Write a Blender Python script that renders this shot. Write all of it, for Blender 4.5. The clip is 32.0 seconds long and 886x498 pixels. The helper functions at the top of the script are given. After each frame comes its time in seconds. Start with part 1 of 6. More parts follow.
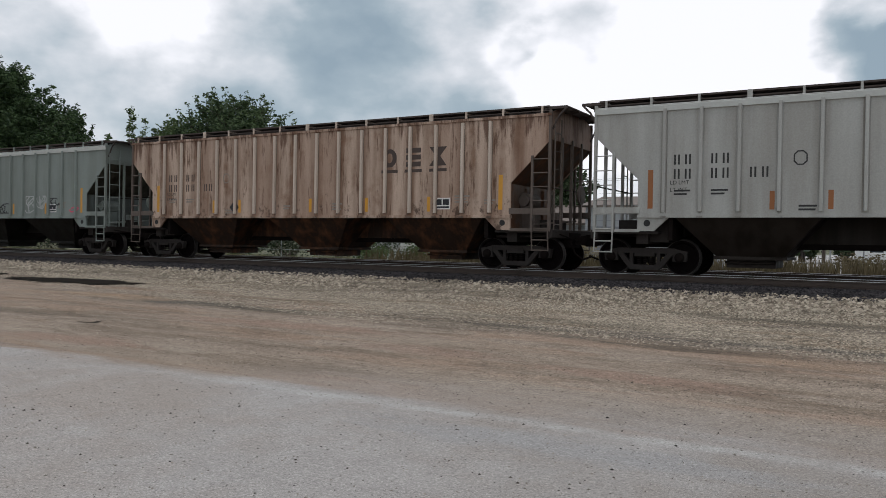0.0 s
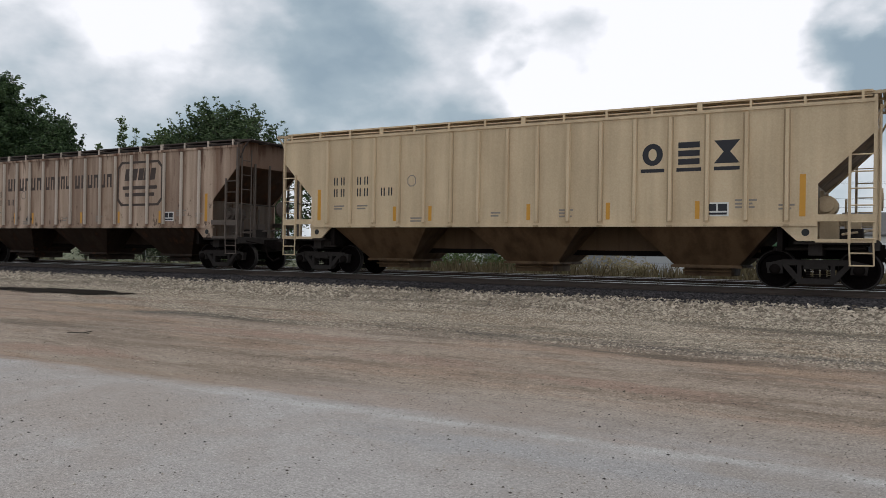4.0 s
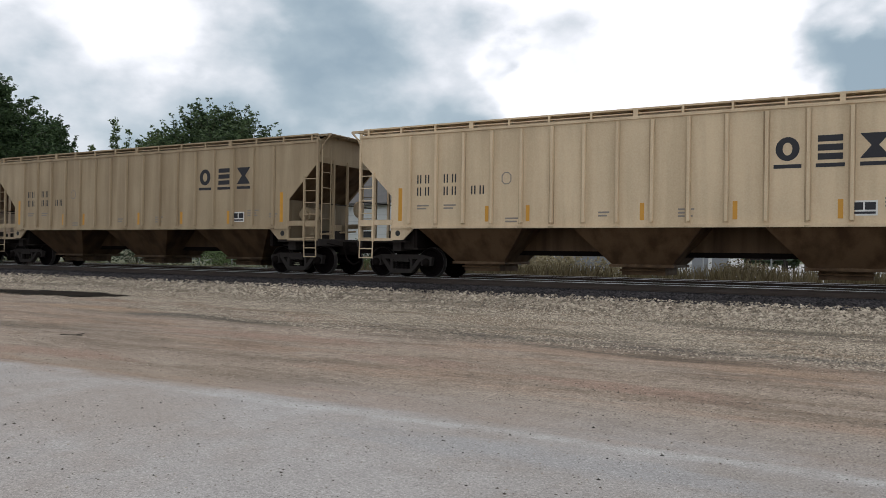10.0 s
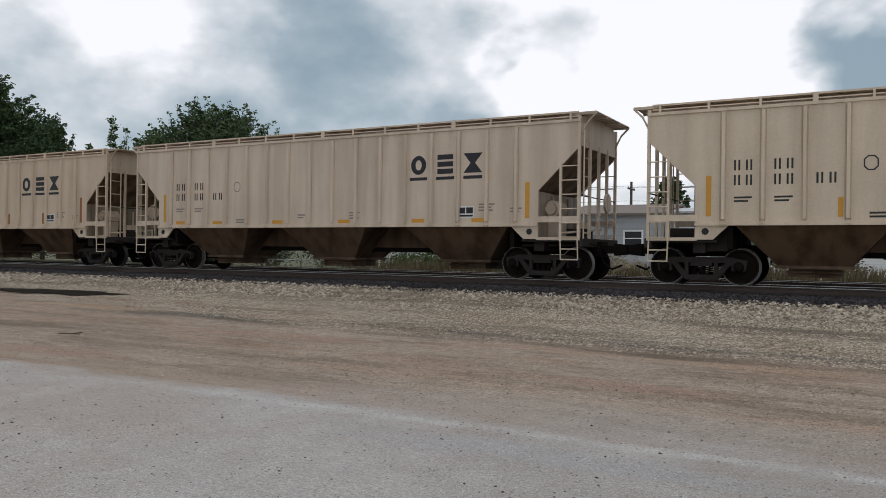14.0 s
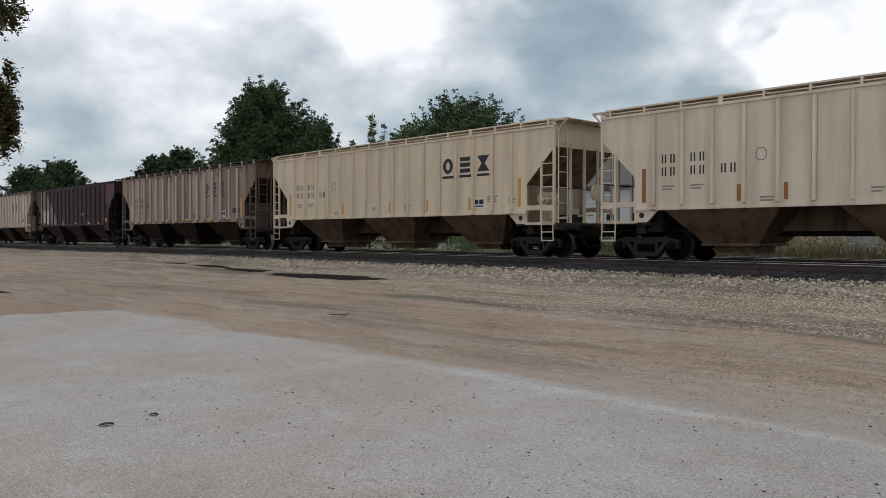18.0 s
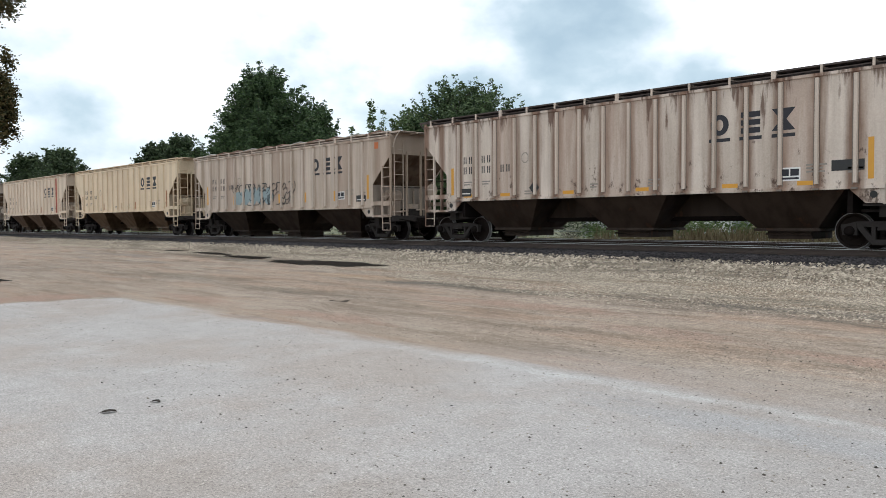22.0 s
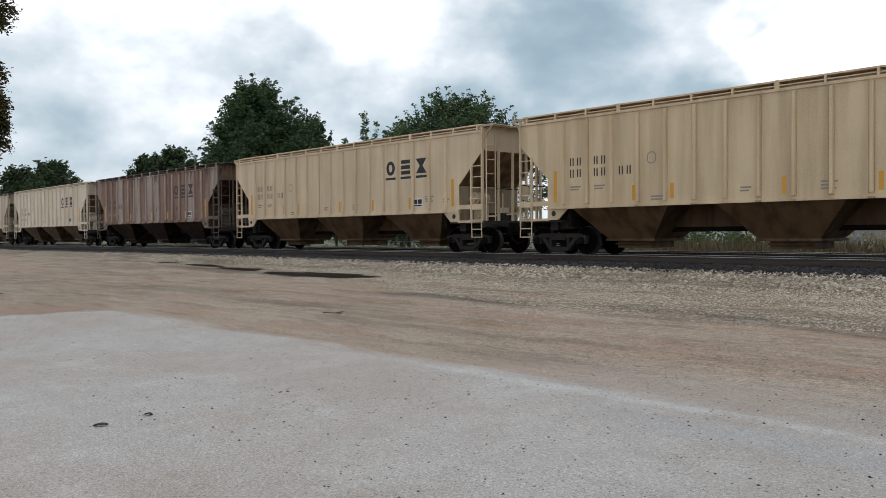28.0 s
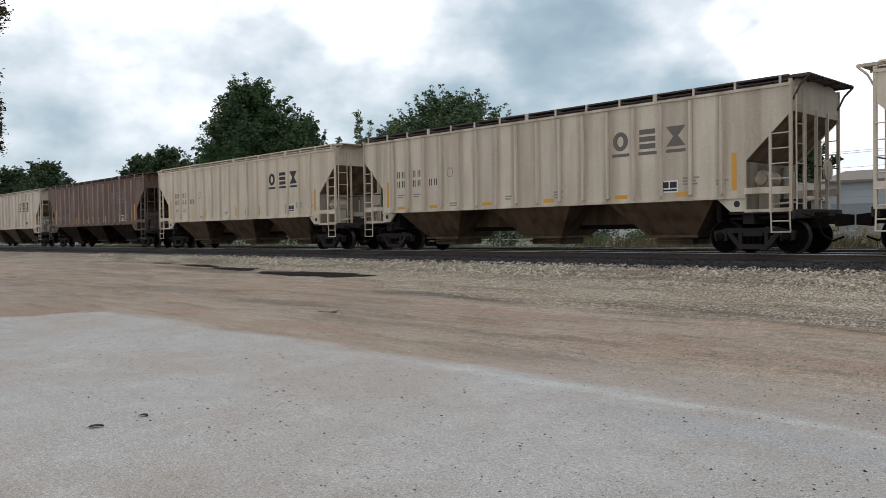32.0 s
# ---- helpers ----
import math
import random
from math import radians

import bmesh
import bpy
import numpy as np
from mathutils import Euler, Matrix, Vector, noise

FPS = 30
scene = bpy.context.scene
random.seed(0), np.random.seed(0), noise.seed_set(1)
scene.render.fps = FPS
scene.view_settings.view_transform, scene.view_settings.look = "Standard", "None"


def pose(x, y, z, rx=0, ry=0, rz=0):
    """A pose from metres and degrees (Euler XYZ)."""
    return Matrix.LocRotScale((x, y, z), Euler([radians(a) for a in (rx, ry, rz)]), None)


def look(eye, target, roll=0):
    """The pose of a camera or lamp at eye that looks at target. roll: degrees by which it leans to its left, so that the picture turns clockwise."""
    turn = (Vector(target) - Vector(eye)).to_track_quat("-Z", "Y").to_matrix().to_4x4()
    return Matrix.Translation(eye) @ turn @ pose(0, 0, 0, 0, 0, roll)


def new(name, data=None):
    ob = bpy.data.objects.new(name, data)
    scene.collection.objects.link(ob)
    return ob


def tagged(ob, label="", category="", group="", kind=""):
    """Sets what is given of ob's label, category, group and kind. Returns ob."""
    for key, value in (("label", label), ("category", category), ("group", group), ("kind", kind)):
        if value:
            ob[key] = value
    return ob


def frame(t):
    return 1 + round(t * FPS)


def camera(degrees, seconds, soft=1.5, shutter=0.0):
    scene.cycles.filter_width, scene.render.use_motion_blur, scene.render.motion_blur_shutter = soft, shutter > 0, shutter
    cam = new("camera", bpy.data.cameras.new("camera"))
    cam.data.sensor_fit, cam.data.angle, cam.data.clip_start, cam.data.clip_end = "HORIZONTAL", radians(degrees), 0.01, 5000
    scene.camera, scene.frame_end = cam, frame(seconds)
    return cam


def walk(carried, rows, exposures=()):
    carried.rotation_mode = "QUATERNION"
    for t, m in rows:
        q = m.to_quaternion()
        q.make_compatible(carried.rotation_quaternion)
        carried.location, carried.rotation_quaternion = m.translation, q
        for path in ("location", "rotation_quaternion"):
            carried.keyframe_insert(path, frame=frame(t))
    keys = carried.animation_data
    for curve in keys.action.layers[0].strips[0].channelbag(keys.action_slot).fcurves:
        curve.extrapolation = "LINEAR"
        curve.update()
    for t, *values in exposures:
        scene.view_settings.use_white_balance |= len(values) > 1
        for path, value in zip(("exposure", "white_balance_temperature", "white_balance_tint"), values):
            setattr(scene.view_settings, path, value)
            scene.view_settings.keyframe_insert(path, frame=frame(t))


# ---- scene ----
cam = camera(58.5, 32.0, 0.8)
PATH = [
    (0.0, pose(0, 0, 1.5, 89.55, -1.00, 30.50)),
    (0.5, pose(0, 0, 1.5, 89.66, -0.98, 30.53)),
    (1.0, pose(0, 0, 1.5, 89.71, -0.95, 30.59)),
    (1.5, pose(0, 0, 1.5, 89.81, -0.87, 30.57)),
    (2.0, pose(0, 0, 1.5, 89.92, -0.87, 30.45)),
    (2.5, pose(0, 0, 1.5, 89.95, -0.83, 30.35)),
    (4.5, pose(0, 0, 1.5, 90.28, -0.92, 29.85)),
    (5.0, pose(0, 0, 1.5, 90.18, -0.95, 30.04)),
    (5.5, pose(0, 0, 1.5, 90.13, -0.95, 29.91)),
    (6.0, pose(0, 0, 1.5, 90.15, -0.96, 29.88)),
    (6.5, pose(0, 0, 1.5, 90.13, -0.97, 29.75)),
    (7.0, pose(0, 0, 1.5, 90.14, -0.97, 29.73)),
    (7.5, pose(0, 0, 1.5, 90.20, -0.92, 29.57)),
    (8.0, pose(0, 0, 1.5, 90.38, -0.92, 29.47)),
    (8.5, pose(0, 0, 1.5, 90.33, -0.94, 29.54)),
    (9.0, pose(0, 0, 1.5, 90.30, -0.91, 29.69)),
    (9.5, pose(0, 0, 1.5, 90.38, -0.86, 29.67)),
    (10.0, pose(0, 0, 1.5, 90.33, -0.80, 29.47)),
    (10.5, pose(0, 0, 1.5, 90.25, -0.81, 29.48)),
    (11.0, pose(0, 0, 1.5, 90.21, -0.85, 29.33)),
    (11.5, pose(0, 0, 1.5, 90.19, -0.83, 29.29)),
    (12.0, pose(0, 0, 1.5, 90.33, -0.75, 29.17)),
    (12.5, pose(0, 0, 1.5, 90.37, -0.72, 29.12)),
    (13.0, pose(0, 0, 1.5, 90.23, -0.63, 29.13)),
    (13.5, pose(0, 0, 1.5, 90.22, -0.71, 29.17)),
    (15.5, pose(0, 0, 1.5, 90.22, -0.44, 33.90)),
    (16.0, pose(0, 0, 1.5, 90.06, -0.11, 37.54)),
    (16.5, pose(0, 0, 1.5, 89.69, 0.21, 40.34)),
    (17.0, pose(0, 0, 1.5, 89.69, 0.14, 42.27)),
    (17.5, pose(0, 0, 1.5, 89.48, 0.09, 44.77)),
    (18.0, pose(0, 0, 1.5, 89.04, 0.02, 47.00)),
    (18.5, pose(0, 0, 1.5, 88.86, 0.14, 47.67)),
    (19.0, pose(0, 0, 1.5, 88.67, 0.20, 47.71)),
    (19.5, pose(0, 0, 1.5, 88.60, 0.10, 47.89)),
    (20.0, pose(0, 0, 1.5, 88.52, 0.13, 47.96)),
    (20.5, pose(0, 0, 1.5, 88.44, 0.10, 47.77)),
    (21.0, pose(0, 0, 1.5, 88.30, -0.00, 47.34)),
    (21.5, pose(0, 0, 1.5, 88.04, 0.19, 47.14)),
    (22.0, pose(0, 0, 1.5, 88.03, 0.30, 47.01)),
    (22.5, pose(0, 0, 1.5, 88.05, 0.23, 46.98)),
    (23.0, pose(0, 0, 1.5, 88.15, 0.34, 47.12)),
    (23.5, pose(0, 0, 1.5, 88.27, 0.31, 47.00)),
    (24.0, pose(0, 0, 1.5, 88.39, 0.30, 47.31)),
    (24.5, pose(0, 0, 1.5, 88.43, 0.43, 47.37)),
    (25.0, pose(0, 0, 1.5, 88.52, 0.47, 47.29)),
    (25.5, pose(0, 0, 1.5, 88.68, 0.54, 47.22)),
    (27.5, pose(0, 0, 1.5, 88.65, 0.47, 46.79)),
    (28.0, pose(0, 0, 1.5, 88.84, 0.47, 46.53)),
    (28.5, pose(0, 0, 1.5, 88.80, 0.68, 46.52)),
    (29.0, pose(0, 0, 1.5, 88.74, 0.57, 46.65)),
    (29.5, pose(0, 0, 1.5, 88.72, 0.66, 46.46)),
    (30.0, pose(0, 0, 1.5, 88.71, 0.81, 46.34)),
    (30.5, pose(0, 0, 1.5, 88.66, 0.88, 46.13)),
    (31.0, pose(0, 0, 1.5, 88.53, 0.86, 46.01)),
    (31.5, pose(0, 0, 1.5, 88.64, 0.79, 46.13)),
    (32.0, pose(0, 0, 1.5, 88.71, 0.91, 46.15)),
]
EXPOSURES = [(t, e, 6320 if t < 20 else 6210, 14 if t < 14 else 13 if t < 20 else 11.5) for t, e in ((0, -0.25), (1, -0.12), (2, -0.05), (5, -0.32), (6, -0.15), (7, -0.3), (8, 0.2), (9, 0.02), (11, -0.15), (13, -0.2), (16, -0.4), (18, -0.24),
                                           (19, -0.18), (20, 0.2), (21, 0.6), (22, 0.45), (23, 0.22), (25, 0.05), (29, 0.01), (30, 0.14), (31, 0.12), (32, 0.02))]
walk(cam, PATH, EXPOSURES)

# ---- plan, in metres: the tracks run along x, the train rolls towards +x ----
EYE_Z = 1.5
RAIL_Z = 0.76          # top of rail
TRACK_Y = 21.6         # centre of the near track
TRACK2_Y = 26.0
SIDE = 1.6             # half width of a hopper car
JOINTS = [10.6, -7.80, -26.24, -45.27, -63.67, -83.21, -102.16, -121.09, -139.56, -158.37, -177.19,
          -195.99, -215.05, -234.11, -252.99, -271.87, -290.43, -309.41, -328.43, -347.11, -365.34,
          -384.24, -403.81, -423.08, -442.27, -461.51, -480.26, -499.29, -518.40, -537.41, -556.54,
          -575.71, -594.90, -614.0]


def rolled(t):
    """Metres that the train has rolled at t seconds."""
    u = t / 32
    return 16.036 * t + 17.81 * u * u - 0.797 * u ** 3


# ---- world and sun ----
def make_world():
    w = bpy.data.worlds.new("overcast_sky")
    w.use_nodes = True
    nt = w.node_tree
    nt.nodes.clear()
    N, L = nt.nodes.new, nt.links.new
    out, bg = N("ShaderNodeOutputWorld"), N("ShaderNodeBackground")
    tc, sep = N("ShaderNodeTexCoord"), N("ShaderNodeSeparateXYZ")
    L(tc.outputs["Generated"], sep.inputs[0])

    def mth(op, a, b=None, clamp=False):
        m = N("ShaderNodeMath")
        m.operation, m.use_clamp = op, clamp
        for i, v in enumerate((a, b)):
            if v is None:
                continue
            if isinstance(v, (int, float)):
                m.inputs[i].default_value = v
            else:
                L(v, m.inputs[i])
        return m.outputs[0]
    com = N("ShaderNodeMapping")
    com.inputs["Scale"].default_value = (1.0, 1.0, 1.6)
    com.inputs["Location"].default_value = (3.1, 0.7, 1.4)
    L(tc.outputs["Generated"], com.inputs[0])

    def cloud(scale, detail, rough, out_name="Fac"):
        n = N("ShaderNodeTexNoise")
        n.inputs["Scale"].default_value, n.inputs["Detail"].default_value = scale, detail
        n.inputs["Roughness"].default_value = rough
        L(com.outputs[0], n.inputs["Vector"])
        return n.outputs[out_name]

    def vec(op, a, b):
        v = N("ShaderNodeVectorMath")
        v.operation = op
        for i, q in enumerate((a, b)):
            if isinstance(q, tuple):
                v.inputs[i].default_value = q
            elif q is not None:
                L(q, v.inputs[i])
        return v.outputs[0]
    # the edges of the masses are billowed by two sizes of noise
    aim = vec("NORMALIZE", tc.outputs["Generated"], None)
    for scale, detail, size in ((5.0, 4.0, 0.13), (17.0, 6.0, 0.045)):
        off = vec("SUBTRACT", cloud(scale, detail, 0.55, "Color"), (0.5, 0.5, 0.5))
        aim = vec("ADD", aim, vec("MULTIPLY", off, (size, size, size)))
    aim = vec("NORMALIZE", aim, None)
    mixv = mth("ADD", mth("ADD", mth("MULTIPLY", cloud(2.4, 2.0, 0.5), 0.50), mth("MULTIPLY", cloud(5.6, 7.0, 0.50), 1.45)), -0.435)

    def bank(az, el, width, core, gain):
        """A large cloud mass round one direction of the sky, soft between its core and its full width."""
        a, e = radians(az), radians(el)
        d = N("ShaderNodeVectorMath")
        d.operation = "DOT_PRODUCT"
        L(aim, d.inputs[0])
        d.inputs[1].default_value = (-math.sin(a) * math.cos(e), math.cos(a) * math.cos(e), math.sin(e))
        m = N("ShaderNodeMapRange")
        m.interpolation_type = "SMOOTHSTEP"
        m.inputs["From Min"].default_value, m.inputs["From Max"].default_value = math.cos(radians(width)), math.cos(radians(core))
        m.inputs["To Min"].default_value, m.inputs["To Max"].default_value = 0.0, gain
        L(d.outputs["Value"], m.inputs["Value"])
        return m.outputs[0]
    for b in BANKS:
        mixv = mth("ADD", mixv, bank(*b))
    ramp = N("ShaderNodeValToRGB")
    cr = ramp.color_ramp
    cr.elements[0].position, cr.elements[0].color = 0.20, (0.39, 0.505, 0.565, 1)
    cr.elements[1].position, cr.elements[1].color = 0.78, (1.35, 1.36, 1.35, 1)
    for pos, col in ((0.36, (0.50, 0.615, 0.66, 1)), (0.47, (0.68, 0.77, 0.80, 1)), (0.60, (0.92, 0.97, 0.98, 1))):
        cr.elements.new(pos).color = col
    L(mixv, ramp.inputs[0])
    sky = N("ShaderNodeTexSky")
    sky.sky_type, sky.sun_disc = "NISHITA", False
    sky.sun_elevation, sky.sun_rotation = radians(78), radians(121)
    sc = N("ShaderNodeVectorMath")
    sc.operation = "SCALE"
    sc.inputs["Scale"].default_value = 0.10
    L(sky.outputs[0], sc.inputs[0])
    mix = N("ShaderNodeMix")
    mix.data_type = "RGBA"
    mix.inputs[0].default_value = 0.88
    L(sc.outputs[0], mix.inputs[6])
    L(ramp.outputs[0], mix.inputs[7])
    L(mix.outputs[2], bg.inputs[0])
    bg.inputs[1].default_value = SKY_STRENGTH
    L(bg.outputs[0], out.inputs[0])
    scene.world = w


# cloud masses: direction (degrees left of the tracks' normal, height), full width, core, gain
BANKS = [(33, 10, 12, 2, -0.12), (40, 11, 12, 2, -0.09), (46, 9, 10, 2, -0.07), (40, 17, 9, 1, -0.03), (30, 6, 7, 1, -0.05), (52, 7, 9, 1, -0.09), (59, 8, 8, 1, -0.06),
         (55, 14, 8, 1, 0.06), (50, 12.5, 5, 1, 0.08), (64, 13, 8, 2, 0.08), (74, 9, 9, 2, 0.05), (68, 7.5, 5, 1, -0.06), (18, 15, 11, 6, 0.34), (12, 11, 9, 5, 0.26), (22, 9.5, 4.5, 2, 0.14),
         (25.2, 13.4, 2.4, 0.5, -0.16), (24, 12.4, 2.0, 0.5, -0.10), (16, 10.4, 2.6, 1.2, -0.30), (19.5, 9.2, 2.0, 0.8, -0.20), (2.0, 12.5, 5.0, 2.0, -0.30), (-2.0, 10.5, 6.0, 2.0, -0.22), (2.8, 15.6, 1.6, 0.4, 0.20),
         (52, 24, 14, 4, 0.18), (30, 26, 14, 4, 0.20), (8, 24, 12, 4, 0.16)]
SKY_STRENGTH = 0.95
make_world()
sun = new("sun", bpy.data.lights.new("sun", "SUN"))
sun.data.energy, sun.data.angle, sun.data.color = 1.15, radians(30), (1.0, 0.965, 0.92)
sun.matrix_world = look((10, -6, 56), (0, 0, 0))


# ---- materials ----
MATS = {}


class Nodes:
    """A small wrapper to write node materials briefly."""

    def __init__(self, name):
        self.m = bpy.data.materials.new(name)
        self.m.use_nodes = True
        self.t = self.m.node_tree
        self.b = self.t.nodes["Principled BSDF"]
        MATS[name] = self.m

    def n(self, kind, **kw):
        node = self.t.nodes.new("ShaderNode" + kind)
        for k, v in kw.items():
            node.inputs[k.replace("_", " ")].default_value = v
        return node

    def l(self, a, b):
        self.t.links.new(a, b)

    def coords(self, scale=(1, 1, 1), spread=0.0):
        tc, mp = self.n("TexCoord"), self.n("Mapping")
        mp.inputs["Scale"].default_value = scale
        self.l(tc.outputs["Object"], mp.inputs[0])
        if spread:
            info, mul = self.n("ObjectInfo"), self.n("Math")
            mul.operation = "MULTIPLY"
            mul.inputs[1].default_value = spread
            self.l(info.outputs["Random"], mul.inputs[0])
            self.l(mul.outputs[0], mp.inputs["Location"])
        return mp.outputs[0]

    def noise(self, vec, scale, detail=4, rough=0.6):
        n = self.n("TexNoise", Scale=scale, Detail=detail, Roughness=rough)
        self.l(vec, n.inputs["Vector"])
        return n.outputs[0]

    def ramp(self, fac, *stops):
        r = self.n("ValToRGB")
        e = r.color_ramp.elements
        for i, (p, c) in enumerate(stops):
            if isinstance(c, (int, float)):
                c = (c, c, c)
            el = e[i] if i < 2 else e.new(p)
            el.position, el.color = p, (*c, 1)
        self.l(fac, r.inputs[0])
        return r.outputs[0]

    def mix(self, fac, a, b, how="MIX"):
        m = self.n("Mix")
        m.data_type, m.blend_type = "RGBA", how
        for i, v in ((0, fac), (6, a), (7, b)):
            if isinstance(v, (int, float)):
                m.inputs[i].default_value = v if i == 0 else (v, v, v, 1)
            elif isinstance(v, tuple):
                m.inputs[i].default_value = (*v, 1)
            else:
                self.l(v, m.inputs[i])
        return m.outputs[2]

    def math(self, op, a, b=0.0):
        m = self.n("Math")
        m.operation = op
        for i, v in enumerate((a, b)):
            if isinstance(v, (int, float)):
                m.inputs[i].default_value = v
            else:
                self.l(v, m.inputs[i])
        return m.outputs[0]

    def done(self, color=None, rough=0.7, metal=0.0, bump=None, depth=0.01, strength=0.5, spec=0.5):
        if color is not None:
            if isinstance(color, tuple):
                self.b.inputs["Base Color"].default_value = (*color, 1)
            else:
                self.l(color, self.b.inputs["Base Color"])
        if isinstance(rough, (int, float)):
            self.b.inputs["Roughness"].default_value = rough
        else:
            self.l(rough, self.b.inputs["Roughness"])
        self.b.inputs["Metallic"].default_value = metal
        self.b.inputs["Specular IOR Level"].default_value = spec
        if bump is not None:
            bp = self.n("Bump", Strength=strength, Distance=depth)
            self.l(bump, bp.inputs["Height"])
            self.l(bp.outputs[0], self.b.inputs["Normal"])
        return self.m


def plain(name, col, rough=0.7, metal=0.0, vary=0.25, scale=6.0, spec=0.5):
    """Paint, metal or timber with mottling at two scales."""
    k = Nodes(name)
    v = k.coords(spread=31.0)
    a, b = k.noise(v, scale, 4), k.noise(v, scale * 7, 3)
    dark = tuple(c * (1 - vary) for c in col)
    lite = tuple(min(1, c * (1 + vary)) for c in col)
    c = k.mix(k.math("ADD", k.math("MULTIPLY", a, 0.65), k.math("MULTIPLY", b, 0.35)), dark, lite)
    return k.done(c, rough, metal, b, 0.004, 0.4, spec)


def paint(name, col, rust=0.1, dirt=0.3, rust_col=(0.16, 0.07, 0.035), bleach=0.0, ribbed=0.0, panel=None):
    """Weathered railcar paint: mottled, with streaks that run down, stains along the ribs and patches of rust."""
    k = Nodes(name)
    v, streak = k.coords(spread=37.0), k.coords((2.2, 2.2, 0.20), spread=37.0)
    big, mid, run = k.noise(v, 0.55, 3), k.noise(v, 2.0, 7, 0.65), k.noise(streak, 1.1, 5, 0.50)
    tone = k.mix(k.ramp(big, (0.3, 0.0), (0.7, 1.0)), tuple(c * 0.92 for c in col), tuple(min(1, c * 1.06) for c in col))
    grime = tuple(c * 0.45 for c in (col[0] * 0.95, col[1] * 0.82, col[2] * 0.70))
    dirty = k.mix(k.math("MULTIPLY", k.ramp(run, (0.42, 0.0), (0.64, 1.0)), dirt), tone, grime)
    if bleach:
        run2 = k.noise(streak, 2.3, 4)
        dirty = k.mix(k.math("MULTIPLY", k.ramp(run2, (0.55, 0.0), (0.72, 1.0)), bleach), dirty, (0.42, 0.39, 0.36))
    lim = 0.70 - 0.30 * rust
    patch = k.math("ADD", k.math("MULTIPLY", run, 0.55), k.math("MULTIPLY", mid, 0.45))
    rmask = k.math("MULTIPLY", k.ramp(patch, (lim, 0.0), (lim + 0.16, 1.0)), min(1.0, 0.55 + rust * 0.4))
    rusty = k.mix(k.noise(v, 9, 3), tuple(c * 0.6 for c in rust_col), tuple(min(1, c * 1.5) for c in rust_col))
    c = k.mix(rmask, dirty, rusty)
    if ribbed or panel:
        sx = k.n("SeparateXYZ")
        k.l(k.n("TexCoord").outputs["Object"], sx.inputs[0])
        bay = k.math("DIVIDE", k.math("ADD", sx.outputs[0], 6.75 + 90.0), 0.9)
        # dirt that has run down beside each rib
        edge = k.math("ABSOLUTE", k.math("SUBTRACT", k.math("FRACT", bay), 0.5))
        spread_in = k.math("ADD", edge, k.math("MULTIPLY", k.math("SUBTRACT", k.noise(streak, 2.0, 4, 0.6), 0.5), 0.45))
        c = k.mix(k.math("MULTIPLY", k.ramp(spread_in, (0.20, 0.0), (0.42, 1.0)), ribbed), c, (0.185, 0.105, 0.068) if rust > 0.3 else grime)
        if panel:
            wn = k.n("TexWhiteNoise")
            wn.noise_dimensions = "1D"
            k.l(k.math("FLOOR", bay), wn.inputs["W"])
            pm = k.math("MULTIPLY", k.ramp(wn.outputs["Value"], (0.38, 0.0), (0.62, 1.0)), k.ramp(k.noise(streak, 1.6, 6, 0.65), (0.38, 0.45), (0.56, 1.0)))
            c = k.mix(k.math("MULTIPLY", pm, panel[3]), c, panel[:3])
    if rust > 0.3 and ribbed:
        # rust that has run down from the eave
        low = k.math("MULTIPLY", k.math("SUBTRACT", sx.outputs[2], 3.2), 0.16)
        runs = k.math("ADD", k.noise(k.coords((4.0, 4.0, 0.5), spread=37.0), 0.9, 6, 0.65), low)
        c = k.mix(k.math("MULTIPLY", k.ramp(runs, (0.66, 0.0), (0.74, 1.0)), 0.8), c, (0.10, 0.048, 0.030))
    if rust > 0.5:
        drip = k.noise(k.coords((5.5, 5.5, 0.55), spread=37.0), 1.5, 6, 0.7)
        c = k.mix(k.math("MULTIPLY", k.ramp(drip, (0.56, 0.0), (0.66, 1.0)), 0.8), c, tuple(q * 0.55 for q in rust_col))
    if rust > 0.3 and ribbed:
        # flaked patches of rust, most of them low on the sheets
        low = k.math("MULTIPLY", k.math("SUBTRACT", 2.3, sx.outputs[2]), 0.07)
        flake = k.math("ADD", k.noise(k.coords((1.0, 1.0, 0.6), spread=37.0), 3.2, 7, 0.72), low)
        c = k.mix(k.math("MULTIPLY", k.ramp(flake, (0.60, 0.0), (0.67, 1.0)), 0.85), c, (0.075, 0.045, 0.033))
    fine = k.noise(v, 26, 3)
    c = k.mix(0.10, c, k.ramp(fine, (0.3, 0.1), (0.7, 0.9)), "OVERLAY")
    return k.done(c, k.ramp(mid, (0.3, 0.5), (0.7, 0.75)), 0.0, big, 0.05, 0.25, 0.22)


RED, OCHRE, WET, SLATE = (0.255, 0.172, 0.132), (0.285, 0.200, 0.135), (0.085, 0.072, 0.055), (0.290, 0.288, 0.286)
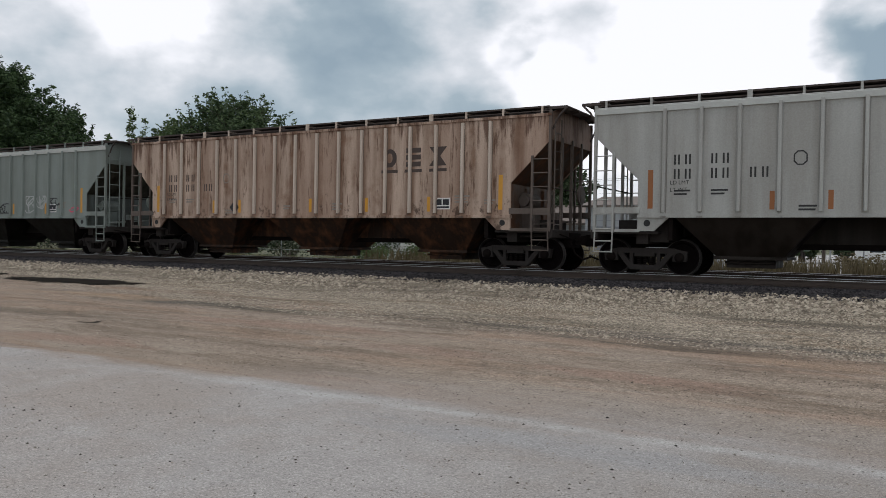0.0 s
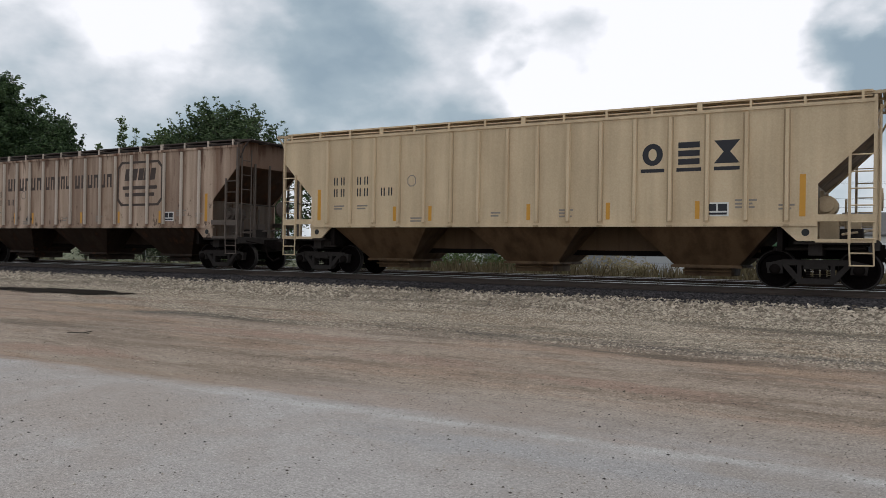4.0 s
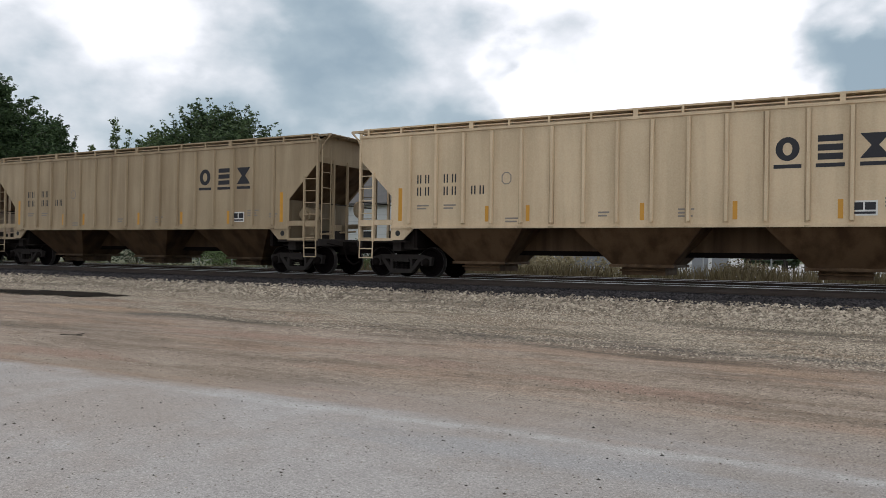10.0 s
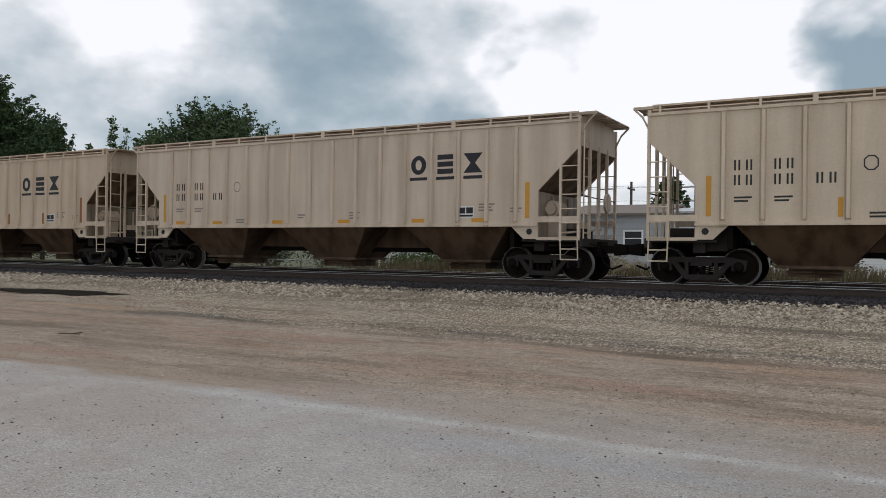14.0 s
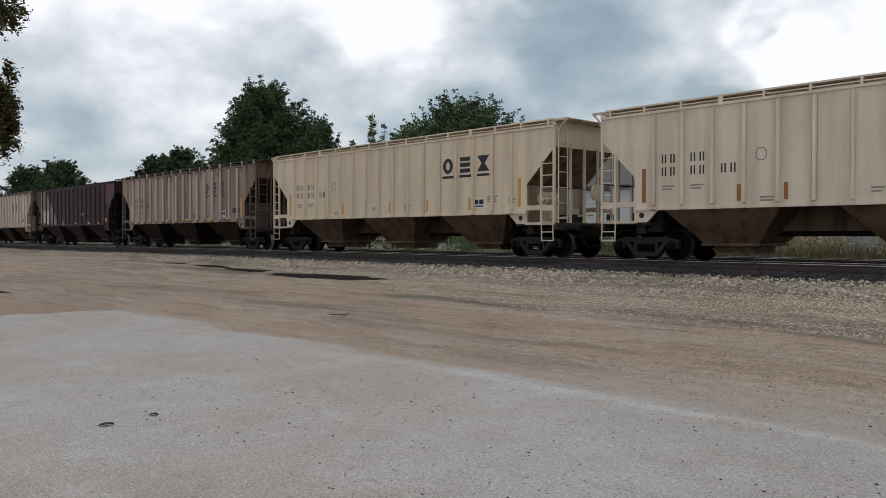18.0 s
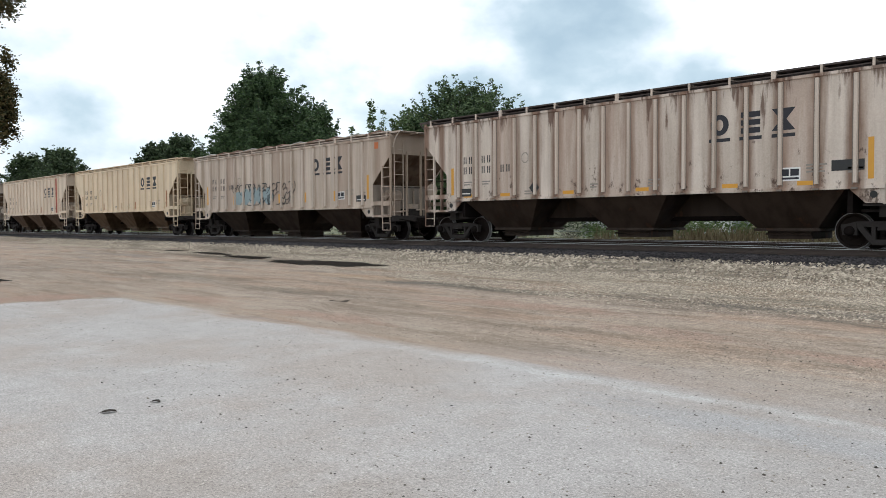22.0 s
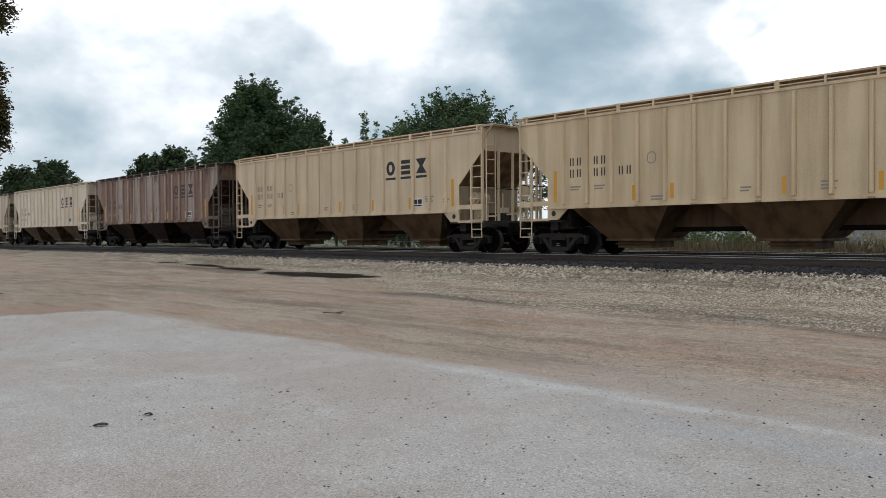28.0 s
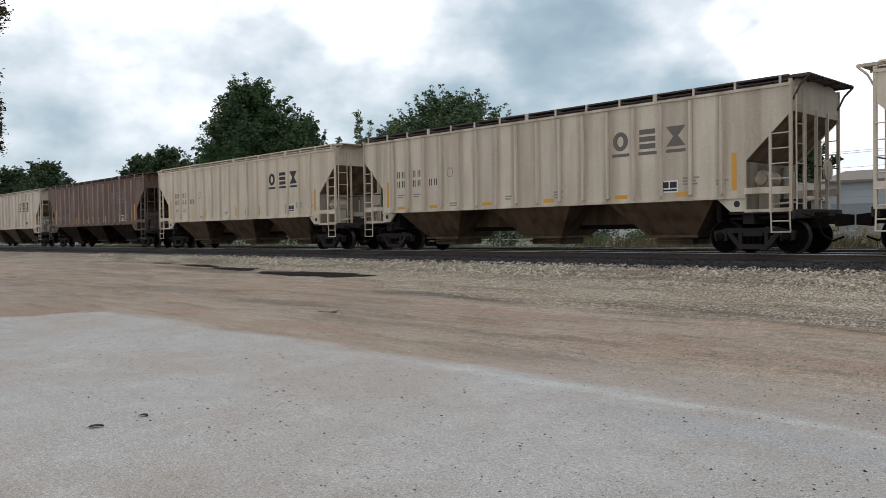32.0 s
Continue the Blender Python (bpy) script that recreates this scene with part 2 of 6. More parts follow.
# stains of the yard: place, half length and width, slant, colour, strength
STAINS = [(-10.4, 7.25, 1.9, 0.45, 0.05, RED, 0.75), (-9.6, 10.4, 3.2, 0.5, 0.10, RED, 0.75), (-17.2, 12.7, 3.4, 0.6, 0.02, OCHRE, 0.8), (-2.6, 8.8, 1.9, 0.4, -0.1, RED, 0.7),
          (-1.2, 11.0, 1.0, 0.35, 0.0, OCHRE, 0.6), (-17.3, 4.7, 0.9, 1.9, 0.3, RED, 0.8), (-14.6, 7.1, 2.2, 0.45, 0.0, RED, 0.6), (-5.6, 9.2, 1.6, 0.35, 0.0, RED, 0.5),
          (-11.8, 12.2, 2.8, 0.45, -0.08, WET, 0.75), (-3.2, 11.6, 2.2, 0.34, -0.10, WET, 0.75), (-1.2, 15.9, 2.9, 0.8, -0.2, WET, 0.8), (-9.4, 16.6, 2.4, 0.4, 0.0, WET, 0.7),
          (-2.2, 5.45, 2.0, 0.40, 0.0, SLATE, 0.6), (-21.0, 9.5, 4.5, 0.9, 0.1, WET, 0.35), (-14.5, 9.3, 2.6, 0.4, 0.05, WET, 0.4), (-30.0, 15.2, 7.0, 0.8, -0.1, WET, 0.7), (-5.5, 13.8, 3.0, 0.4, 0.0, WET, 0.35)]


def ground_material():
    """The yard: worn concrete, brown dirt, crushed limestone and dark ballast in bands along the tracks."""
    k = Nodes("yard_ground")
    v = k.coords()
    sx = k.n("SeparateXYZ")
    k.l(v, sx.inputs[0])
    X, Y = sx.outputs[0], sx.outputs[1]
    long = k.coords((0.10, 0.55, 1.0))
    wob = k.noise(long, 1.0, 5, 0.6)
    wob2 = k.noise(v, 0.7, 5, 0.6)
    y2 = k.math("ADD", Y, k.math("MULTIPLY", k.math("SUBTRACT", wob2, 0.5), 0.7))

    def step(val, a, b):
        m = k.n("MapRange", From_Min=a, From_Max=b)
        m.interpolation_type = "SMOOTHSTEP"
        k.l(val, m.inputs["Value"])
        return m.outputs[0]
    g1, g2, g3 = k.noise(v, 48, 3, 0.7), k.noise(v, 140, 2, 0.6), k.noise(v, 2.2, 6, 0.65)
    spots = k.n("TexVoronoi", Scale=34.0)
    k.l(v, spots.inputs["Vector"])
    g0, g5 = k.noise(v, 19, 3, 0.7), k.noise(v, 5.5, 5, 0.7)
    grit = k.ramp(k.math("ADD", k.math("ADD", k.math("MULTIPLY", g1, 0.36), k.math("MULTIPLY", g2, 0.30)), k.math("ADD", k.math("MULTIPLY", g0, 0.20), k.math("MULTIPLY", g5, 0.14))), (0.39, 0.32), (0.61, 1.65))
    cell = k.n("TexVoronoi", Scale=27.0)
    k.l(v, cell.inputs["Vector"])
    tone = k.n("SeparateColor")
    k.l(cell.outputs["Color"], tone.inputs[0])
    chips = k.ramp(tone.outputs[0], (0.05, 0.36), (0.95, 1.58))
    conc = k.mix(g3, (0.282, 0.263, 0.245), (0.382, 0.361, 0.341))
    blot = k.noise(v, 0.35, 5, 0.65)
    conc = k.mix(k.ramp(blot, (0.44, 0.0), (0.60, 0.6)), conc, (0.30, 0.255, 0.218))
    conc = k.mix(k.ramp(k.noise(v, 1.1, 6, 0.7), (0.52, 0.0), (0.70, 0.35)), conc, (0.41, 0.395, 0.38))
    # the concrete turns darker brown towards +x, with a noisy edge
    worn = step(k.math("ADD", X, k.math("MULTIPLY", k.math("SUBTRACT", blot, 0.5), 14.0)), -5.0, 0.5)
    conc = k.mix(k.math("MULTIPLY", worn, 0.55), conc, (0.225, 0.200, 0.175))
    # a faded pale line along the concrete's edge
    line = k.math("SUBTRACT", k.math("ADD", Y, k.math("MULTIPLY", X, -0.01)), k.math("ADD", 6.12, k.math("MULTIPLY", k.math("SUBTRACT", wob2, 0.5), 0.30)))
    pale = k.math("MULTIPLY", k.ramp(k.math("ABSOLUTE", line), (0.05, 1.0), (0.15, 0.0)), k.ramp(k.noise(v, 1.3, 6, 0.7), (0.38, 0.08), (0.60, 0.55)))
    flow = k.coords((0.24, 1.0, 1.0))
    streaks = k.noise(flow, 1.7, 9, 0.74)
    dirt = k.mix(k.ramp(k.noise(flow, 0.5, 7, 0.7), (0.38, 0.0), (0.62, 1.0)), (0.178, 0.136, 0.102), (0.290, 0.234, 0.183))
    dirt = k.mix(k.ramp(k.noise(flow, 0.6, 6, 0.65), (0.49, 0.0), (0.57, 0.8)), dirt, (0.268, 0.190, 0.138))
    dirt = k.mix(k.ramp(k.noise(flow, 0.9, 6, 0.7), (0.52, 0.0), (0.60, 0.75)), dirt, (0.290, 0.240, 0.192))
    dirt = k.mix(k.ramp(streaks, (0.44, 0.0), (0.70, 0.5)), dirt, (0.325, 0.272, 0.218))
    dirt = k.mix(k.ramp(streaks, (0.38, 0.5), (0.46, 0.0)), dirt, (0.125, 0.092, 0.070))
    lime = k.mix(k.ramp(g1, (0.35, 0.0), (0.65, 1.0)), (0.185, 0.150, 0.112), (0.375, 0.325, 0.255))
    lime = k.mix(k.ramp(k.noise(flow, 0.8, 6, 0.7), (0.49, 0.0), (0.57, 0.8)), lime, (0.190, 0.143, 0.100))
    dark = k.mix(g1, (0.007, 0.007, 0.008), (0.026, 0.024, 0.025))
    kerb = k.math("ADD", 6.15, k.math("MULTIPLY", step(X, -9.0, -3.5), 0.25))
    ragged = k.math("ADD", k.math("SUBTRACT", Y, kerb), k.math("ADD", k.math("MULTIPLY", k.math("SUBTRACT", k.noise(flow, 1.5, 8, 0.72), 0.5), 1.7), k.math("MULTIPLY", k.math("SUBTRACT", wob, 0.5), 0.5)))
    # past the line the concrete shows through a thin skin of dirt
    thin = k.math("MULTIPLY", step(X, -7.5, -3.0), k.math("SUBTRACT", 1.0, step(Y, 6.7, 8.2)))
    c = k.mix(k.math("MULTIPLY", step(ragged, -0.25, 0.30), k.math("SUBTRACT", 1.0, k.math("MULTIPLY", thin, 0.62))), conc, dirt)
    c = k.mix(k.math("MULTIPLY", pale, step(X, -9.0, -4.5)), c, (0.43, 0.42, 0.405))

    # the concrete ends where the dirt drive begins
    xe = k.math("ADD", X, k.math("MULTIPLY", Y, -0.10))
    c = k.mix(step(k.math("ADD", xe, k.math("MULTIPLY", k.math("SUBTRACT", k.noise(v, 0.9, 8, 0.7), 0.5), 2.2)), -17.15, -16.75), dirt, c)

    def stain(base, px, py, rx, ry, tilt, tint, amount):
        """A patch with ragged edges, its long side roughly along the tracks."""
        u = k.math("DIVIDE", k.math("SUBTRACT", X, px), rx)
        w = k.math("DIVIDE", k.math("SUBTRACT", k.math("SUBTRACT", Y, py), k.math("MULTIPLY", k.math("SUBTRACT", X, px), tilt)), ry)
        r2 = k.math("ADD", k.math("MULTIPLY", u, u), k.math("MULTIPLY", w, w))
        r2 = k.math("ADD", r2, k.math("MULTIPLY", k.math("SUBTRACT", rag, 0.5), 4.2))
        return k.mix(k.math("MULTIPLY", k.ramp(r2, (0.15, 1.0), (1.5, 0.0)), amount), base, tint)
    shore = k.math("ADD", Y, k.math("MULTIPLY", k.math("SUBTRACT", k.noise(flow, 0.5, 7, 0.7), 0.5), 8.0))
    shore = k.math("SUBTRACT", shore, k.math("MULTIPLY", step(k.math("MULTIPLY", X, -1.0), 7.0, 30.0), 4.2))
    c = k.mix(k.math("MULTIPLY", step(shore, 12.3, 13.1), 0.92), c, lime)
    # dark wheel smears where the gravel begins
    smear = k.math("ADD", k.math("SUBTRACT", Y, 12.55), k.math("MULTIPLY", k.math("SUBTRACT", k.noise(k.coords((0.12, 0.4, 1.0)), 1.5, 6, 0.65), 0.5), 3.0))
    sm = k.math("MULTIPLY", k.ramp(k.math("ABSOLUTE", smear), (0.15, 0.85), (0.75, 0.0)), k.ramp(k.noise(flow, 1.1, 7, 0.7), (0.42, 0.1), (0.53, 1.0)))
    c = k.mix(k.math("MULTIPLY", sm, step(X, -19.0, -15.0)), c, (0.105, 0.092, 0.078))
    mud = k.math("MULTIPLY", step(k.noise(long, 1.9, 4), 0.56, 0.64), step(Y, 9.0, 12.0))
    c = k.mix(k.math("MULTIPLY", mud, 0.55), c, (0.10, 0.075, 0.055))
    rag = k.noise(flow, 2.6, 8, 0.75)
    for q in STAINS:
        c = stain(c, *q)
    c = k.mix(k.math("MULTIPLY", step(y2, 16.9, 17.4), 0.6), c, (0.16, 0.13, 0.10))
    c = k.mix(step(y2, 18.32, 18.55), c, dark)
    back = k.mix(g3, (0.15, 0.125, 0.08), (0.08, 0.10, 0.04))
    c = k.mix(step(y2, 28.6, 29.6), c, back)
    far = k.mix(wob2, (0.15, 0.14, 0.10), (0.08, 0.10, 0.045))
    lot = k.mix(g3, (0.33, 0.32, 0.30), (0.46, 0.45, 0.43))
    far = k.mix(k.math("MULTIPLY", step(X, -19.0, -14.0), step(y2, 35.0, 36.5)), far, lot)
    c = k.mix(step(y2, 33.0, 36.0), c, far)
    g9 = k.noise(v, 60, 6, 0.85)
    agg = k.n("TexVoronoi", Scale=85.0)
    k.l(v, agg.inputs["Vector"])
    at = k.n("SeparateColor")
    k.l(agg.outputs["Color"], at.inputs[0])
    speck = k.ramp(at.outputs[0], (0.0, 0.66), (0.12, 0.88), (0.88, 1.10), (1.0, 1.35))
    fine = k.ramp(k.math("ADD", k.math("MULTIPLY", g2, 0.4), k.math("MULTIPLY", g9, 0.6)), (0.38, 0.66), (0.62, 1.34))
    c = k.mix(1.0, c, k.mix(step(ragged, -0.3, 2.0), fine, grit), "MULTIPLY")
    c = k.mix(1.0, c, speck, "MULTIPLY")
    c = k.mix(k.math("MULTIPLY", step(shore, 10.5, 13.0), 0.9), c, k.mix(1.0, c, chips, "MULTIPLY"))
    wet = k.ramp(mud, (0.0, 0.95), (1.0, 0.55))
    return k.done(c, wet, 0.0, k.math("ADD", g1, k.math("MULTIPLY", spots.outputs["Distance"], 0.6)), 0.02, 0.22, 0.10)


def leaf_material(name, a, b):
    k = Nodes(name)
    geo = k.n("NewGeometry")
    c = k.mix(geo.outputs["Random Per Island"], a, b)
    k.b.inputs["Subsurface Weight"].default_value = 0.0
    tr, mx, out = k.n("BsdfTranslucent"), k.n("MixShader"), k.t.nodes["Material Output"]
    mx.inputs[0].default_value = 0.30
    k.l(c, tr.inputs[0])
    k.l(k.b.outputs[0], mx.inputs[1])
    k.l(tr.outputs[0], mx.inputs[2])
    k.l(mx.outputs[0], out.inputs[0])
    return k.done(c, 0.6, 0.0, None, spec=0.3)


def stone_material(name, a, b):
    k = Nodes(name)
    geo = k.n("NewGeometry")
    c = k.mix(geo.outputs["Random Per Island"], a, b)
    c = k.mix(0.25, c, k.noise(k.coords(), 30, 3), "OVERLAY")
    # drifts where mud has stained the stones
    mud = k.math("ADD", k.math("MULTIPLY", k.noise(k.coords((0.22, 1.1, 1.0)), 0.9, 6, 0.68), 0.75), k.math("MULTIPLY", k.noise(k.coords((0.5, 2.0, 1.0)), 2.6, 4, 0.6), 0.25))
    c = k.mix(k.ramp(mud, (0.50, 0.0), (0.60, 0.72)), c, tuple(0.10 * p + 0.22 * q for p, q in zip(a, b)))
    return k.done(c, 0.95, 0.0, None, spec=0.08)


def water_material():
    k = Nodes("puddle_water")
    rip = k.noise(k.coords(), 5.0, 3)
    return k.done(k.mix(rip, (0.010, 0.008, 0.006), (0.022, 0.017, 0.013)), 0.8, 0.0, rip, 0.002, 0.15, spec=0.04)


ground_material()
water_material()
stone_material("limestone", (0.10, 0.082, 0.062), (0.50, 0.435, 0.345))
stone_material("dark_pebble", (0.02, 0.018, 0.017), (0.09, 0.075, 0.062))
stone_material("dark_stone", (0.008, 0.008, 0.009), (0.070, 0.064, 0.066))
stone_material("pebble", (0.05, 0.045, 0.04), (0.32, 0.28, 0.23))
plain("truck_steel", (0.046, 0.040, 0.037), 0.9, 0.0, 0.45, spec=0.03)
plain("under_steel", (0.014, 0.011, 0.010), 0.9, 0.0, 0.45, spec=0.03)
plain("wheel_plate", (0.008, 0.006, 0.006), 0.9, 0.0, 0.4, spec=0.03)
plain("wheel_rusty", (0.020, 0.015, 0.013), 0.9, 0.0, 0.4, spec=0.03)
plain("wheel_rim", (0.045, 0.040, 0.037), 0.6, 0.0, 0.3, spec=0.15)
plain("wheel_bright", (0.22, 0.21, 0.20), 0.5, 0.3, 0.2)
plain("rail_steel", (0.07, 0.05, 0.04), 0.7, 0.2, 0.3)
plain("rail_head", (0.68, 0.68, 0.68), 0.30, 1.0, 0.1)
plain("tie_wood", (0.030, 0.025, 0.021), 0.95, 0.0, 0.4)
plain("black_rubber", (0.015, 0.015, 0.015), 0.6)
plain("logo_navy", (0.018, 0.018, 0.024), 0.6, 0.0, 0.3)
plain("logo_brown", (0.065, 0.045, 0.038), 0.7, 0.0, 0.35)
plain("logo_faded", (0.15, 0.125, 0.11), 0.8, 0.0, 0.3)
plain("stencil_grey", (0.26, 0.23, 0.20), 0.8, 0.0, 0.2)
plain("stencil_dark", (0.03, 0.03, 0.03), 0.7, 0.0, 0.3)
plain("reflector_yellow", (0.62, 0.30, 0.03), 0.45, 0.0, 0.15)
plain("reflector_brown", (0.30, 0.11, 0.035), 0.6, 0.0, 0.2)
plain("sign_white", (0.72, 0.71, 0.68), 0.6, 0.0, 0.1)
plain("sign_green", (0.03, 0.12, 0.10), 0.6, 0.0, 0.2)
plain("rust_stripe", (0.29, 0.055, 0.026), 0.8, 0.0, 0.4, 2.0)
plain("rust_stain", (0.17, 0.08, 0.045), 0.85, 0.0, 0.4, 3.0)
plain("panel_dirty", (0.58, 0.53, 0.46), 0.7, 0.0, 0.35, 2.5)
plain("spray_teal", (0.25, 0.32, 0.33), 0.6, 0.0, 0.3, 2.0)
plain("spray_black", (0.02, 0.02, 0.022), 0.6, 0.0, 0.3)
plain("spray_pale", (0.45, 0.46, 0.45), 0.6, 0.0, 0.2)
plain("spray_pink", (0.75, 0.08, 0.16), 0.5, 0.0, 0.2)
plain("bark", (0.075, 0.058, 0.045), 0.9, 0.0, 0.4, 5.0)
leaf_material("leaf_maple", (0.022, 0.044, 0.019), (0.098, 0.152, 0.062))
leaf_material("leaf_mid", (0.030, 0.054, 0.024), (0.120, 0.170, 0.074))
leaf_material("leaf_light", (0.06, 0.10, 0.035), (0.15, 0.20, 0.08))
leaf_material("leaf_far", (0.030, 0.050, 0.024), (0.085, 0.118, 0.054))
leaf_material("leaf_shade", (0.016, 0.026, 0.011), (0.040, 0.058, 0.026))
leaf_material("leaf_bronze", (0.035, 0.048, 0.018), (0.12, 0.085, 0.035))
leaf_material("dry_weed", (0.085, 0.065, 0.035), (0.21, 0.17, 0.095))
leaf_material("straw", (0.22, 0.18, 0.10), (0.36, 0.31, 0.19))
leaf_material("green_weed", (0.04, 0.07, 0.018), (0.10, 0.14, 0.045))
plain("pale_worn", (0.21, 0.185, 0.17), 0.8, 0.0, 0.35, 1.5)


# ---- mesh helpers ----
class Mesh:
    """Collects boxes, plates, tubes and solids of one part."""

    def __init__(self):
        self.v, self.f = [], []

    def add(self, verts, faces):
        o = len(self.v)
        self.v += [tuple(p) for p in verts]
        self.f += [tuple(i + o for i in q) for q in faces]
        return self

    def box(self, x0, x1, y0, y1, z0, z1):
        return self.add([(x, y, z) for x in (x0, x1) for y in (y0, y1) for z in (z0, z1)],
                        [(0, 1, 3, 2), (4, 6, 7, 5), (0, 4, 5, 1), (2, 3, 7, 6), (0, 2, 6, 4), (1, 5, 7, 3)])

    def soft(self, x0, x1, y0, y1, z0, z1, b):
        """A box with chamfered edges round its three visible directions."""
        pts = [(x0 + b, z0), (x1 - b, z0), (x1, z0 + b), (x1, z1 - b), (x1 - b, z1), (x0 + b, z1), (x0, z1 - b), (x0, z0 + b)]
        return self.slab(pts, y0, y1)

    def slab(self, pts, y0, y1):
        """An outline in x and z, given depth along y."""
        n = len(pts)
        vs = [(x, y0, z) for x, z in pts] + [(x, y1, z) for x, z in pts]
        return self.add(vs, [tuple(range(n - 1, -1, -1)), tuple(range(n, 2 * n))] +
                        [(i, (i + 1) % n, n + (i + 1) % n, n + i) for i in range(n)])

    def run(self, pts, x0, x1):
        """An outline in y and z, drawn out along x."""
        n = len(pts)
        vs = [(x0, y, z) for y, z in pts] + [(x1, y, z) for y, z in pts]
        return self.add(vs, [tuple(range(n)), tuple(range(2 * n - 1, n - 1, -1))] +
                        [(i, n + i, n + (i + 1) % n, (i + 1) % n) for i in range(n)])

    def tube(self, a, b, r, n=6, r2=None):
        a, b = Vector(a), Vector(b)
        d = (b - a).normalized()
        u = d.orthogonal().normalized()
        w = d.cross(u)
        vs = []
        for p, rr in ((a, r), (b, r if r2 is None else r2)):
            vs += [p + (u * math.cos(2 * math.pi * i / n) + w * math.sin(2 * math.pi * i / n)) * rr for i in range(n)]
        return self.add(vs, [tuple(range(n - 1, -1, -1)), tuple(range(n, 2 * n))] +
                        [(i, (i + 1) % n, n + (i + 1) % n, n + i) for i in range(n)])

    def lathe(self, prof, n=20):
        """Rings of (radius, y) round the y axis."""
        vs = [(r * math.cos(2 * math.pi * i / n), y, r * math.sin(2 * math.pi * i / n)) for r, y in prof for i in range(n)]
        fs = [(k * n + i, k * n + (i + 1) % n, (k + 1) * n + (i + 1) % n, (k + 1) * n + i)
              for k in range(len(prof) - 1) for i in range(n)]
        fs += [tuple(range(n - 1, -1, -1)), tuple(range((len(prof) - 1) * n, len(prof) * n))]
        return self.add(vs, fs)

    def shift(self, dx=0, dy=0, dz=0):
        self.v = [(x + dx, y + dy, z + dz) for x, y, z in self.v]
        return self

    def mirror_y(self):
        """The same again on the other side of the car."""
        o, n = len(self.v), len(self.f)
        self.v += [(x, -y, z) for x, y, z in self.v]
        self.f += [tuple(i + o for i in reversed(q)) for q in self.f[:n]]
        return self

    def mirror_x(self):
        o, n = len(self.v), len(self.f)
        self.v += [(-x, y, z) for x, y, z in self.v]
        self.f += [tuple(i + o for i in reversed(q)) for q in self.f[:n]]
        return self

    def data(self, name, smooth=False):
        me = bpy.data.meshes.new(name)
        me.from_pydata(self.v, [], self.f)
        bm = bmesh.new()
        bm.from_mesh(me)
        bmesh.ops.recalc_face_normals(bm, faces=bm.faces)
        bm.to_mesh(me)
        bm.free()
        if smooth:
            me.polygons.foreach_set("use_smooth", [True] * len(me.polygons))
        return me


SHAPES, PAINTED = {}, {}


def shape(key, make, material, smooth=False):
    """The mesh data of an often used part in one material; alike parts share it."""
    if (key, material) not in PAINTED:
        if key not in SHAPES:
            SHAPES[key] = make().data(key, smooth)
        me = SHAPES[key].copy()
        me.materials.append(MATS[material])
        PAINTED[key, material] = me
    return PAINTED[key, material]


def part(name, data, parent, m=None, label=""):
    ob = new(name, data)
    ob.parent = parent
    if m is not None:
        ob.matrix_basis = m
    if label:
        tagged(ob, label)
    return ob


def solid(name, mesh, material, parent=None, label="", smooth=False):
    me = mesh.data(name, smooth)
    me.materials.append(MATS[material])
    ob = new(name, me)
    if parent is not None:
        ob.parent = parent
    if label:
        tagged(ob, label)
    return ob


# ---- the ground ----
def bump_fall(x, a, b, c, d):
    """0 below a, 1 from b to c, 0 above d."""
    return max(0.0, min(1.0, (x - a) / (b - a), (d - x) / (d - c)))


PROFILE = [(-400, 0.0), (8, 0.0), (13, 0.06), (16.6, 0.15), (17.3, 0.21), (18.7, 0.53), (19.2, 0.57), (28.4, 0.57), (29.6, 0.35), (31, 0.25), (1500, 0.25)]
POOLS = [(-22.4, 15.4, 2.6, 0.85, 0.03, 0.125), (-28.6, 15.9, 1.7, 0.55, -0.12, 0.136), (-33.0, 16.6, 1.6, 0.45, -0.10, 0.148), (-37.5, 16.9, 1.3, 0.35, -0.05, 0.155), (-23.6, 5.6, 0.7, 0.35, 0.0, -0.005)]


def ground_z(x, y):
    for (a, za), (b, zb) in zip(PROFILE, PROFILE[1:]):
        if y <= b:
            u = (y - a) / (b - a)
            z = za + (zb - za) * u
            break
    else:
        z = 0.25
    if 6.0 < y < 18.6 and -120 < x < 40:
        z += 0.035 * (noise.noise((x * 0.35, y * 0.9, 1.0))) * bump_fall(y, 6.0, 8.0, 16.5, 18.6)
    for px, py, lx, ly, tilt, level in POOLS:
        u, v = (x - px) / lx, (y - py - tilt * (x - px)) / ly
        r = math.sqrt(u * u + v * v) + 0.30 * noise.noise((x * 0.5, y * 1.4, 5.0)) + 0.35 * noise.noise((x * 1.7, y * 4.0, 2.0))
        if r < 1.5:
            k = 1 - max(0.0, min(1.0, (r - 0.75) / 0.75))
            z = z + (min(z, level - 0.035) - z) * k
    return z


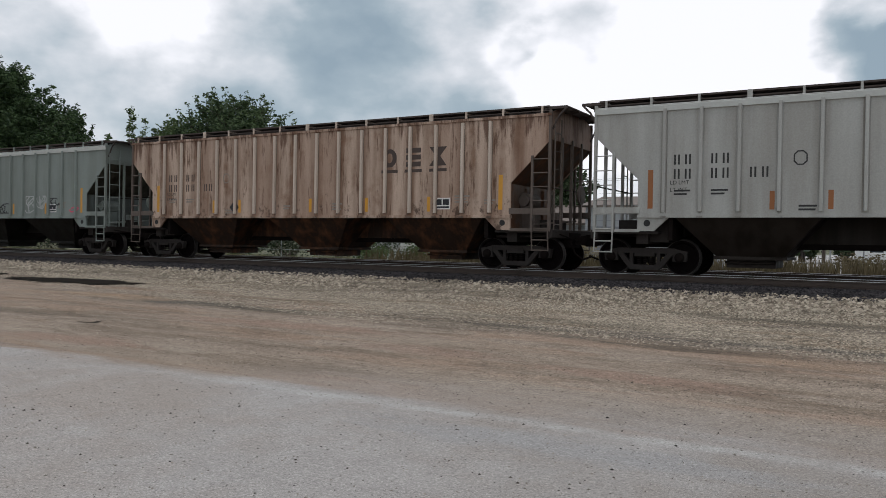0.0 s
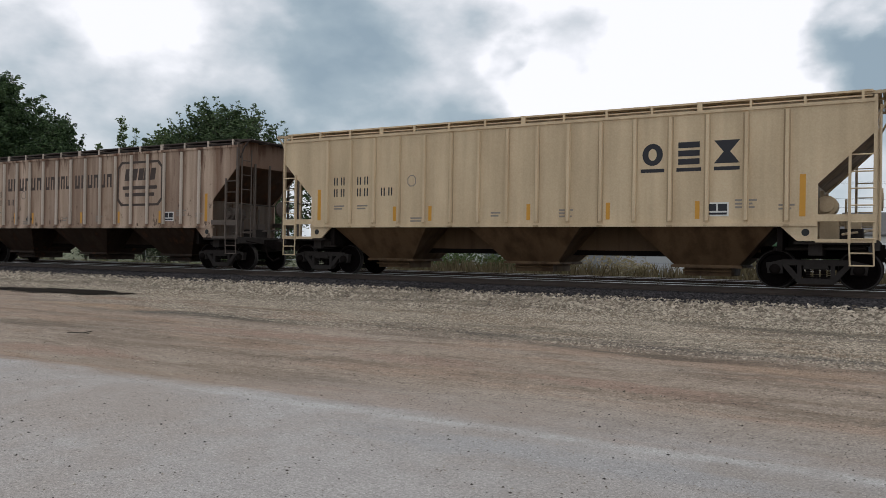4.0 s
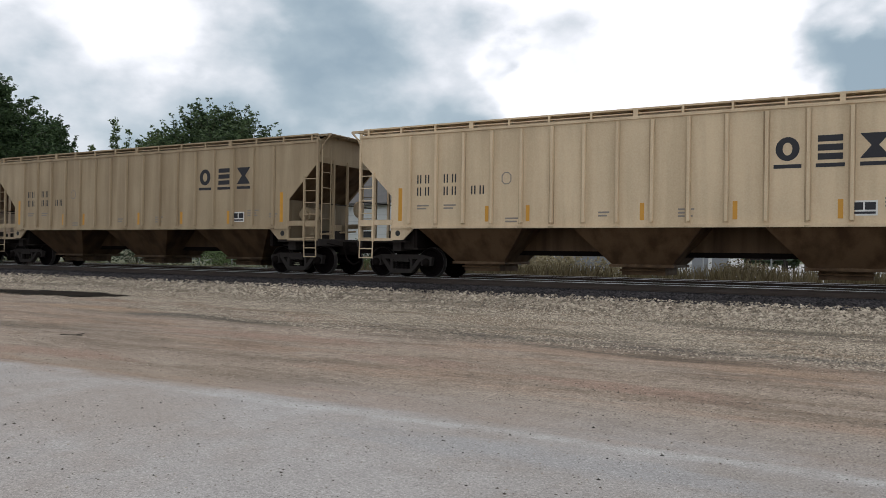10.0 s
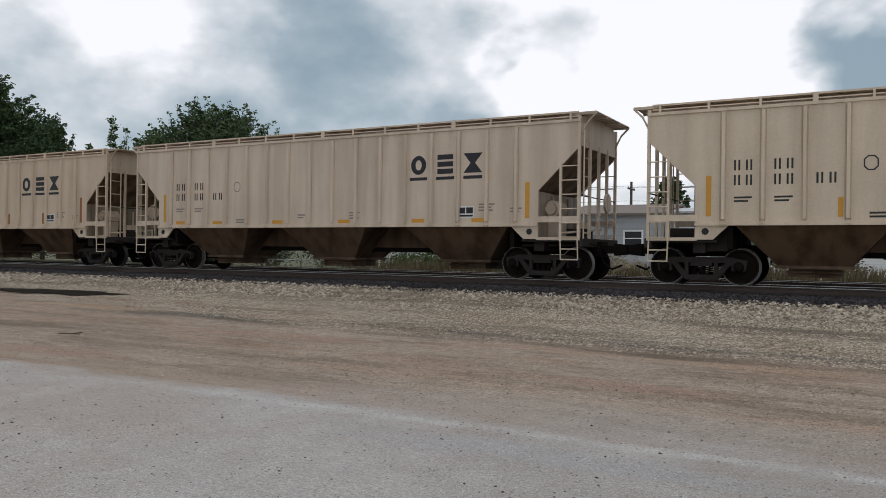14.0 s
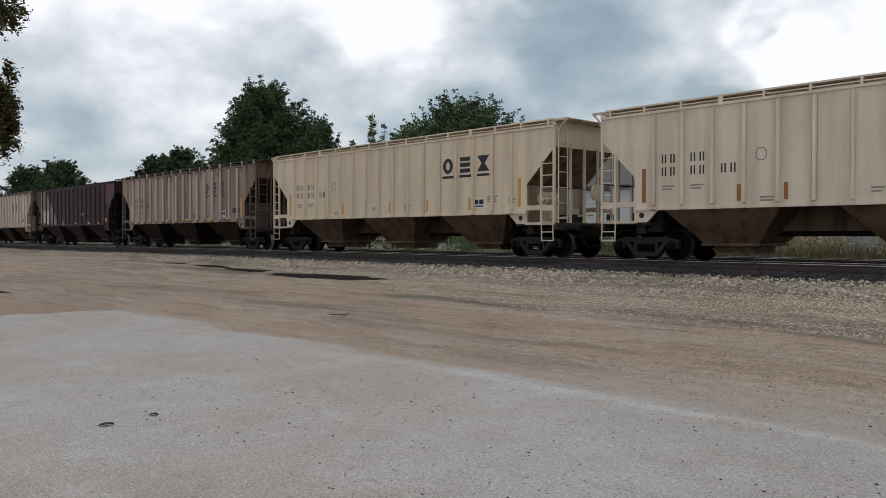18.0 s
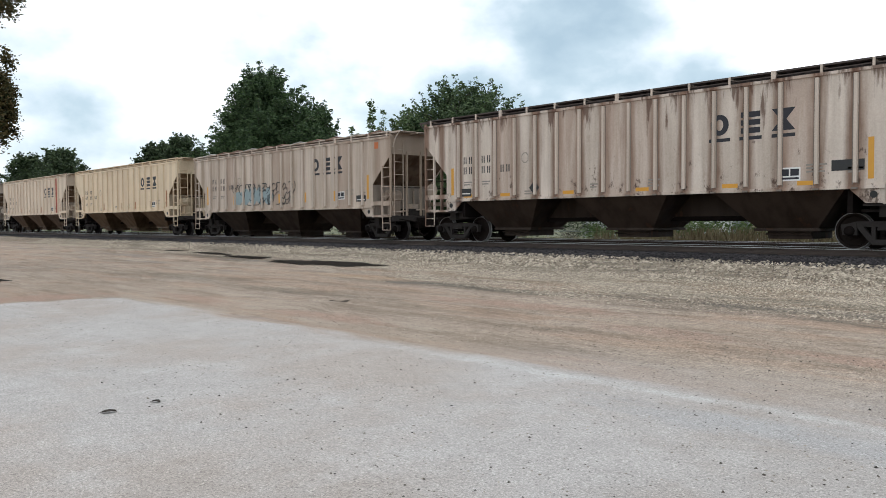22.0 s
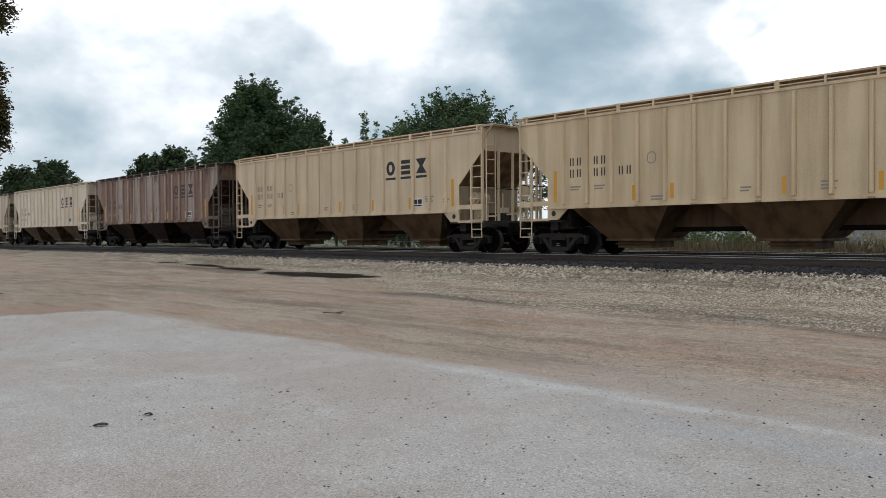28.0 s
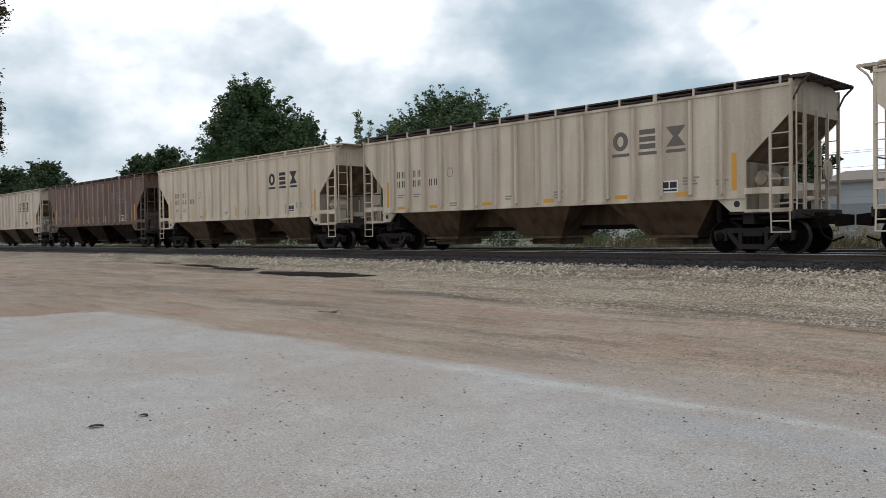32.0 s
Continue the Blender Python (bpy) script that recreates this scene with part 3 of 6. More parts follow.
def make_ground():
    xs = [-1500, -700, -350, -220, -160] + [-120 + i * 1.0 for i in range(60)] + [-60 + i * 0.25 for i in range(176)] + [-16 + i * 0.5 for i in range(72)] + [20, 24, 30, 40, 60, 100, 200, 500, 1500]
    ys = [-600, -200, -60, -20, -6, 0, 2, 3, 4, 5, 6] + [6.4 + i * 0.3 for i in range(26)] + [14.2 + i * 0.16 for i in range(30)] + \
         [19.2, 20, 22, 24, 26, 28.4, 28.8, 29.2, 29.6, 30.3, 31, 33, 36, 40, 50, 70, 110, 200, 500, 1500]
    nx = len(xs)
    m = Mesh()
    m.v = [(x, y, ground_z(x, y)) for y in ys for x in xs]
    m.f = [(j * nx + i, j * nx + i + 1, (j + 1) * nx + i + 1, (j + 1) * nx + i) for j in range(len(ys) - 1) for i in range(nx - 1)]
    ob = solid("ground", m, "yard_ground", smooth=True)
    tagged(ob, "worn concrete lot, brown dirt and crushed limestone sloping up to the tracks", "ground", kind="structure")
    for px, py, lx, ly, tilt, level in POOLS:
        n = 72
        w = Mesh()
        ring = []
        for i in range(n):
            a = 2 * math.pi * i / n
            far = 1.02 + 0.55 * noise.noise((math.cos(a) * 1.5 + px, math.sin(a) * 1.5, 3.0)) + 0.40 * noise.noise((math.cos(a) * 5 + px, math.sin(a) * 5, 8.0))
            u, v = far * lx * math.cos(a), far * ly * math.sin(a)
            ring.append((px + u, py + v + tilt * u, level))
        w.add(ring, [tuple(range(n))])
        pud = solid("puddle", w, "puddle_water")
        tagged(pud, "shallow brown rain puddle lying in the gravel", "puddle", kind="structure")


make_ground()


def litter():
    """A few curled leaves, a twig and the open joint in the concrete."""
    plain("dead_leaf", (0.035, 0.028, 0.022), 0.9, 0.0, 0.4)
    for x, y, length, turn in ((-6.45, 2.72, 0.042, 0.4), (-6.36, 2.30, 0.055, 1.2)):
        m = Mesh()
        # a blade rolled up along its midrib, with a stalk
        rows = []
        for u in range(7):
            f = u / 6
            w = length * 0.55 * math.sin(math.pi * (0.06 + 0.88 * f)) ** 0.8
            p = (f - 0.5) * 2 * length
            rows.append([(p * math.cos(turn) - q * w * math.sin(turn), p * math.sin(turn) + q * w * math.cos(turn), 0.004 + 0.012 * q * q + 0.008 * math.sin(3 * f)) for q in (-1, -0.5, 0, 0.5, 1)])
        m.add([p for r in rows for p in r], [(u * 5 + q, u * 5 + q + 1, u * 5 + q + 6, u * 5 + q + 5) for u in range(6) for q in range(4)])
        m.tube((-length * 1.5 * math.cos(turn), -length * 1.5 * math.sin(turn), 0.004), (-length * math.cos(turn), -length * math.sin(turn), 0.012), 0.002, 4)
        ob = solid("dead_leaf", m, "dead_leaf")
        ob.location = (x, y, 0.0)
        tagged(ob, "curled dark dead leaf lying on the concrete", "leaf")
    t = Mesh()
    for a, b in (((-0.28, 0, 0.01), (0.06, 0.05, 0.02)), ((0.06, 0.05, 0.02), (0.3, 0.0, 0.03)), ((0.06, 0.05, 0.02), (0.2, 0.12, 0.05))):
        t.tube(a, b, 0.007, 5)
    ob = solid("twig", t, "dead_leaf")
    ob.location = (-12.1, 8.6, ground_z(-12.1, 8.6))
    tagged(ob, "dark forked twig lying in the dirt", "twig")
    plain("joint_dirt", (0.20, 0.18, 0.16), 0.95, 0.0, 0.5, 12.0)
    j = Mesh()
    rng = random.Random(9)
    pts = [(-6.45 + rng.uniform(-0.03, 0.03), 3.0 - 0.25 * i) for i in range(14)]
    for (xa, ya), (xb, yb) in zip(pts, pts[1:]):
        j.add([(xa - 0.0015, ya, 0.004), (xa + 0.0015, ya, 0.004), (xb + 0.0015, yb, 0.004), (xb - 0.0015, yb, 0.004)], [(0, 1, 2, 3)])
    tagged(solid("concrete_joint", j, "joint_dirt"), "dark open joint in the concrete", "joint", kind="structure")


litter()


def stones(name, count, place, size, material, label, seed):
    """Many small crushed stones in one mesh, each an uneven solid of eight faces."""
    rng = np.random.default_rng(seed)
    base = np.array([(1, 0, 0), (-1, 0, 0), (0, 1, 0), (0, -1, 0), (0, 0, 1), (0, 0, -0.6)], float)
    tri = np.array([(0, 2, 4), (2, 1, 4), (1, 3, 4), (3, 0, 4), (2, 0, 5), (1, 2, 5), (3, 1, 5), (0, 3, 5)])
    pos = place(rng, count)
    count = len(pos)
    pos[:, 2] = [ground_z(x, y) for x, y in pos[:, :2]]
    s = rng.uniform(size[0], size[1], (count, 1, 1)) * rng.uniform(0.7, 1.3, (count, 6, 1))
    a = rng.uniform(0, 6.28, count)
    ca, sa = np.cos(a)[:, None], np.sin(a)[:, None]
    vv = base[None] * s * np.array([1.0, 0.8, 0.6])
    vx, vy = vv[..., 0] * ca - vv[..., 1] * sa, vv[..., 0] * sa + vv[..., 1] * ca
    v = np.stack([vx, vy, vv[..., 2]], -1) + pos[:, None, :]
    me = bpy.data.meshes.new(name)
    me.from_pydata(v.reshape(-1, 3).tolist(), [], (tri[None] + 6 * np.arange(len(pos))[:, None, None]).reshape(-1, 3).tolist())
    me.materials.append(MATS[material])
    tagged(new(name, me), label, "gravel", kind="stuff")


def band(x0, x1, y0, y1):
    return lambda rng, n: np.stack([x1 - (x1 - x0) * rng.uniform(0, 1, n) ** 1.3, rng.uniform(y0, y1, n), np.zeros(n)], 1)


stones("limestone_gravel", 52000, band(-62, 6, 16.3, 18.55), (0.012, 0.038), "limestone", "coarse pale crushed limestone on the track shoulder", 1)
stones("coarse_limestone", 6500, band(-50, 6, 17.3, 18.6), (0.035, 0.075), "limestone", "large pale limestone lumps along the ballast's foot", 8)
stones("track_ballast", 32000, band(-70, 6, 18.3, 20.7), (0.024, 0.055), "dark_stone", "dark grey crushed rock ballast beside the rails", 2)
def shoals(x0, x1, y0, y1, shift, slant=0.0):
    """Places in long drifts with bare dirt between them."""
    def place(rng, n):
        m = n * 4
        p = np.stack([x1 - (x1 - x0) * rng.uniform(0, 1, m) ** 1.35, rng.uniform(y0, y1, m), np.zeros(m)], 1)
        thick = np.array([noise.noise((x * 0.11, y * 0.55, 3.3)) + 0.5 * noise.noise((x * 0.5, y * 1.6, 7.1)) for x, y in p[:, :2]])
        keep = rng.uniform(0, 1, m) < np.clip(0.25 + 2.2 * thick + shift * (p[:, 1] - y0) / (y1 - y0), 0.03, 1) * (p[:, 1] > y0 + np.clip((-8 - p[:, 0]) / 22, 0, 1) * slant)
        return p[keep][:n]
    return place


stones("scattered_gravel", 36000, shoals(-44, 6, 11.6, 17.0, 0.45, 4.0), (0.010, 0.028), "limestone", "loose pale gravel scattered over the dirt", 3)
stones("loose_pebbles", 7000, band(-17, 2, 2.6, 10.0), (0.003, 0.012), "pebble", "small dark pebbles lying on the concrete", 4)
stones("dark_pebbles", 650, band(-17, 3, 2.6, 10.0), (0.005, 0.017), "dark_pebble", "scattered dark pebbles on concrete and dirt", 5)
stones("dark_grit", 5000, shoals(-24, 5, 6.6, 13.5, 0.1), (0.004, 0.012), "dark_pebble", "fine dark grit scattered over the brown dirt", 7)
stones("dirt_grit", 14000, shoals(-26, 5, 6.4, 13.0, 0.2), (0.005, 0.013), "limestone", "fine grit scattered over the brown dirt", 6)


# ---- the two tracks ----
def make_track(yc):
    thing = tagged(new("railway_track"), "straight railway track with worn bright rail heads on dark ties", "track", kind="structure")
    thing.location = (0, yc, 0)
    x0, x1 = -720.0, 720.0
    prof = [(-0.07, -0.18), (0.07, -0.18), (0.07, -0.165), (0.012, -0.14), (0.012, -0.045), (0.036, -0.035), (0.036, -0.008),
            (-0.036, -0.008), (-0.036, -0.035), (-0.012, -0.045), (-0.012, -0.14), (-0.07, -0.165)]
    for s in (-1, 1):
        r = Mesh().run([(y + s * 0.753, z + RAIL_Z) for y, z in prof], x0, x1)
        rail = solid("rail", r, "rail_steel", thing)
        solid("rail_head", Mesh().box(x0, x1, s * 0.753 - 0.033, s * 0.753 + 0.033, RAIL_Z - 0.008, RAIL_Z), "rail_head", rail, "polished bright running surface")
    t = Mesh()
    for i in range(274):
        x = -130 + i * 0.55
        t.soft(x, x + 0.22, -1.3, 1.3, RAIL_Z - 0.36, RAIL_Z - 0.165, 0.01)
    tagged(solid("ties", t, "tie_wood", thing), kind="stuff")


make_track(TRACK_Y)
make_track(TRACK2_Y)

# ---- hopper cars: sizes from the car's centre, z from the top of rail ----
HL, SILL, EAVE, BOARD = 8.6, 1.52, 4.31, 4.485
END_X, DIAG = 7.41, (2.45, 3.62)
RIBS = [-6.75 + 0.9 * i for i in range(16)]
HOPS = (-4.8, 0.0, 4.8)
TRUCK_X, WHEEL_R = 7.35, 0.46


def side_sheet():
    """One ribbed steel side with its cut-back lower ends, folded over at the eave."""
    pts = [(-END_X, SILL), (END_X, SILL), (END_X, DIAG[0]), (HL, DIAG[1]), (HL, EAVE), (-HL, EAVE), (-HL, DIAG[1]), (-END_X, DIAG[0])]
    m = Mesh().slab(pts, -SIDE, -SIDE + 0.03)
    m.box(-END_X, END_X, -SIDE - 0.045, -SIDE + 0.1, SILL - 0.05, SILL + 0.03)
    m.box(-HL, HL, -SIDE - 0.03, -SIDE + 0.06, EAVE - 0.06, EAVE + 0.015)
    return m


def rib():
    """A pressed upright post, tapered at its foot."""
    w, d = 0.036, 0.075
    m = Mesh()
    outl = [(-w - 0.012, 0.0), (w + 0.012, 0.0), (w, -d), (-w, -d)]
    vs = [(x, -SIDE + y, SILL + 0.10) for x, y in outl] + [(x, -SIDE + y, EAVE - 0.10) for x, y in outl]
    m.add(vs, [(0, 1, 2, 3), (7, 6, 5, 4)] + [(i, 4 + i, 4 + (i + 1) % 4, (i + 1) % 4) for i in range(4)])
    return m


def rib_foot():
    """The cast foot of a rib with its dark drain slot, and strips that paint shade and dirt beside the rib."""
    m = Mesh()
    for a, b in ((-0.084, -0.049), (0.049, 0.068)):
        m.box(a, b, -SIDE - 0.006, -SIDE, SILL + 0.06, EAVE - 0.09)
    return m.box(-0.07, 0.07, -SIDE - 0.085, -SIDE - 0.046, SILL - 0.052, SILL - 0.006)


def top_chord():
    """A deep rolled chord along the eave."""
    return Mesh().run([(-SIDE - 0.036, EAVE - 0.15), (-SIDE - 0.036, EAVE - 0.01), (-SIDE - 0.01, EAVE + 0.03), (-SIDE + 0.05, EAVE + 0.03), (-SIDE + 0.002, EAVE - 0.15)], -HL + 0.02, HL - 0.02)


def end_wall():
    """The upper end wall under the crowned roof."""
    m = Mesh()
    crown = [(-SIDE, EAVE), (-1.2, EAVE + 0.15), (-0.8, EAVE + 0.19), (0.8, EAVE + 0.19), (1.2, EAVE + 0.15), (SIDE, EAVE)]
    ring = [(-SIDE + 0.03, DIAG[1]), (SIDE - 0.03, DIAG[1])] + crown[::-1]
    n = len(ring)
    vs = [(HL - 0.03, y, z) for y, z in ring] + [(HL - 0.06, y, z) for y, z in ring]
    m.add(vs, [tuple(range(n)), tuple(range(2 * n - 1, n - 1, -1))] + [(i, n + i, n + (i + 1) % n, (i + 1) % n) for i in range(n)])
    return m


def slope_sheet():
    """The sloping floor sheet at the end."""
    m = Mesh()
    y = SIDE - 0.03
    a, b = (HL - 0.03, DIAG[1]), (6.30, SILL - 0.02)
    m.add([(a[0], -y, a[1]), (a[0], y, a[1]), (b[0], y, b[1]), (b[0], -y, b[1]),
           (a[0] - 0.03, -y, a[1] + 0.03), (a[0] - 0.03, y, a[1] + 0.03), (b[0] - 0.03, y, b[1] + 0.03), (b[0] - 0.03, -y, b[1] + 0.03)],
          [(0, 1, 2, 3), (7, 6, 5, 4), (0, 4, 5, 1), (3, 2, 6, 7), (0, 3, 7, 4), (1, 5, 6, 2)])
    return m


def end_bulkhead():
    """The upright plate below the slope sheet, stiffened by two flat bars."""
    y = SIDE - 0.035
    m = Mesh().box(END_X - 0.06, END_X - 0.02, -y, y, 1.12, DIAG[0] - 0.02)
    for q in (-0.62, 0.62):
        m.box(END_X - 0.02, END_X + 0.05, q - 0.02, q + 0.02, 1.12, DIAG[0] - 0.10)
    return m


def roof():
    m = Mesh().run([(-SIDE, EAVE), (-1.2, EAVE + 0.15), (-0.8, EAVE + 0.19), (0.8, EAVE + 0.19), (1.2, EAVE + 0.15), (SIDE, EAVE), (SIDE - 0.05, EAVE - 0.05), (-SIDE + 0.05, EAVE - 0.05)], -HL + 0.06, HL - 0.06)
    return m


def hatch_trough():
    m = Mesh()
    for i in range(8):
        x = -7.8 + i * 1.97
        m.run([(-0.34, EAVE + 0.17), (-0.30, EAVE + 0.27), (0.30, EAVE + 0.27), (0.34, EAVE + 0.17)], x, x + 1.9)
        m.box(x + 0.9, x + 0.98, -0.4, 0.4, EAVE + 0.17, EAVE + 0.30)
    return m


def running_board():
    """An open walkway beside the hatches: narrow strips of grating with an edge angle and a rail below it."""
    m = Mesh()
    for k in range(5):
        m.box(-HL + 0.1, HL - 0.1, -SIDE + 0.105 + k * 0.125, -SIDE + 0.215 + k * 0.125, BOARD + 0.022, BOARD + 0.045)
    for i in range(34):
        x = -HL + 0.2 + i * 0.51
        m.box(x, x + 0.03, -SIDE + 0.10, -SIDE + 0.74, BOARD + 0.008, BOARD + 0.022)
    return m


def board_edge():
    """The pale edge angle along the walkway."""
    m = Mesh().box(-HL + 0.1, HL - 0.1, -SIDE + 0.06, -SIDE + 0.10, BOARD + 0.012, BOARD + 0.058)
    return m.box(-HL + 0.1, HL - 0.1, -SIDE + 0.05, -SIDE + 0.07, BOARD - 0.095, BOARD - 0.065)


def board_bracket():
    """An upright between the eave and the walkway, with its arm."""
    m = Mesh().box(-0.028, 0.028, -SIDE + 0.015, -SIDE + 0.05, EAVE - 0.02, BOARD + 0.05)
    return m.box(-0.02, 0.02, -SIDE + 0.05, -SIDE + 0.85, BOARD - 0.03, BOARD + 0.008)


def wide_bracket():
    m = Mesh().box(-0.06, 0.06, -SIDE + 0.01, -SIDE + 0.055, EAVE - 0.05, BOARD + 0.055)
    return m.box(-0.03, 0.03, -SIDE + 0.055, -SIDE + 0.85, BOARD - 0.05, BOARD + 0.008)


def crosswalk():
    """The end platform on the roof: strips of grating, two arms and the bent braces under them."""
    m = Mesh()
    for k in range(6):
        m.box(HL - 0.25 + k * 0.11, HL - 0.16 + k * 0.11, -SIDE + 0.1, SIDE - 0.1, BOARD + 0.01, BOARD + 0.035)
    for y in (-SIDE + 0.12, -0.55, 0.55, SIDE - 0.12):
        m.box(HL - 0.3, HL + 0.40, y - 0.025, y + 0.025, BOARD - 0.04, BOARD + 0.02)
    for y in (-SIDE + 0.12, SIDE - 0.12):
        m.tube((HL + 0.38, y, BOARD - 0.02), (HL + 0.16, y, EAVE - 0.06), 0.028)
        m.tube((HL + 0.16, y, EAVE - 0.06), (HL - 0.02, y, EAVE - 0.42), 0.028)
    return m


def corner_post():
    m = Mesh().box(HL - 0.075, HL + 0.0, -SIDE - 0.02, -SIDE + 0.06, 1.10, EAVE + 0.10)
    return m


def ladder_stile():
    return Mesh().box(HL - 0.57, HL - 0.51, -SIDE - 0.05, -SIDE + 0.02, 1.08, 3.18)


def ladder_rung():
    return Mesh().tube((HL - 0.54, -SIDE - 0.025, 1.18), (HL - 0.04, -SIDE - 0.025, 1.18), 0.016)


def near_ladder(car, key, T, material):
    """The ladder on the side towards the lot, with each rung a piece of its own."""
    turn = (lambda f: (lambda: flipped(f()))) if key else (lambda f: f)
    stile = part("side_ladder", shape("ladder_stile" + key, turn(ladder_stile), material), car, T)
    for i in range(6):
        part("rung", shape("ladder_rung" + key, turn(ladder_rung), material), stile, pose(0, 0, 0.38 * i))


def step_iron():
    m = Mesh()
    for x in (HL - 0.54, HL - 0.06):
        m.tube((x, -SIDE - 0.02, 1.12), (x + 0.02, -SIDE - 0.02, 0.58), 0.02)
    for z in (0.58, 0.86):
        m.tube((HL - 0.54, -SIDE - 0.02, z), (HL - 0.04, -SIDE - 0.02, z), 0.018)
    return m


def end_ladder():
    m = Mesh()
    for y in (-SIDE + 0.12, -SIDE + 0.58):
        m.tube((HL + 0.06, y, 1.15), (HL + 0.06, y, 4.2), 0.022)
    return m


def end_rung():
    return Mesh().tube((HL + 0.06, -SIDE + 0.12, 1.3), (HL + 0.06, -SIDE + 0.58, 1.3), 0.015)


def climb(car, T, material):
    """The ladder on the end, with its rungs."""
    ladder = part("end_ladder", shape("end_ladder", end_ladder, material), car, T)
    for i in range(6):
        part("rung", shape("end_rung", end_rung, material), ladder, pose(0, 0, 0.50 * i))


def end_stanchion():
    return Mesh().box(HL - 0.07, HL + 0.01, -0.035, 0.035, 1.1, 3.75)


def end_beam():
    """The pale side sill that runs on past the cut-back side to the corner."""
    m = Mesh().soft(END_X - 0.05, HL, -SIDE - 0.02, -SIDE + 0.10, 1.58, 1.74, 0.012)
    return m.soft(END_X - 0.05, HL, -SIDE - 0.01, -SIDE + 0.08, 1.10, 1.18, 0.012)


def jack_plate():
    """The gusset over the truck, cut slantwise, with a round hole."""
    m = Mesh()
    out = [(6.62, SILL - 0.05), (END_X, SILL - 0.05), (END_X, 1.13), (6.98, 1.13)]
    m.slab(out, -SIDE - 0.01, -SIDE + 0.05)
    return m


def jack_hole():
    m = Mesh().lathe([(0.085, -SIDE - 0.016), (0.085, -SIDE + 0.02)], 14)
    return m.shift(7.16, 0, 1.33)


def end_platform():
    m = Mesh().box(6.9, HL + 0.02, -SIDE + 0.06, SIDE - 0.06, 1.06, 1.12)
    m.soft(HL - 0.12, HL + 0.06, -SIDE + 0.02, SIDE - 0.02, 0.92, 1.16, 0.02)
    m.box(7.2, 7.5, -1.35, 1.35, 0.80, 1.10)
    m.tube((HL - 0.04, -SIDE, 2.3), (HL - 0.04, SIDE, 2.3), 0.018)
    m.box(6.5, 8.3, -0.35, 0.35, 1.0, 1.45)
    m.box(6.7, 7.3, 0.6, 1.2, 0.85, 1.5)
    m.tube((6.4, -0.9, 0.95), (8.4, -1.2, 0.98), 0.045)
    return m


def brake_gear():
    """Air tank, cylinder and valve pipes on the end platform."""
    m = Mesh()
    m.tube((7.55, -0.95, 1.98), (7.55, -0.35, 1.98), 0.24, 14)
    m.tube((7.55, -1.05, 1.98), (7.55, -0.95, 1.98), 0.16, 14)
    m.box(7.3, 7.8, -0.8, -0.45, 1.12, 1.76)
    m.tube((7.9, -1.1, 1.3), (8.5, 0.6, 1.45), 0.03)
    m.tube((7.9, 0.2, 1.15), (7.9, 0.2, 2.2), 0.03)
    m.box(8.0, 8.25, -0.2, 0.15, 1.15, 1.65)
    m.tube((HL + 0.03, 0.55, 2.2), (HL + 0.09, 0.55, 2.2), 0.28, 16)
    m.box(HL - 0.02, HL + 0.10, 0.45, 0.65, 2.0, 2.35)
    return m


def hopper():
    """A pyramid hopper that hangs under the body."""
    t, b = (1.70, SIDE - 0.04, SILL - 0.03), (0.80, 0.84, 0.52)
    vs = [(sx * q[0], sy * q[1], q[2]) for q in (t, b) for sx, sy in ((-1, -1), (1, -1), (1, 1), (-1, 1))]
    m = Mesh().add(vs, [(0, 1, 2, 3), (7, 6, 5, 4)] + [(i, 4 + i, 4 + (i + 1) % 4, (i + 1) % 4) for i in range(4)])
    m.tube((-0.15, -SIDE + 0.60, 0.86), (0.15, -SIDE + 0.60, 0.86), 0.05)
    return m


def outlet_gate():
    m = Mesh().soft(-0.86, 0.86, -0.90, 0.90, 0.45, 0.525, 0.01)
    m.soft(-0.58, 0.58, -0.66, 0.66, 0.24, 0.45, 0.02)
    return m.tube((-0.6, -0.75, 0.37), (0.6, -0.75, 0.37), 0.03)


def centre_sill():
    return Mesh().box(-8.4, 8.4, -0.18, 0.18, 0.72, 1.02)


def sill_web():
    return Mesh().box(-6.0, 6.0, -0.025, 0.025, 0.86, 1.62)


def bay_divider():
    """The ridge between two hopper bays, seen from below."""
    y, zt = SIDE - 0.06, 2.2
    return Mesh().add([(-0.85, -y, SILL - 0.02), (-0.85, y, SILL - 0.02), (0, y, zt), (0, -y, zt), (0.85, -y, SILL - 0.02), (0.85, y, SILL - 0.02)],
                      [(0, 1, 2, 3), (3, 2, 5, 4)])


def body_bolster():
    return Mesh().box(-0.06, 0.06, -1.5, 1.5, 0.9, 1.5)


def coupler():
    m = Mesh().box(HL + 0.04, HL + 0.55, -0.09, 0.09, 0.76, 0.98)
    m.slab([(HL + 0.50, 0.70), (HL + 0.86, 0.74), (HL + 0.86, 1.0), (HL + 0.50, 1.04)], -0.17, 0.17)
    m.box(HL - 0.1, HL + 0.16, -0.32, 0.32, 0.66, 1.08)
    m.tube((HL + 0.25, -0.17, 0.86), (HL + 0.2, -1.35, 1.02), 0.02)
    pts = [(HL + 0.12, -0.32, 0.80), (HL + 0.25, -0.33, 0.50), (HL + 0.50, -0.34, 0.33), (HL + 0.78, -0.34, 0.44)]
    for a, b in zip(pts, pts[1:]):
        m.tube(a, b, 0.028)
    return m


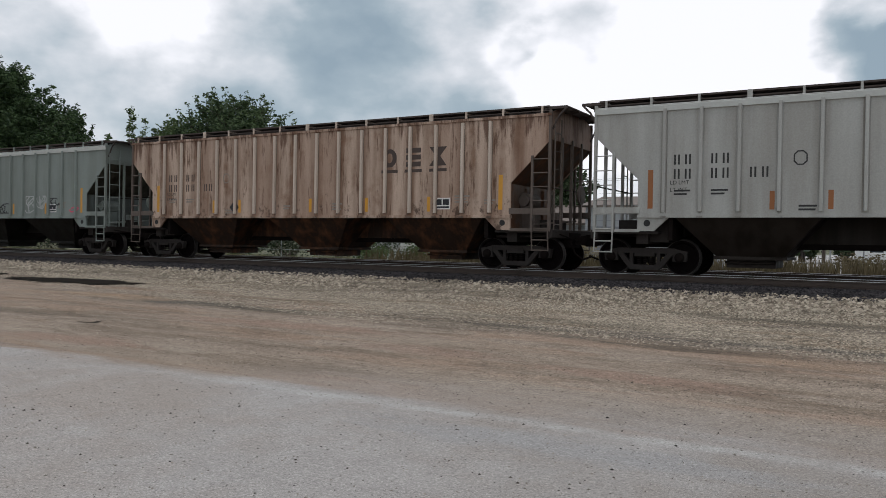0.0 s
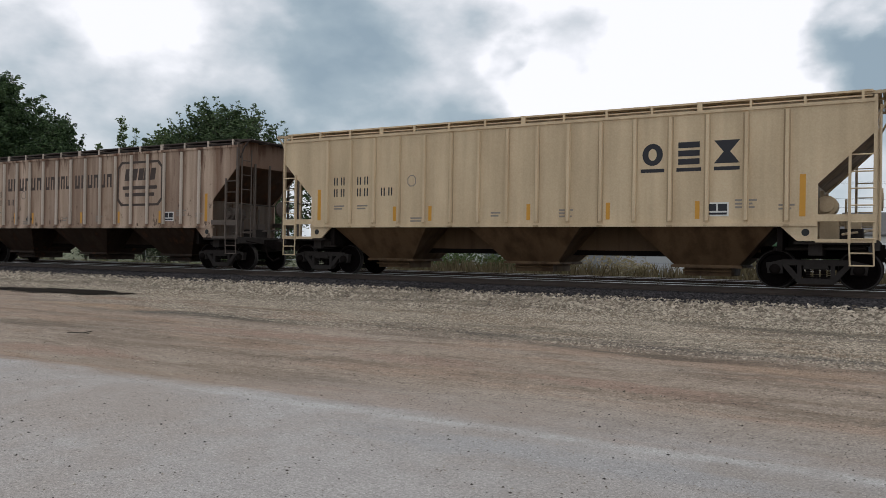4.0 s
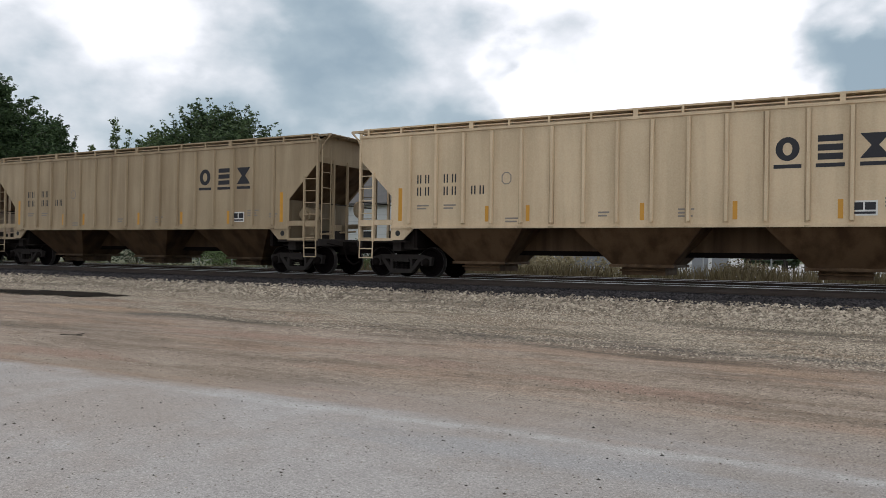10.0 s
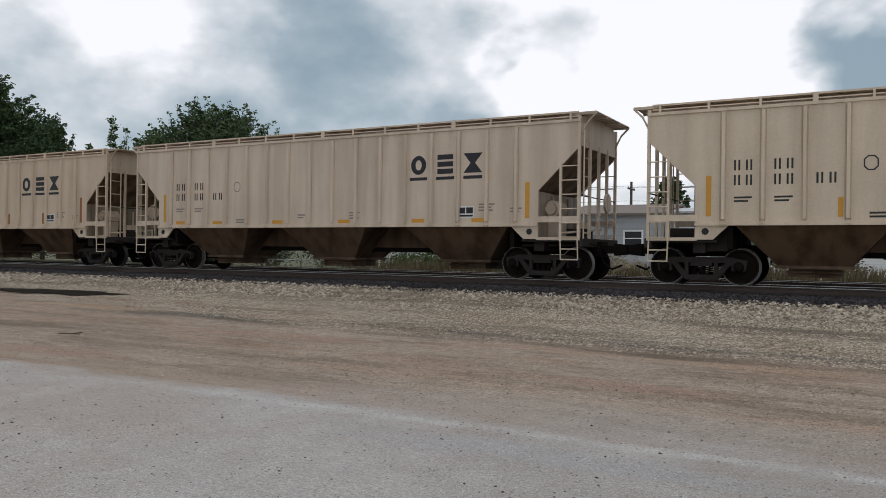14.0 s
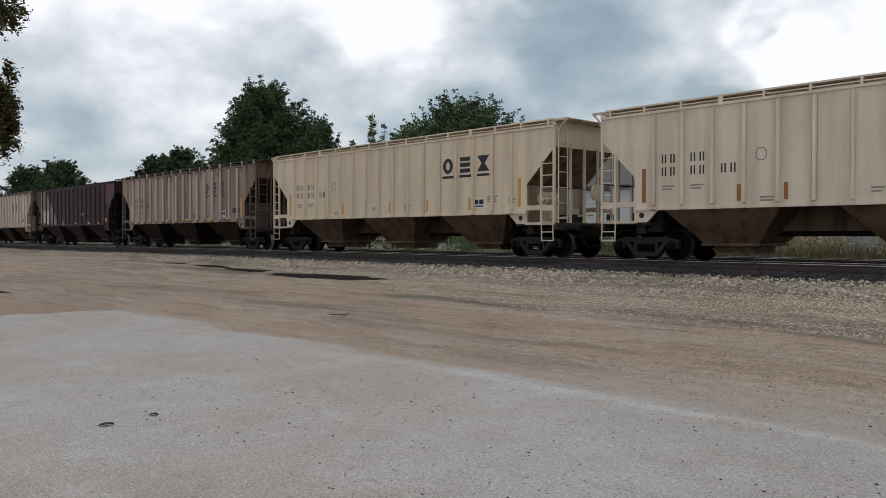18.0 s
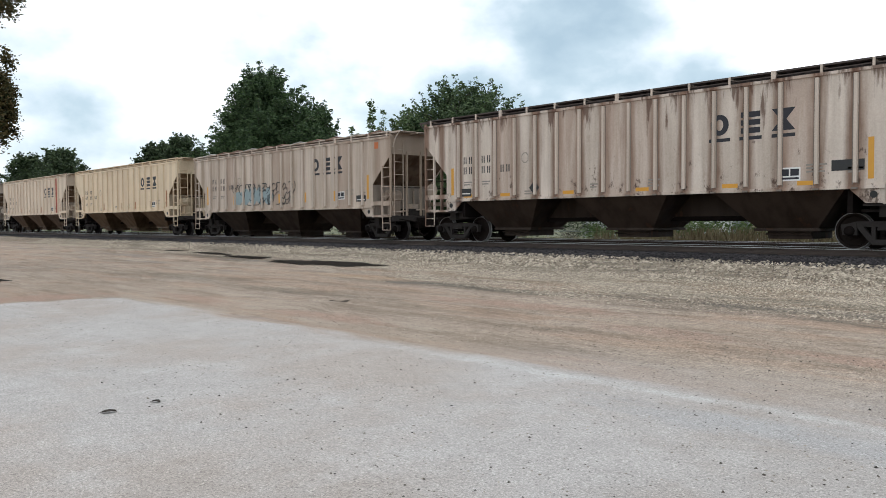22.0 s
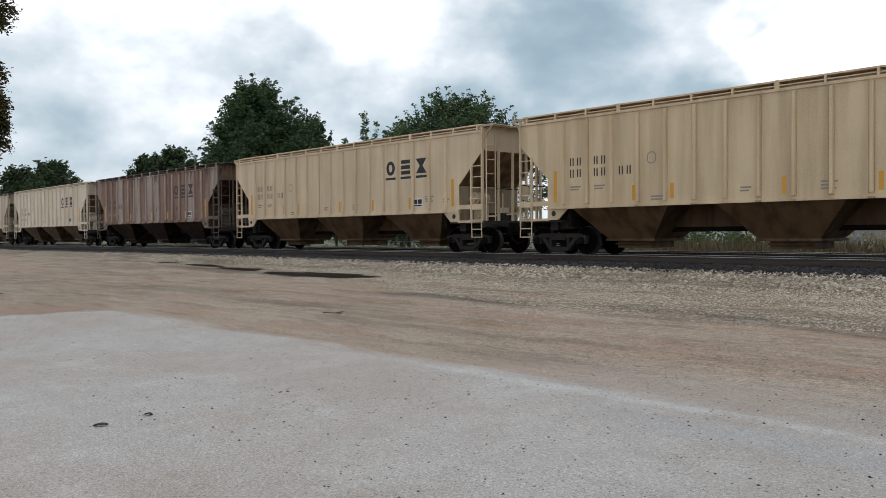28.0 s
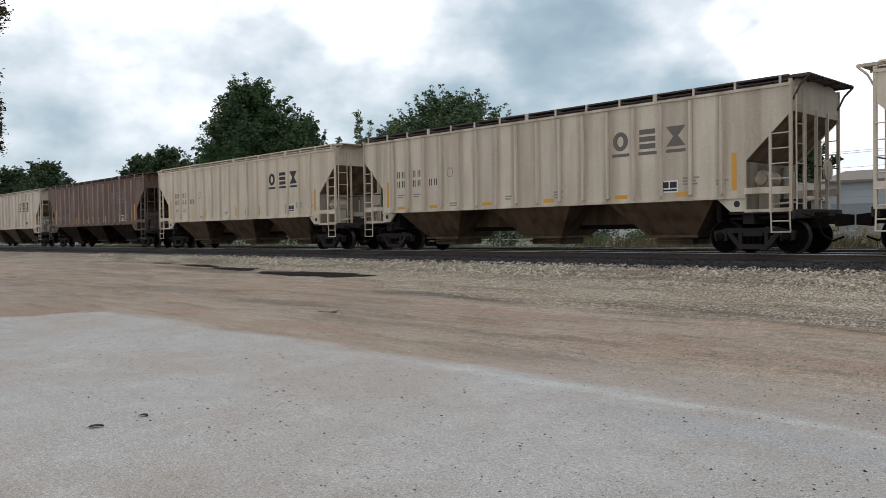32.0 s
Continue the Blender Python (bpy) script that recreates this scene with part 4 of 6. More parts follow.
def side_frame():
    """A cast truck side: two pedestals, an arched top bar, slanted arms and the spring seat."""
    m = Mesh()
    y0, y1 = -1.10, -0.96
    m.slab([(-1.10, 0.60), (-0.72, 0.70), (0.72, 0.70), (1.10, 0.60), (1.08, 0.50), (0.70, 0.56), (-0.70, 0.56), (-1.08, 0.50)], y0, y1)
    for s in (-1, 1):
        a = [(s * 0.78, 0.60), (s * 0.62, 0.60), (s * 0.28, 0.20), (s * 0.42, 0.16)]
        m.slab(a if s > 0 else a[::-1], y0, y1)
        b = [(s * 0.40, 0.58), (s * 0.31, 0.58), (s * 0.31, 0.22), (s * 0.40, 0.22)]
        m.slab(b if s > 0 else b[::-1], y0, y1)
        c = [(s * 1.10, 0.62), (s * 0.74, 0.66), (s * 0.72, 0.36), (s * 1.06, 0.36)]
        m.slab(c if s > 0 else c[::-1], y0 - 0.02, y1)
    m.slab([(-0.46, 0.26), (0.46, 0.26), (0.38, 0.13), (-0.38, 0.13)], y0 - 0.03, y1)
    return m


def truck_spring():
    m = Mesh()
    for i in range(4):
        m.tube((0, 0, i * 0.055), (0, 0, i * 0.055 + 0.032), 0.062, 8)
    return m


def bearing():
    return Mesh().lathe([(0.05, -1.21), (0.11, -1.19), (0.13, -1.12), (0.13, -1.0)], 12)


def bolster():
    m = Mesh().slab([(-0.28, 0.48), (0.28, 0.48), (0.22, 0.66), (-0.22, 0.66)], -1.12, 1.12)
    return m.tube((-0.8, 0, 0.5), (0.8, 0, 0.5), 0.05)


def wheelset():
    """Two wheels with flange, tread and dished plate on one axle."""
    m = Mesh()
    prof = [(0.07, -0.80), (0.14, -0.795), (0.20, -0.765), (0.36, -0.755), (0.385, -0.805), (0.437, -0.807), (WHEEL_R - 0.006, -0.81), (WHEEL_R, -0.79),
            (WHEEL_R, -0.715), (WHEEL_R + 0.026, -0.70), (WHEEL_R + 0.02, -0.68), (0.38, -0.685), (0.36, -0.73), (0.16, -0.735)]
    m.lathe(prof, 28).mirror_y()
    m.lathe([(0.075, -1.0), (0.085, 0.0), (0.075, 1.0)], 10)
    for a in range(3):
        c, s = math.cos(a * 2.094), math.sin(a * 2.094)
        for y in (-0.772, 0.755):
            m.box(0.27 * c - 0.03, 0.27 * c + 0.03, y, y + 0.012, 0.27 * s - 0.03, 0.27 * s + 0.03)
    return m


def turned(yes):
    return pose(0, 0, 0, 0, 0, 180 if yes else 0)


SPINNERS = []


def make_truck(car, x, material, bright=False):
    truck = part("truck", None, car, pose(x, 0, 0))
    for flip in (False, True):
        fr = part("side_frame", shape("side_frame", side_frame, material), truck, turned(flip))
        for dx in (-0.9, 0.9):
            part("bearing", shape("bearing", bearing, "under_steel", True), truck, turned(flip) @ pose(dx, 0, WHEEL_R))
        for dx in (-0.16, 0.0, 0.16):
            part("spring", shape("spring", truck_spring, "under_steel"), truck, turned(flip) @ pose(dx, -1.03, 0.26))
    part("bolster", shape("bolster", bolster, material), truck)
    for dx in (-0.9, 0.9):
        w = part("wheelset", shape("wheelset", wheelset, "wheel_rusty" if bright else "wheel_plate"), truck, pose(dx, 0, WHEEL_R))
        SPINNERS.append((w, car, dx))
    return truck


def two_tone_wheels():
    """Treads and rims of the wheels shine where they run; the plates are rusty."""
    for plate, rim in (("wheel_plate", "wheel_rim"), ("wheel_rusty", "wheel_bright")):
        me = shape("wheelset", wheelset, plate)
        me.materials.append(MATS[rim])
        for p in me.polygons:
            r = math.hypot(p.center.x, p.center.z)
            if r > 0.44:
                p.material_index = 1


# cars whose wheel rims are freshly worn bright
BRIGHT_RIMS = {6, 11, 12, 13, 18, 19, 20, 23, 24}


# ---- painted marks ----
def mark(car, name, rects, material, label="", y=None, lift=0.004):
    """Flat paint on the side: rectangles or outlines in x and z, 4 mm proud of the sheet."""
    m = Mesh()
    yy = (-SIDE if y is None else y)
    for r in rects:
        pts = [(r[0], r[2]), (r[1], r[2]), (r[1], r[3]), (r[0], r[3])] if len(r) == 4 and not isinstance(r[0], tuple) else list(r)
        m.slab(pts, yy - lift, yy - lift + 0.003)
    return solid(name, m, material, car, label)


def ring(cx, cz, w, h, t, cut=0.28):
    """A thick eight-sided ring as four bars and four corners."""
    x0, x1, z0, z1, c = cx - w / 2, cx + w / 2, cz - h / 2, cz + h / 2, min(w, h) * cut
    o = [(x0 + c, z0), (x1 - c, z0), (x1, z0 + c), (x1, z1 - c), (x1 - c, z1), (x0 + c, z1), (x0, z1 - c), (x0, z0 + c)]
    k = (w - 2 * t) / w
    q = (h - 2 * t) / h
    i = [(cx + (x - cx) * k, cz + (z - cz) * q) for x, z in o]
    return [((o[j]), (o[(j + 1) % 8]), (i[(j + 1) % 8]), (i[j])) for j in range(8)]


def ring_mark(car, name, cx, cz, w, h, t, material, label="", cut=0.28):
    """A flat eight-sided ring in one piece."""
    quads = ring(cx, cz, w, h, t, cut)
    m = Mesh()
    y = -SIDE - 0.004
    m.add([(q[0][0], y, q[0][1]) for q in quads] + [(q[3][0], y, q[3][1]) for q in quads], [(i, (i + 1) % 8, 8 + (i + 1) % 8, 8 + i) for i in range(8)])
    return solid(name, m, material, car, label)


def logo(car, material, x0=3.6, pitch=0.9, zc=3.29, h=0.56, w=0.52, label=""):
    """The road's mark as three plain shapes, each with a bar below it."""
    m, n = Mesh(), 22
    arc = [(math.cos(2 * math.pi * i / n), math.sin(2 * math.pi * i / n)) for i in range(n)]
    m.add([(x0 + c * w / 2, -SIDE - 0.004, zc + s * h / 2) for c, s in arc] + [(x0 + c * (w / 2 - 0.155), -SIDE - 0.004, zc + s * (h / 2 - 0.13)) for c, s in arc],
          [(i, (i + 1) % n, n + (i + 1) % n, n + i) for i in range(n)])
    solid("emblem_ring", m, material, car, "dark painted ring of the emblem")
    x = x0 + pitch
    t = h * 0.26
    for z in (zc + h / 2 - t, zc - t / 2, zc - h / 2):
        mark(car, "emblem_bar", [(x - w / 2, x + w / 2, z, z + t)], material)
    x = x0 + 2 * pitch
    a, b = w / 2 + 0.04, 0.075
    mark(car, "emblem_hourglass", [((x - a, zc - h / 2), (x + a, zc - h / 2), (x + b, zc), (x + a, zc + h / 2), (x - a, zc + h / 2), (x - b, zc))], material, "dark painted hourglass of the emblem")
    for i in range(3):
        x = x0 + i * pitch
        mark(car, "underline", [(x - w / 2 - 0.04, x + w / 2 + 0.04, zc - h / 2 - 0.17, zc - h / 2 - 0.08)], material)


def number_bars(car, material, xs=(-6.3, -5.4, -4.5), z=(2.92, 2.56), h=0.25, top=2):
    """Lettering that stands for the car's owner and number, as plain bars."""
    for row, zz in enumerate(z):
        for x in xs[:top] if row == 0 else xs:
            for dx in (-0.135, 0.135):
                mark(car, "number_mark", glyph(x + dx - 0.085, zz - h / 2, 0.17, h), material, "dark number mark as two plain bars")


def glyph(x, z, w, h):
    """Two upright bars that stand for one letter or figure."""
    return [(x + w * 0.08, x + w * 0.34, z, z + h), (x + w * 0.66, x + w * 0.92, z, z + h)]


def data_bars(car, material, groups):
    """Small stencilled data as rows of thin bars: x, z, width, rows."""
    for x, z, w, n in groups:
        r = []
        for i in range(n):
            ww = w * (1.0, 0.8, 0.9, 0.6)[i % 4]
            r.append((x - w / 2, x - w / 2 + ww, z - i * 0.085, z - i * 0.085 + 0.045))
        mark(car, "stencil_block", r, material, "small stencilled data as bars")


def reflectors(car, material, xs, z0=1.66, z1=2.1, w=0.11, flat=False):
    for x in xs:
        if flat:
            mark(car, "reflector", [(x - 0.22, x + 0.22, z0, z0 + 0.11)], material, "yellow reflective strip")
        else:
            mark(car, "reflector", [(x - w / 2, x + w / 2, z0, z1)], material)


def scribble(car, material, x0, x1, z0, z1, count, width, seed, label):
    """Spray paint: looping strokes within a field of the side."""
    rng = random.Random(seed)
    m = Mesh()
    for k in range(count):
        cx, cz = rng.uniform(x0, x1), rng.uniform(z0, z1)
        rx, rz = rng.uniform(0.12, 0.34), rng.uniform(0.12, min(0.4, (z1 - z0) * 0.6))
        a0, span, n = rng.uniform(0, 6.28), rng.uniform(2.0, 5.0), 10
        pts = []
        for i in range(n + 1):
            a = a0 + span * i / n
            pts.append((cx + rx * math.cos(a) + 0.25 * rx * i / n, min(z1, max(z0, cz + rz * math.sin(a) * (1 + 0.3 * math.sin(2 * a))))))
        for i in range(n):
            (xa, za), (xb, zb) = pts[i], pts[i + 1]
            d = math.hypot(xb - xa, zb - za) or 1
            ox, oz = -(zb - za) / d * width / 2, (xb - xa) / d * width / 2
            y = -SIDE - 0.006 - 0.0004 * k
            m.add([(xa - ox, y, za - oz), (xb - ox, y, zb - oz), (xb + ox, y, zb + oz), (xa + ox, y, za + oz)], [(0, 1, 2, 3)])
    return tagged(solid("spray_paint", m, material, car), label, kind="stuff")


def blobs(car, material, x0, x1, z0, z1, count, seed, label):
    """Filled bubble shapes of a large spray-painted piece."""
    rng = random.Random(seed)
    m = Mesh()
    for k in range(count):
        cx = x0 + (x1 - x0) * (k + 0.5) / count
        w, h = (x1 - x0) / count * 0.62, (z1 - z0) / 2 * rng.uniform(0.75, 1.0)
        n = 14
        cz = z0 + h
        pts = [(cx + w * math.cos(2 * math.pi * i / n) * rng.uniform(0.85, 1.1), cz + h * math.sin(2 * math.pi * i / n) * rng.uniform(0.9, 1.05)) for i in range(n)]
        m.add([(x, -SIDE - 0.005 - 0.0003 * k, z) for x, z in pts], [tuple(range(n))])
    return tagged(solid("spray_paint", m, material, car), label, kind="stuff")


def writing(car, text, x, z, size, material="stencil_dark"):
    cu = bpy.data.curves.new("stencil_text", "FONT")
    cu.body, cu.size, cu.extrude = text, size, 0.001
    cu.materials.append(MATS[material])
    ob = new("stencil_text", cu)
    ob.parent = car
    ob.matrix_basis = pose(x, -SIDE - 0.006, z, 90, 0, 0)
    return ob


# ---- one ribbed hopper car ----
CARS = []


LOW_CARS = {21: -0.16}


def ribbed_car(k, body, under, board, rails=None, frame_mat="truck_steel", ribs=None, grime="rust_stain", ends=None, bulk=None):
    rails, plate, ribs = rails or body, body, ribs or body
    car = new("hopper_car")
    CARS.append((car, k))
    # one car sits lower on its trucks
    low = pose(0, 0, LOW_CARS.get(k, 0.0))
    for flip in (False, True):
        T = low @ turned(flip)
        part("side_sheet", shape("side_sheet", side_sheet, body), car, T)
        for x in RIBS:
            post = part("rib", shape("rib", rib, ribs), car, T @ pose(x, 0, 0))
            # dark strips paint in the rib's shade line, grimier on rusty cars
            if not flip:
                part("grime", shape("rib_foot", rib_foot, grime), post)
        part("running_board", shape("running_board", running_board, board), car, T @ pose(0, 0, -0.11 if k == 19 else 0))
        part("board_edge", shape("board_edge", board_edge, board if k in DARK_BOARDS else ribs), car, T @ pose(0, 0, -0.11 if k == 19 else 0))
        for i in range(5 if flip else 15):
            x = -8.3 + i * (4.15 if flip else 1.1857)
            if i % 4 == 3:
                part("board_bracket", shape("wide_bracket", wide_bracket, ribs), car, T @ pose(x, 0, 0))
            else:
                part("board_bracket", shape("board_bracket", board_bracket, ribs), car, T @ pose(x, 0, -0.11 if k == 19 else 0))
        if k in (0, 2) and not flip:
            part("top_chord", shape("top_chord", top_chord, "chord_grey"), car, T, "pale worn steel chord along the eave")
        part("end_wall", shape("end_wall", end_wall, plate), car, T)
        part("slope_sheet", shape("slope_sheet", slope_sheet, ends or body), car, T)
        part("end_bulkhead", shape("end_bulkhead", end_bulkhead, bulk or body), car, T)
        part("roof_crosswalk", shape("crosswalk", crosswalk, board), car, T)
        part("end_platform", shape("end_platform", end_platform, frame_mat), car, T)
        part("coupler", shape("coupler", coupler, "under_steel"), car, T)
        climb(car, T, rails)
        for y in (-0.75, 0.0, 0.75):
            part("end_stanchion", shape("end_stanchion", end_stanchion, rails), car, T @ pose(0, y, 0))
        for sx in (False, True):
            key = "_m" if sx else ""
            for nm, fn, mt in (("corner_post", corner_post, rails), ("side_ladder", None, rails), ("step_iron", step_iron, rails),
                               ("end_beam", end_beam, rails), ("jack_plate", jack_plate, plate), ("jack_hole", jack_hole, "black_rubber")):
                if nm == "side_ladder":
                    near_ladder(car, key, T, mt)
                    continue
                part(nm, shape(nm + key, (lambda f=fn: flipped(f())) if sx else fn, mt), car, T)
    part("roof", shape("roof", roof, board), car, low)
    part("hatch_trough", shape("hatch_trough", hatch_trough, board), car, low)
    part("brake_gear", shape("brake_gear", brake_gear, rails), car, low, "air tank and brake pipes on the end platform")
    part("centre_sill", shape("centre_sill", centre_sill, "under_steel"), car)
    for y in (-0.207, 0.207):
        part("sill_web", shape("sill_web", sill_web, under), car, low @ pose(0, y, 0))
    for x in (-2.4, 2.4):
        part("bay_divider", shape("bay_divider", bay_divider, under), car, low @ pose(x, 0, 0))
    for x in (-6.6, 6.6):
        part("body_bolster", shape("body_bolster", body_bolster, "under_steel"), car, pose(x, 0, 0))
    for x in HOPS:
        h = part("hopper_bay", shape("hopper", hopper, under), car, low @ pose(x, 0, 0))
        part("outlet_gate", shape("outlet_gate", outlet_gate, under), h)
    for x in (-TRUCK_X, TRUCK_X):
        make_truck(car, x, frame_mat, k in BRIGHT_RIMS)
    return car


def flipped(m):
    """The mirror image end for end."""
    m.v = [(-x, y, z) for x, y, z in m.v]
    return m


# ---- the rounded, smooth-sided cars ----
def round_profile(z0):
    return [(1.46, z0), (1.56, 1.9), (1.60, 2.4), (1.60, 3.1), (1.56, 3.55), (1.50, 3.85), (1.36, 4.15), (1.05, 4.38), (0.55, 4.48), (0.0, 4.50)]


def round_body():
    """Sheet bent to a rounded section; its ends follow a curved cut."""
    prof = round_profile(1.36)
    left = [(-y, z) for y, z in prof]
    full = left + [(y, z) for y, z in prof[::-1][1:]]

    def reach(z):
        if z <= 2.2:
            return 7.05 - 0.18 * math.sin((z - 1.36) / 0.84 * math.pi)
        if z >= 3.75:
            return HL - 0.02
        u = (z - 2.2) / 1.55
        return 7.05 + (HL - 7.07) * (u ** 0.85)
    # more rows where the ends curve
    rows = []
    for (ya, za), (yb, zb) in zip(full, full[1:]):
        n = max(1, int(abs(zb - za) / 0.16))
        rows += [(ya + (yb - ya) * i / n, za + (zb - za) * i / n) for i in range(n)]
    rows.append(full[-1])
    m = Mesh()
    for (ya, za), (yb, zb) in zip(rows, rows[1:]):
        a, b = reach(za), reach(zb)
        m.add([(-a, ya, za), (a, ya, za), (b, yb, zb), (-b, yb, zb)], [(0, 1, 2, 3)])
    return m


def round_end():
    m = Mesh()
    prof = [(y, z) for y, z in round_profile(1.36) if z >= 3.75]
    ringp = [(-y, z) for y, z in prof] + [(y, z) for y, z in prof[::-1][1:]]
    m.add([(HL - 0.03, y, z) for y, z in ringp], [tuple(range(len(ringp)))])
    y = 1.5
    m.add([(HL - 0.03, -y, 3.85), (HL - 0.03, y, 3.85), (7.02, y, 2.2), (7.02, -y, 2.2), (6.85, y, 1.3), (6.85, -y, 1.3), (5.6, 1.1, 0.9), (5.6, -1.1, 0.9)],
          [(0, 1, 2, 3), (3, 2, 4, 5), (5, 4, 6, 7)])
    return m


def round_sill():
    return Mesh().soft(-HL + 0.1, HL - 0.1, -1.56, -1.40, 1.08, 1.40, 0.02)


def round_seam():
    m = Mesh()
    pts = [(1.56, 1.9), (1.60, 2.4), (1.60, 3.1), (1.56, 3.50)]
    for (ya, za), (yb, zb) in zip([(1.49, 1.45)] + pts, pts):
        m.add([(x, -y - 0.006, z) for x, y, z in ((-0.012, ya, za), (0.012, ya, za), (0.012, yb, zb), (-0.012, yb, zb))], [(0, 1, 2, 3)])
    return m


def round_moulding():
    m = Mesh()
    for y, z in ((1.575, 3.52), (1.535, 3.68), (1.505, 3.82)):
        m.run([(-y - 0.02, z - 0.02), (-y - 0.02, z + 0.02), (-y + 0.04, z + 0.03), (-y + 0.04, z - 0.03)], -HL + 0.1, HL - 0.1)
    return m


def round_hopper():
    t, b = (1.9, 1.4, 1.36), (0.5, 0.6, 0.48)
    vs = [(sx * q[0], sy * q[1], q[2]) for q in (t, b) for sx, sy in ((-1, -1), (1, -1), (1, 1), (-1, 1))]
    return Mesh().add(vs, [(0, 1, 2, 3), (7, 6, 5, 4)] + [(i, 4 + i, 4 + (i + 1) % 4, (i + 1) % 4) for i in range(4)])


def round_car(k, body, under, sill, board, rails):
    car = new("hopper_car")
    CARS.append((car, k))
    # the taller of the two has its shell stretched above the sill
    up = 0.16 if k == 7 else 0.0
    tall = pose(0, 0, 1.36) @ Matrix.Diagonal((1, 1, 1 + up / 3.1, 1)) @ pose(0, 0, -1.36)
    part("body_shell", shape("round_body", round_body, body, True), car, tall)
    part("centre_sill", shape("centre_sill", centre_sill, "under_steel"), car)
    part("hatch_trough", shape("hatch_trough", hatch_trough, board), car, pose(0, 0, up))
    part("brake_gear", shape("brake_gear", brake_gear, rails), car, None, "air tank and brake pipes on the end platform")
    for flip in (False, True):
        T = turned(flip)
        part("end_sheet", shape("round_end", round_end, under), car, T @ tall)
        part("side_sill", shape("round_sill", round_sill, sill), car, T)
        part("moulding", shape("round_moulding", round_moulding, body), car, T @ tall)
        for i in range(7):
            part("seam", shape("round_seam", round_seam, "rust_stain"), car, T @ pose(-5.9 + i * 1.97, 0, 0))
        part("running_board", shape("running_board", running_board, board), car, T @ pose(0, 0, up))
        part("board_edge", shape("board_edge", board_edge, rails), car, T @ pose(0, 0, up))
        for i in range(9):
            part("board_bracket", shape("board_bracket", board_bracket, rails), car, T @ pose(-8.3 + i * 2.075, 0, up))
        part("roof_crosswalk", shape("crosswalk", crosswalk, board), car, T @ pose(0, 0, up))
        part("end_platform", shape("end_platform", end_platform, "truck_steel"), car, T)
        part("coupler", shape("coupler", coupler, "under_steel"), car, T)
        climb(car, T, rails)
        for y in (-0.75, 0.75):
            part("end_stanchion", shape("end_stanchion", end_stanchion, rails), car, T @ pose(0, y, 0))
        for sx in (False, True):
            key = "_m" if sx else ""
            for nm, fn in (("corner_post", corner_post), ("side_ladder", None), ("step_iron", step_iron)):
                if nm == "side_ladder":
                    near_ladder(car, key, T, rails)
                    continue
                part(nm, shape(nm + key, (lambda f=fn: flipped(f())) if sx else fn, rails), car, T)
    for x in HOPS:
        h = part("hopper_bay", shape("round_hopper", round_hopper, "under_steel"), car, pose(x, 0, 0))
        part("outlet_gate", shape("outlet_gate", outlet_gate, "under_steel"), h)
    for x in (-TRUCK_X, TRUCK_X):
        make_truck(car, x, "truck_steel")
    return car


# ---- the train, from its first car in view to its last ----
# paint: colour, rust, dirt, bleach
COATS = {
    0: ((0.43, 0.43, 0.405), 0.05, 0.3, 0.0), 1: ((0.53, 0.40, 0.315), 0.62, 0.6, 0.0), 2: ((0.255, 0.290, 0.268), 0.04, 0.25, 0.0),
    3: ((0.60, 0.49, 0.42), 0.32, 0.45, 0.0), 4: ((0.68, 0.55, 0.38), 0.05, 0.25, 0.0), 5: ((0.56, 0.425, 0.325), 0.40, 0.55, 0.0),
    6: ((0.70, 0.61, 0.49), 0.12, 0.22, 0.0), 7: ((0.19, 0.060, 0.030), 0.42, 0.8, 0.16), 8: ((0.63, 0.51, 0.365), 0.05, 0.22, 0.0),
    9: ((0.70, 0.57, 0.40), 0.05, 0.22, 0.0), 10: ((0.44, 0.345, 0.225), 0.08, 0.35, 0.0), 11: ((0.70, 0.57, 0.45), 0.08, 0.25, 0.0),
    12: ((0.70, 0.60, 0.48), 0.05, 0.2, 0.0), 13: ((0.68, 0.58, 0.48), 0.06, 0.28, 0.0), 14: ((0.68, 0.57, 0.45), 0.05, 0.25, 0.0),
    15: ((0.63, 0.50, 0.39), 0.08, 0.3, 0.0), 16: ((0.71, 0.60, 0.48), 0.10, 0.28, 0.0), 17: ((0.72, 0.60, 0.45), 0.05, 0.22, 0.0),
    18: ((0.40, 0.305, 0.26), 0.40, 0.6, 0.0), 19: ((0.055, 0.032, 0.037), 0.15, 0.5, 0.0), 20: ((0.64, 0.55, 0.47), 0.34, 0.45, 0.0),
    21: ((0.60, 0.50, 0.41), 0.20, 0.4, 0.3), 22: ((0.70, 0.58, 0.43), 0.05, 0.25, 0.0), 23: ((0.66, 0.54, 0.42), 0.08, 0.28, 0.0),
    24: ((0.60, 0.52, 0.44), 0.06, 0.28, 0.0), 25: ((0.64, 0.51, 0.35), 0.08, 0.35, 0.0), 26: ((0.70, 0.57, 0.41), 0.05, 0.22, 0.0),
    27: ((0.25, 0.155, 0.120), 0.45, 0.7, 0.10), 28: ((0.70, 0.60, 0.47), 0.06, 0.25, 0.0), 29: ((0.63, 0.54, 0.43), 0.22, 0.36, 0.0),
    30: ((0.67, 0.57, 0.45), 0.08, 0.28, 0.0), 31: ((0.17, 0.115, 0.095), 0.5, 0.75, 0.15), 32: ((0.60, 0.52, 0.43), 0.1, 0.35, 0.0)}
RIB_COATS = {27: (0.40, 0.31, 0.265), 31: (0.34, 0.26, 0.225), 18: (0.60, 0.51, 0.45), 5: (0.60, 0.52, 0.44), 3: (0.64, 0.55, 0.48)}
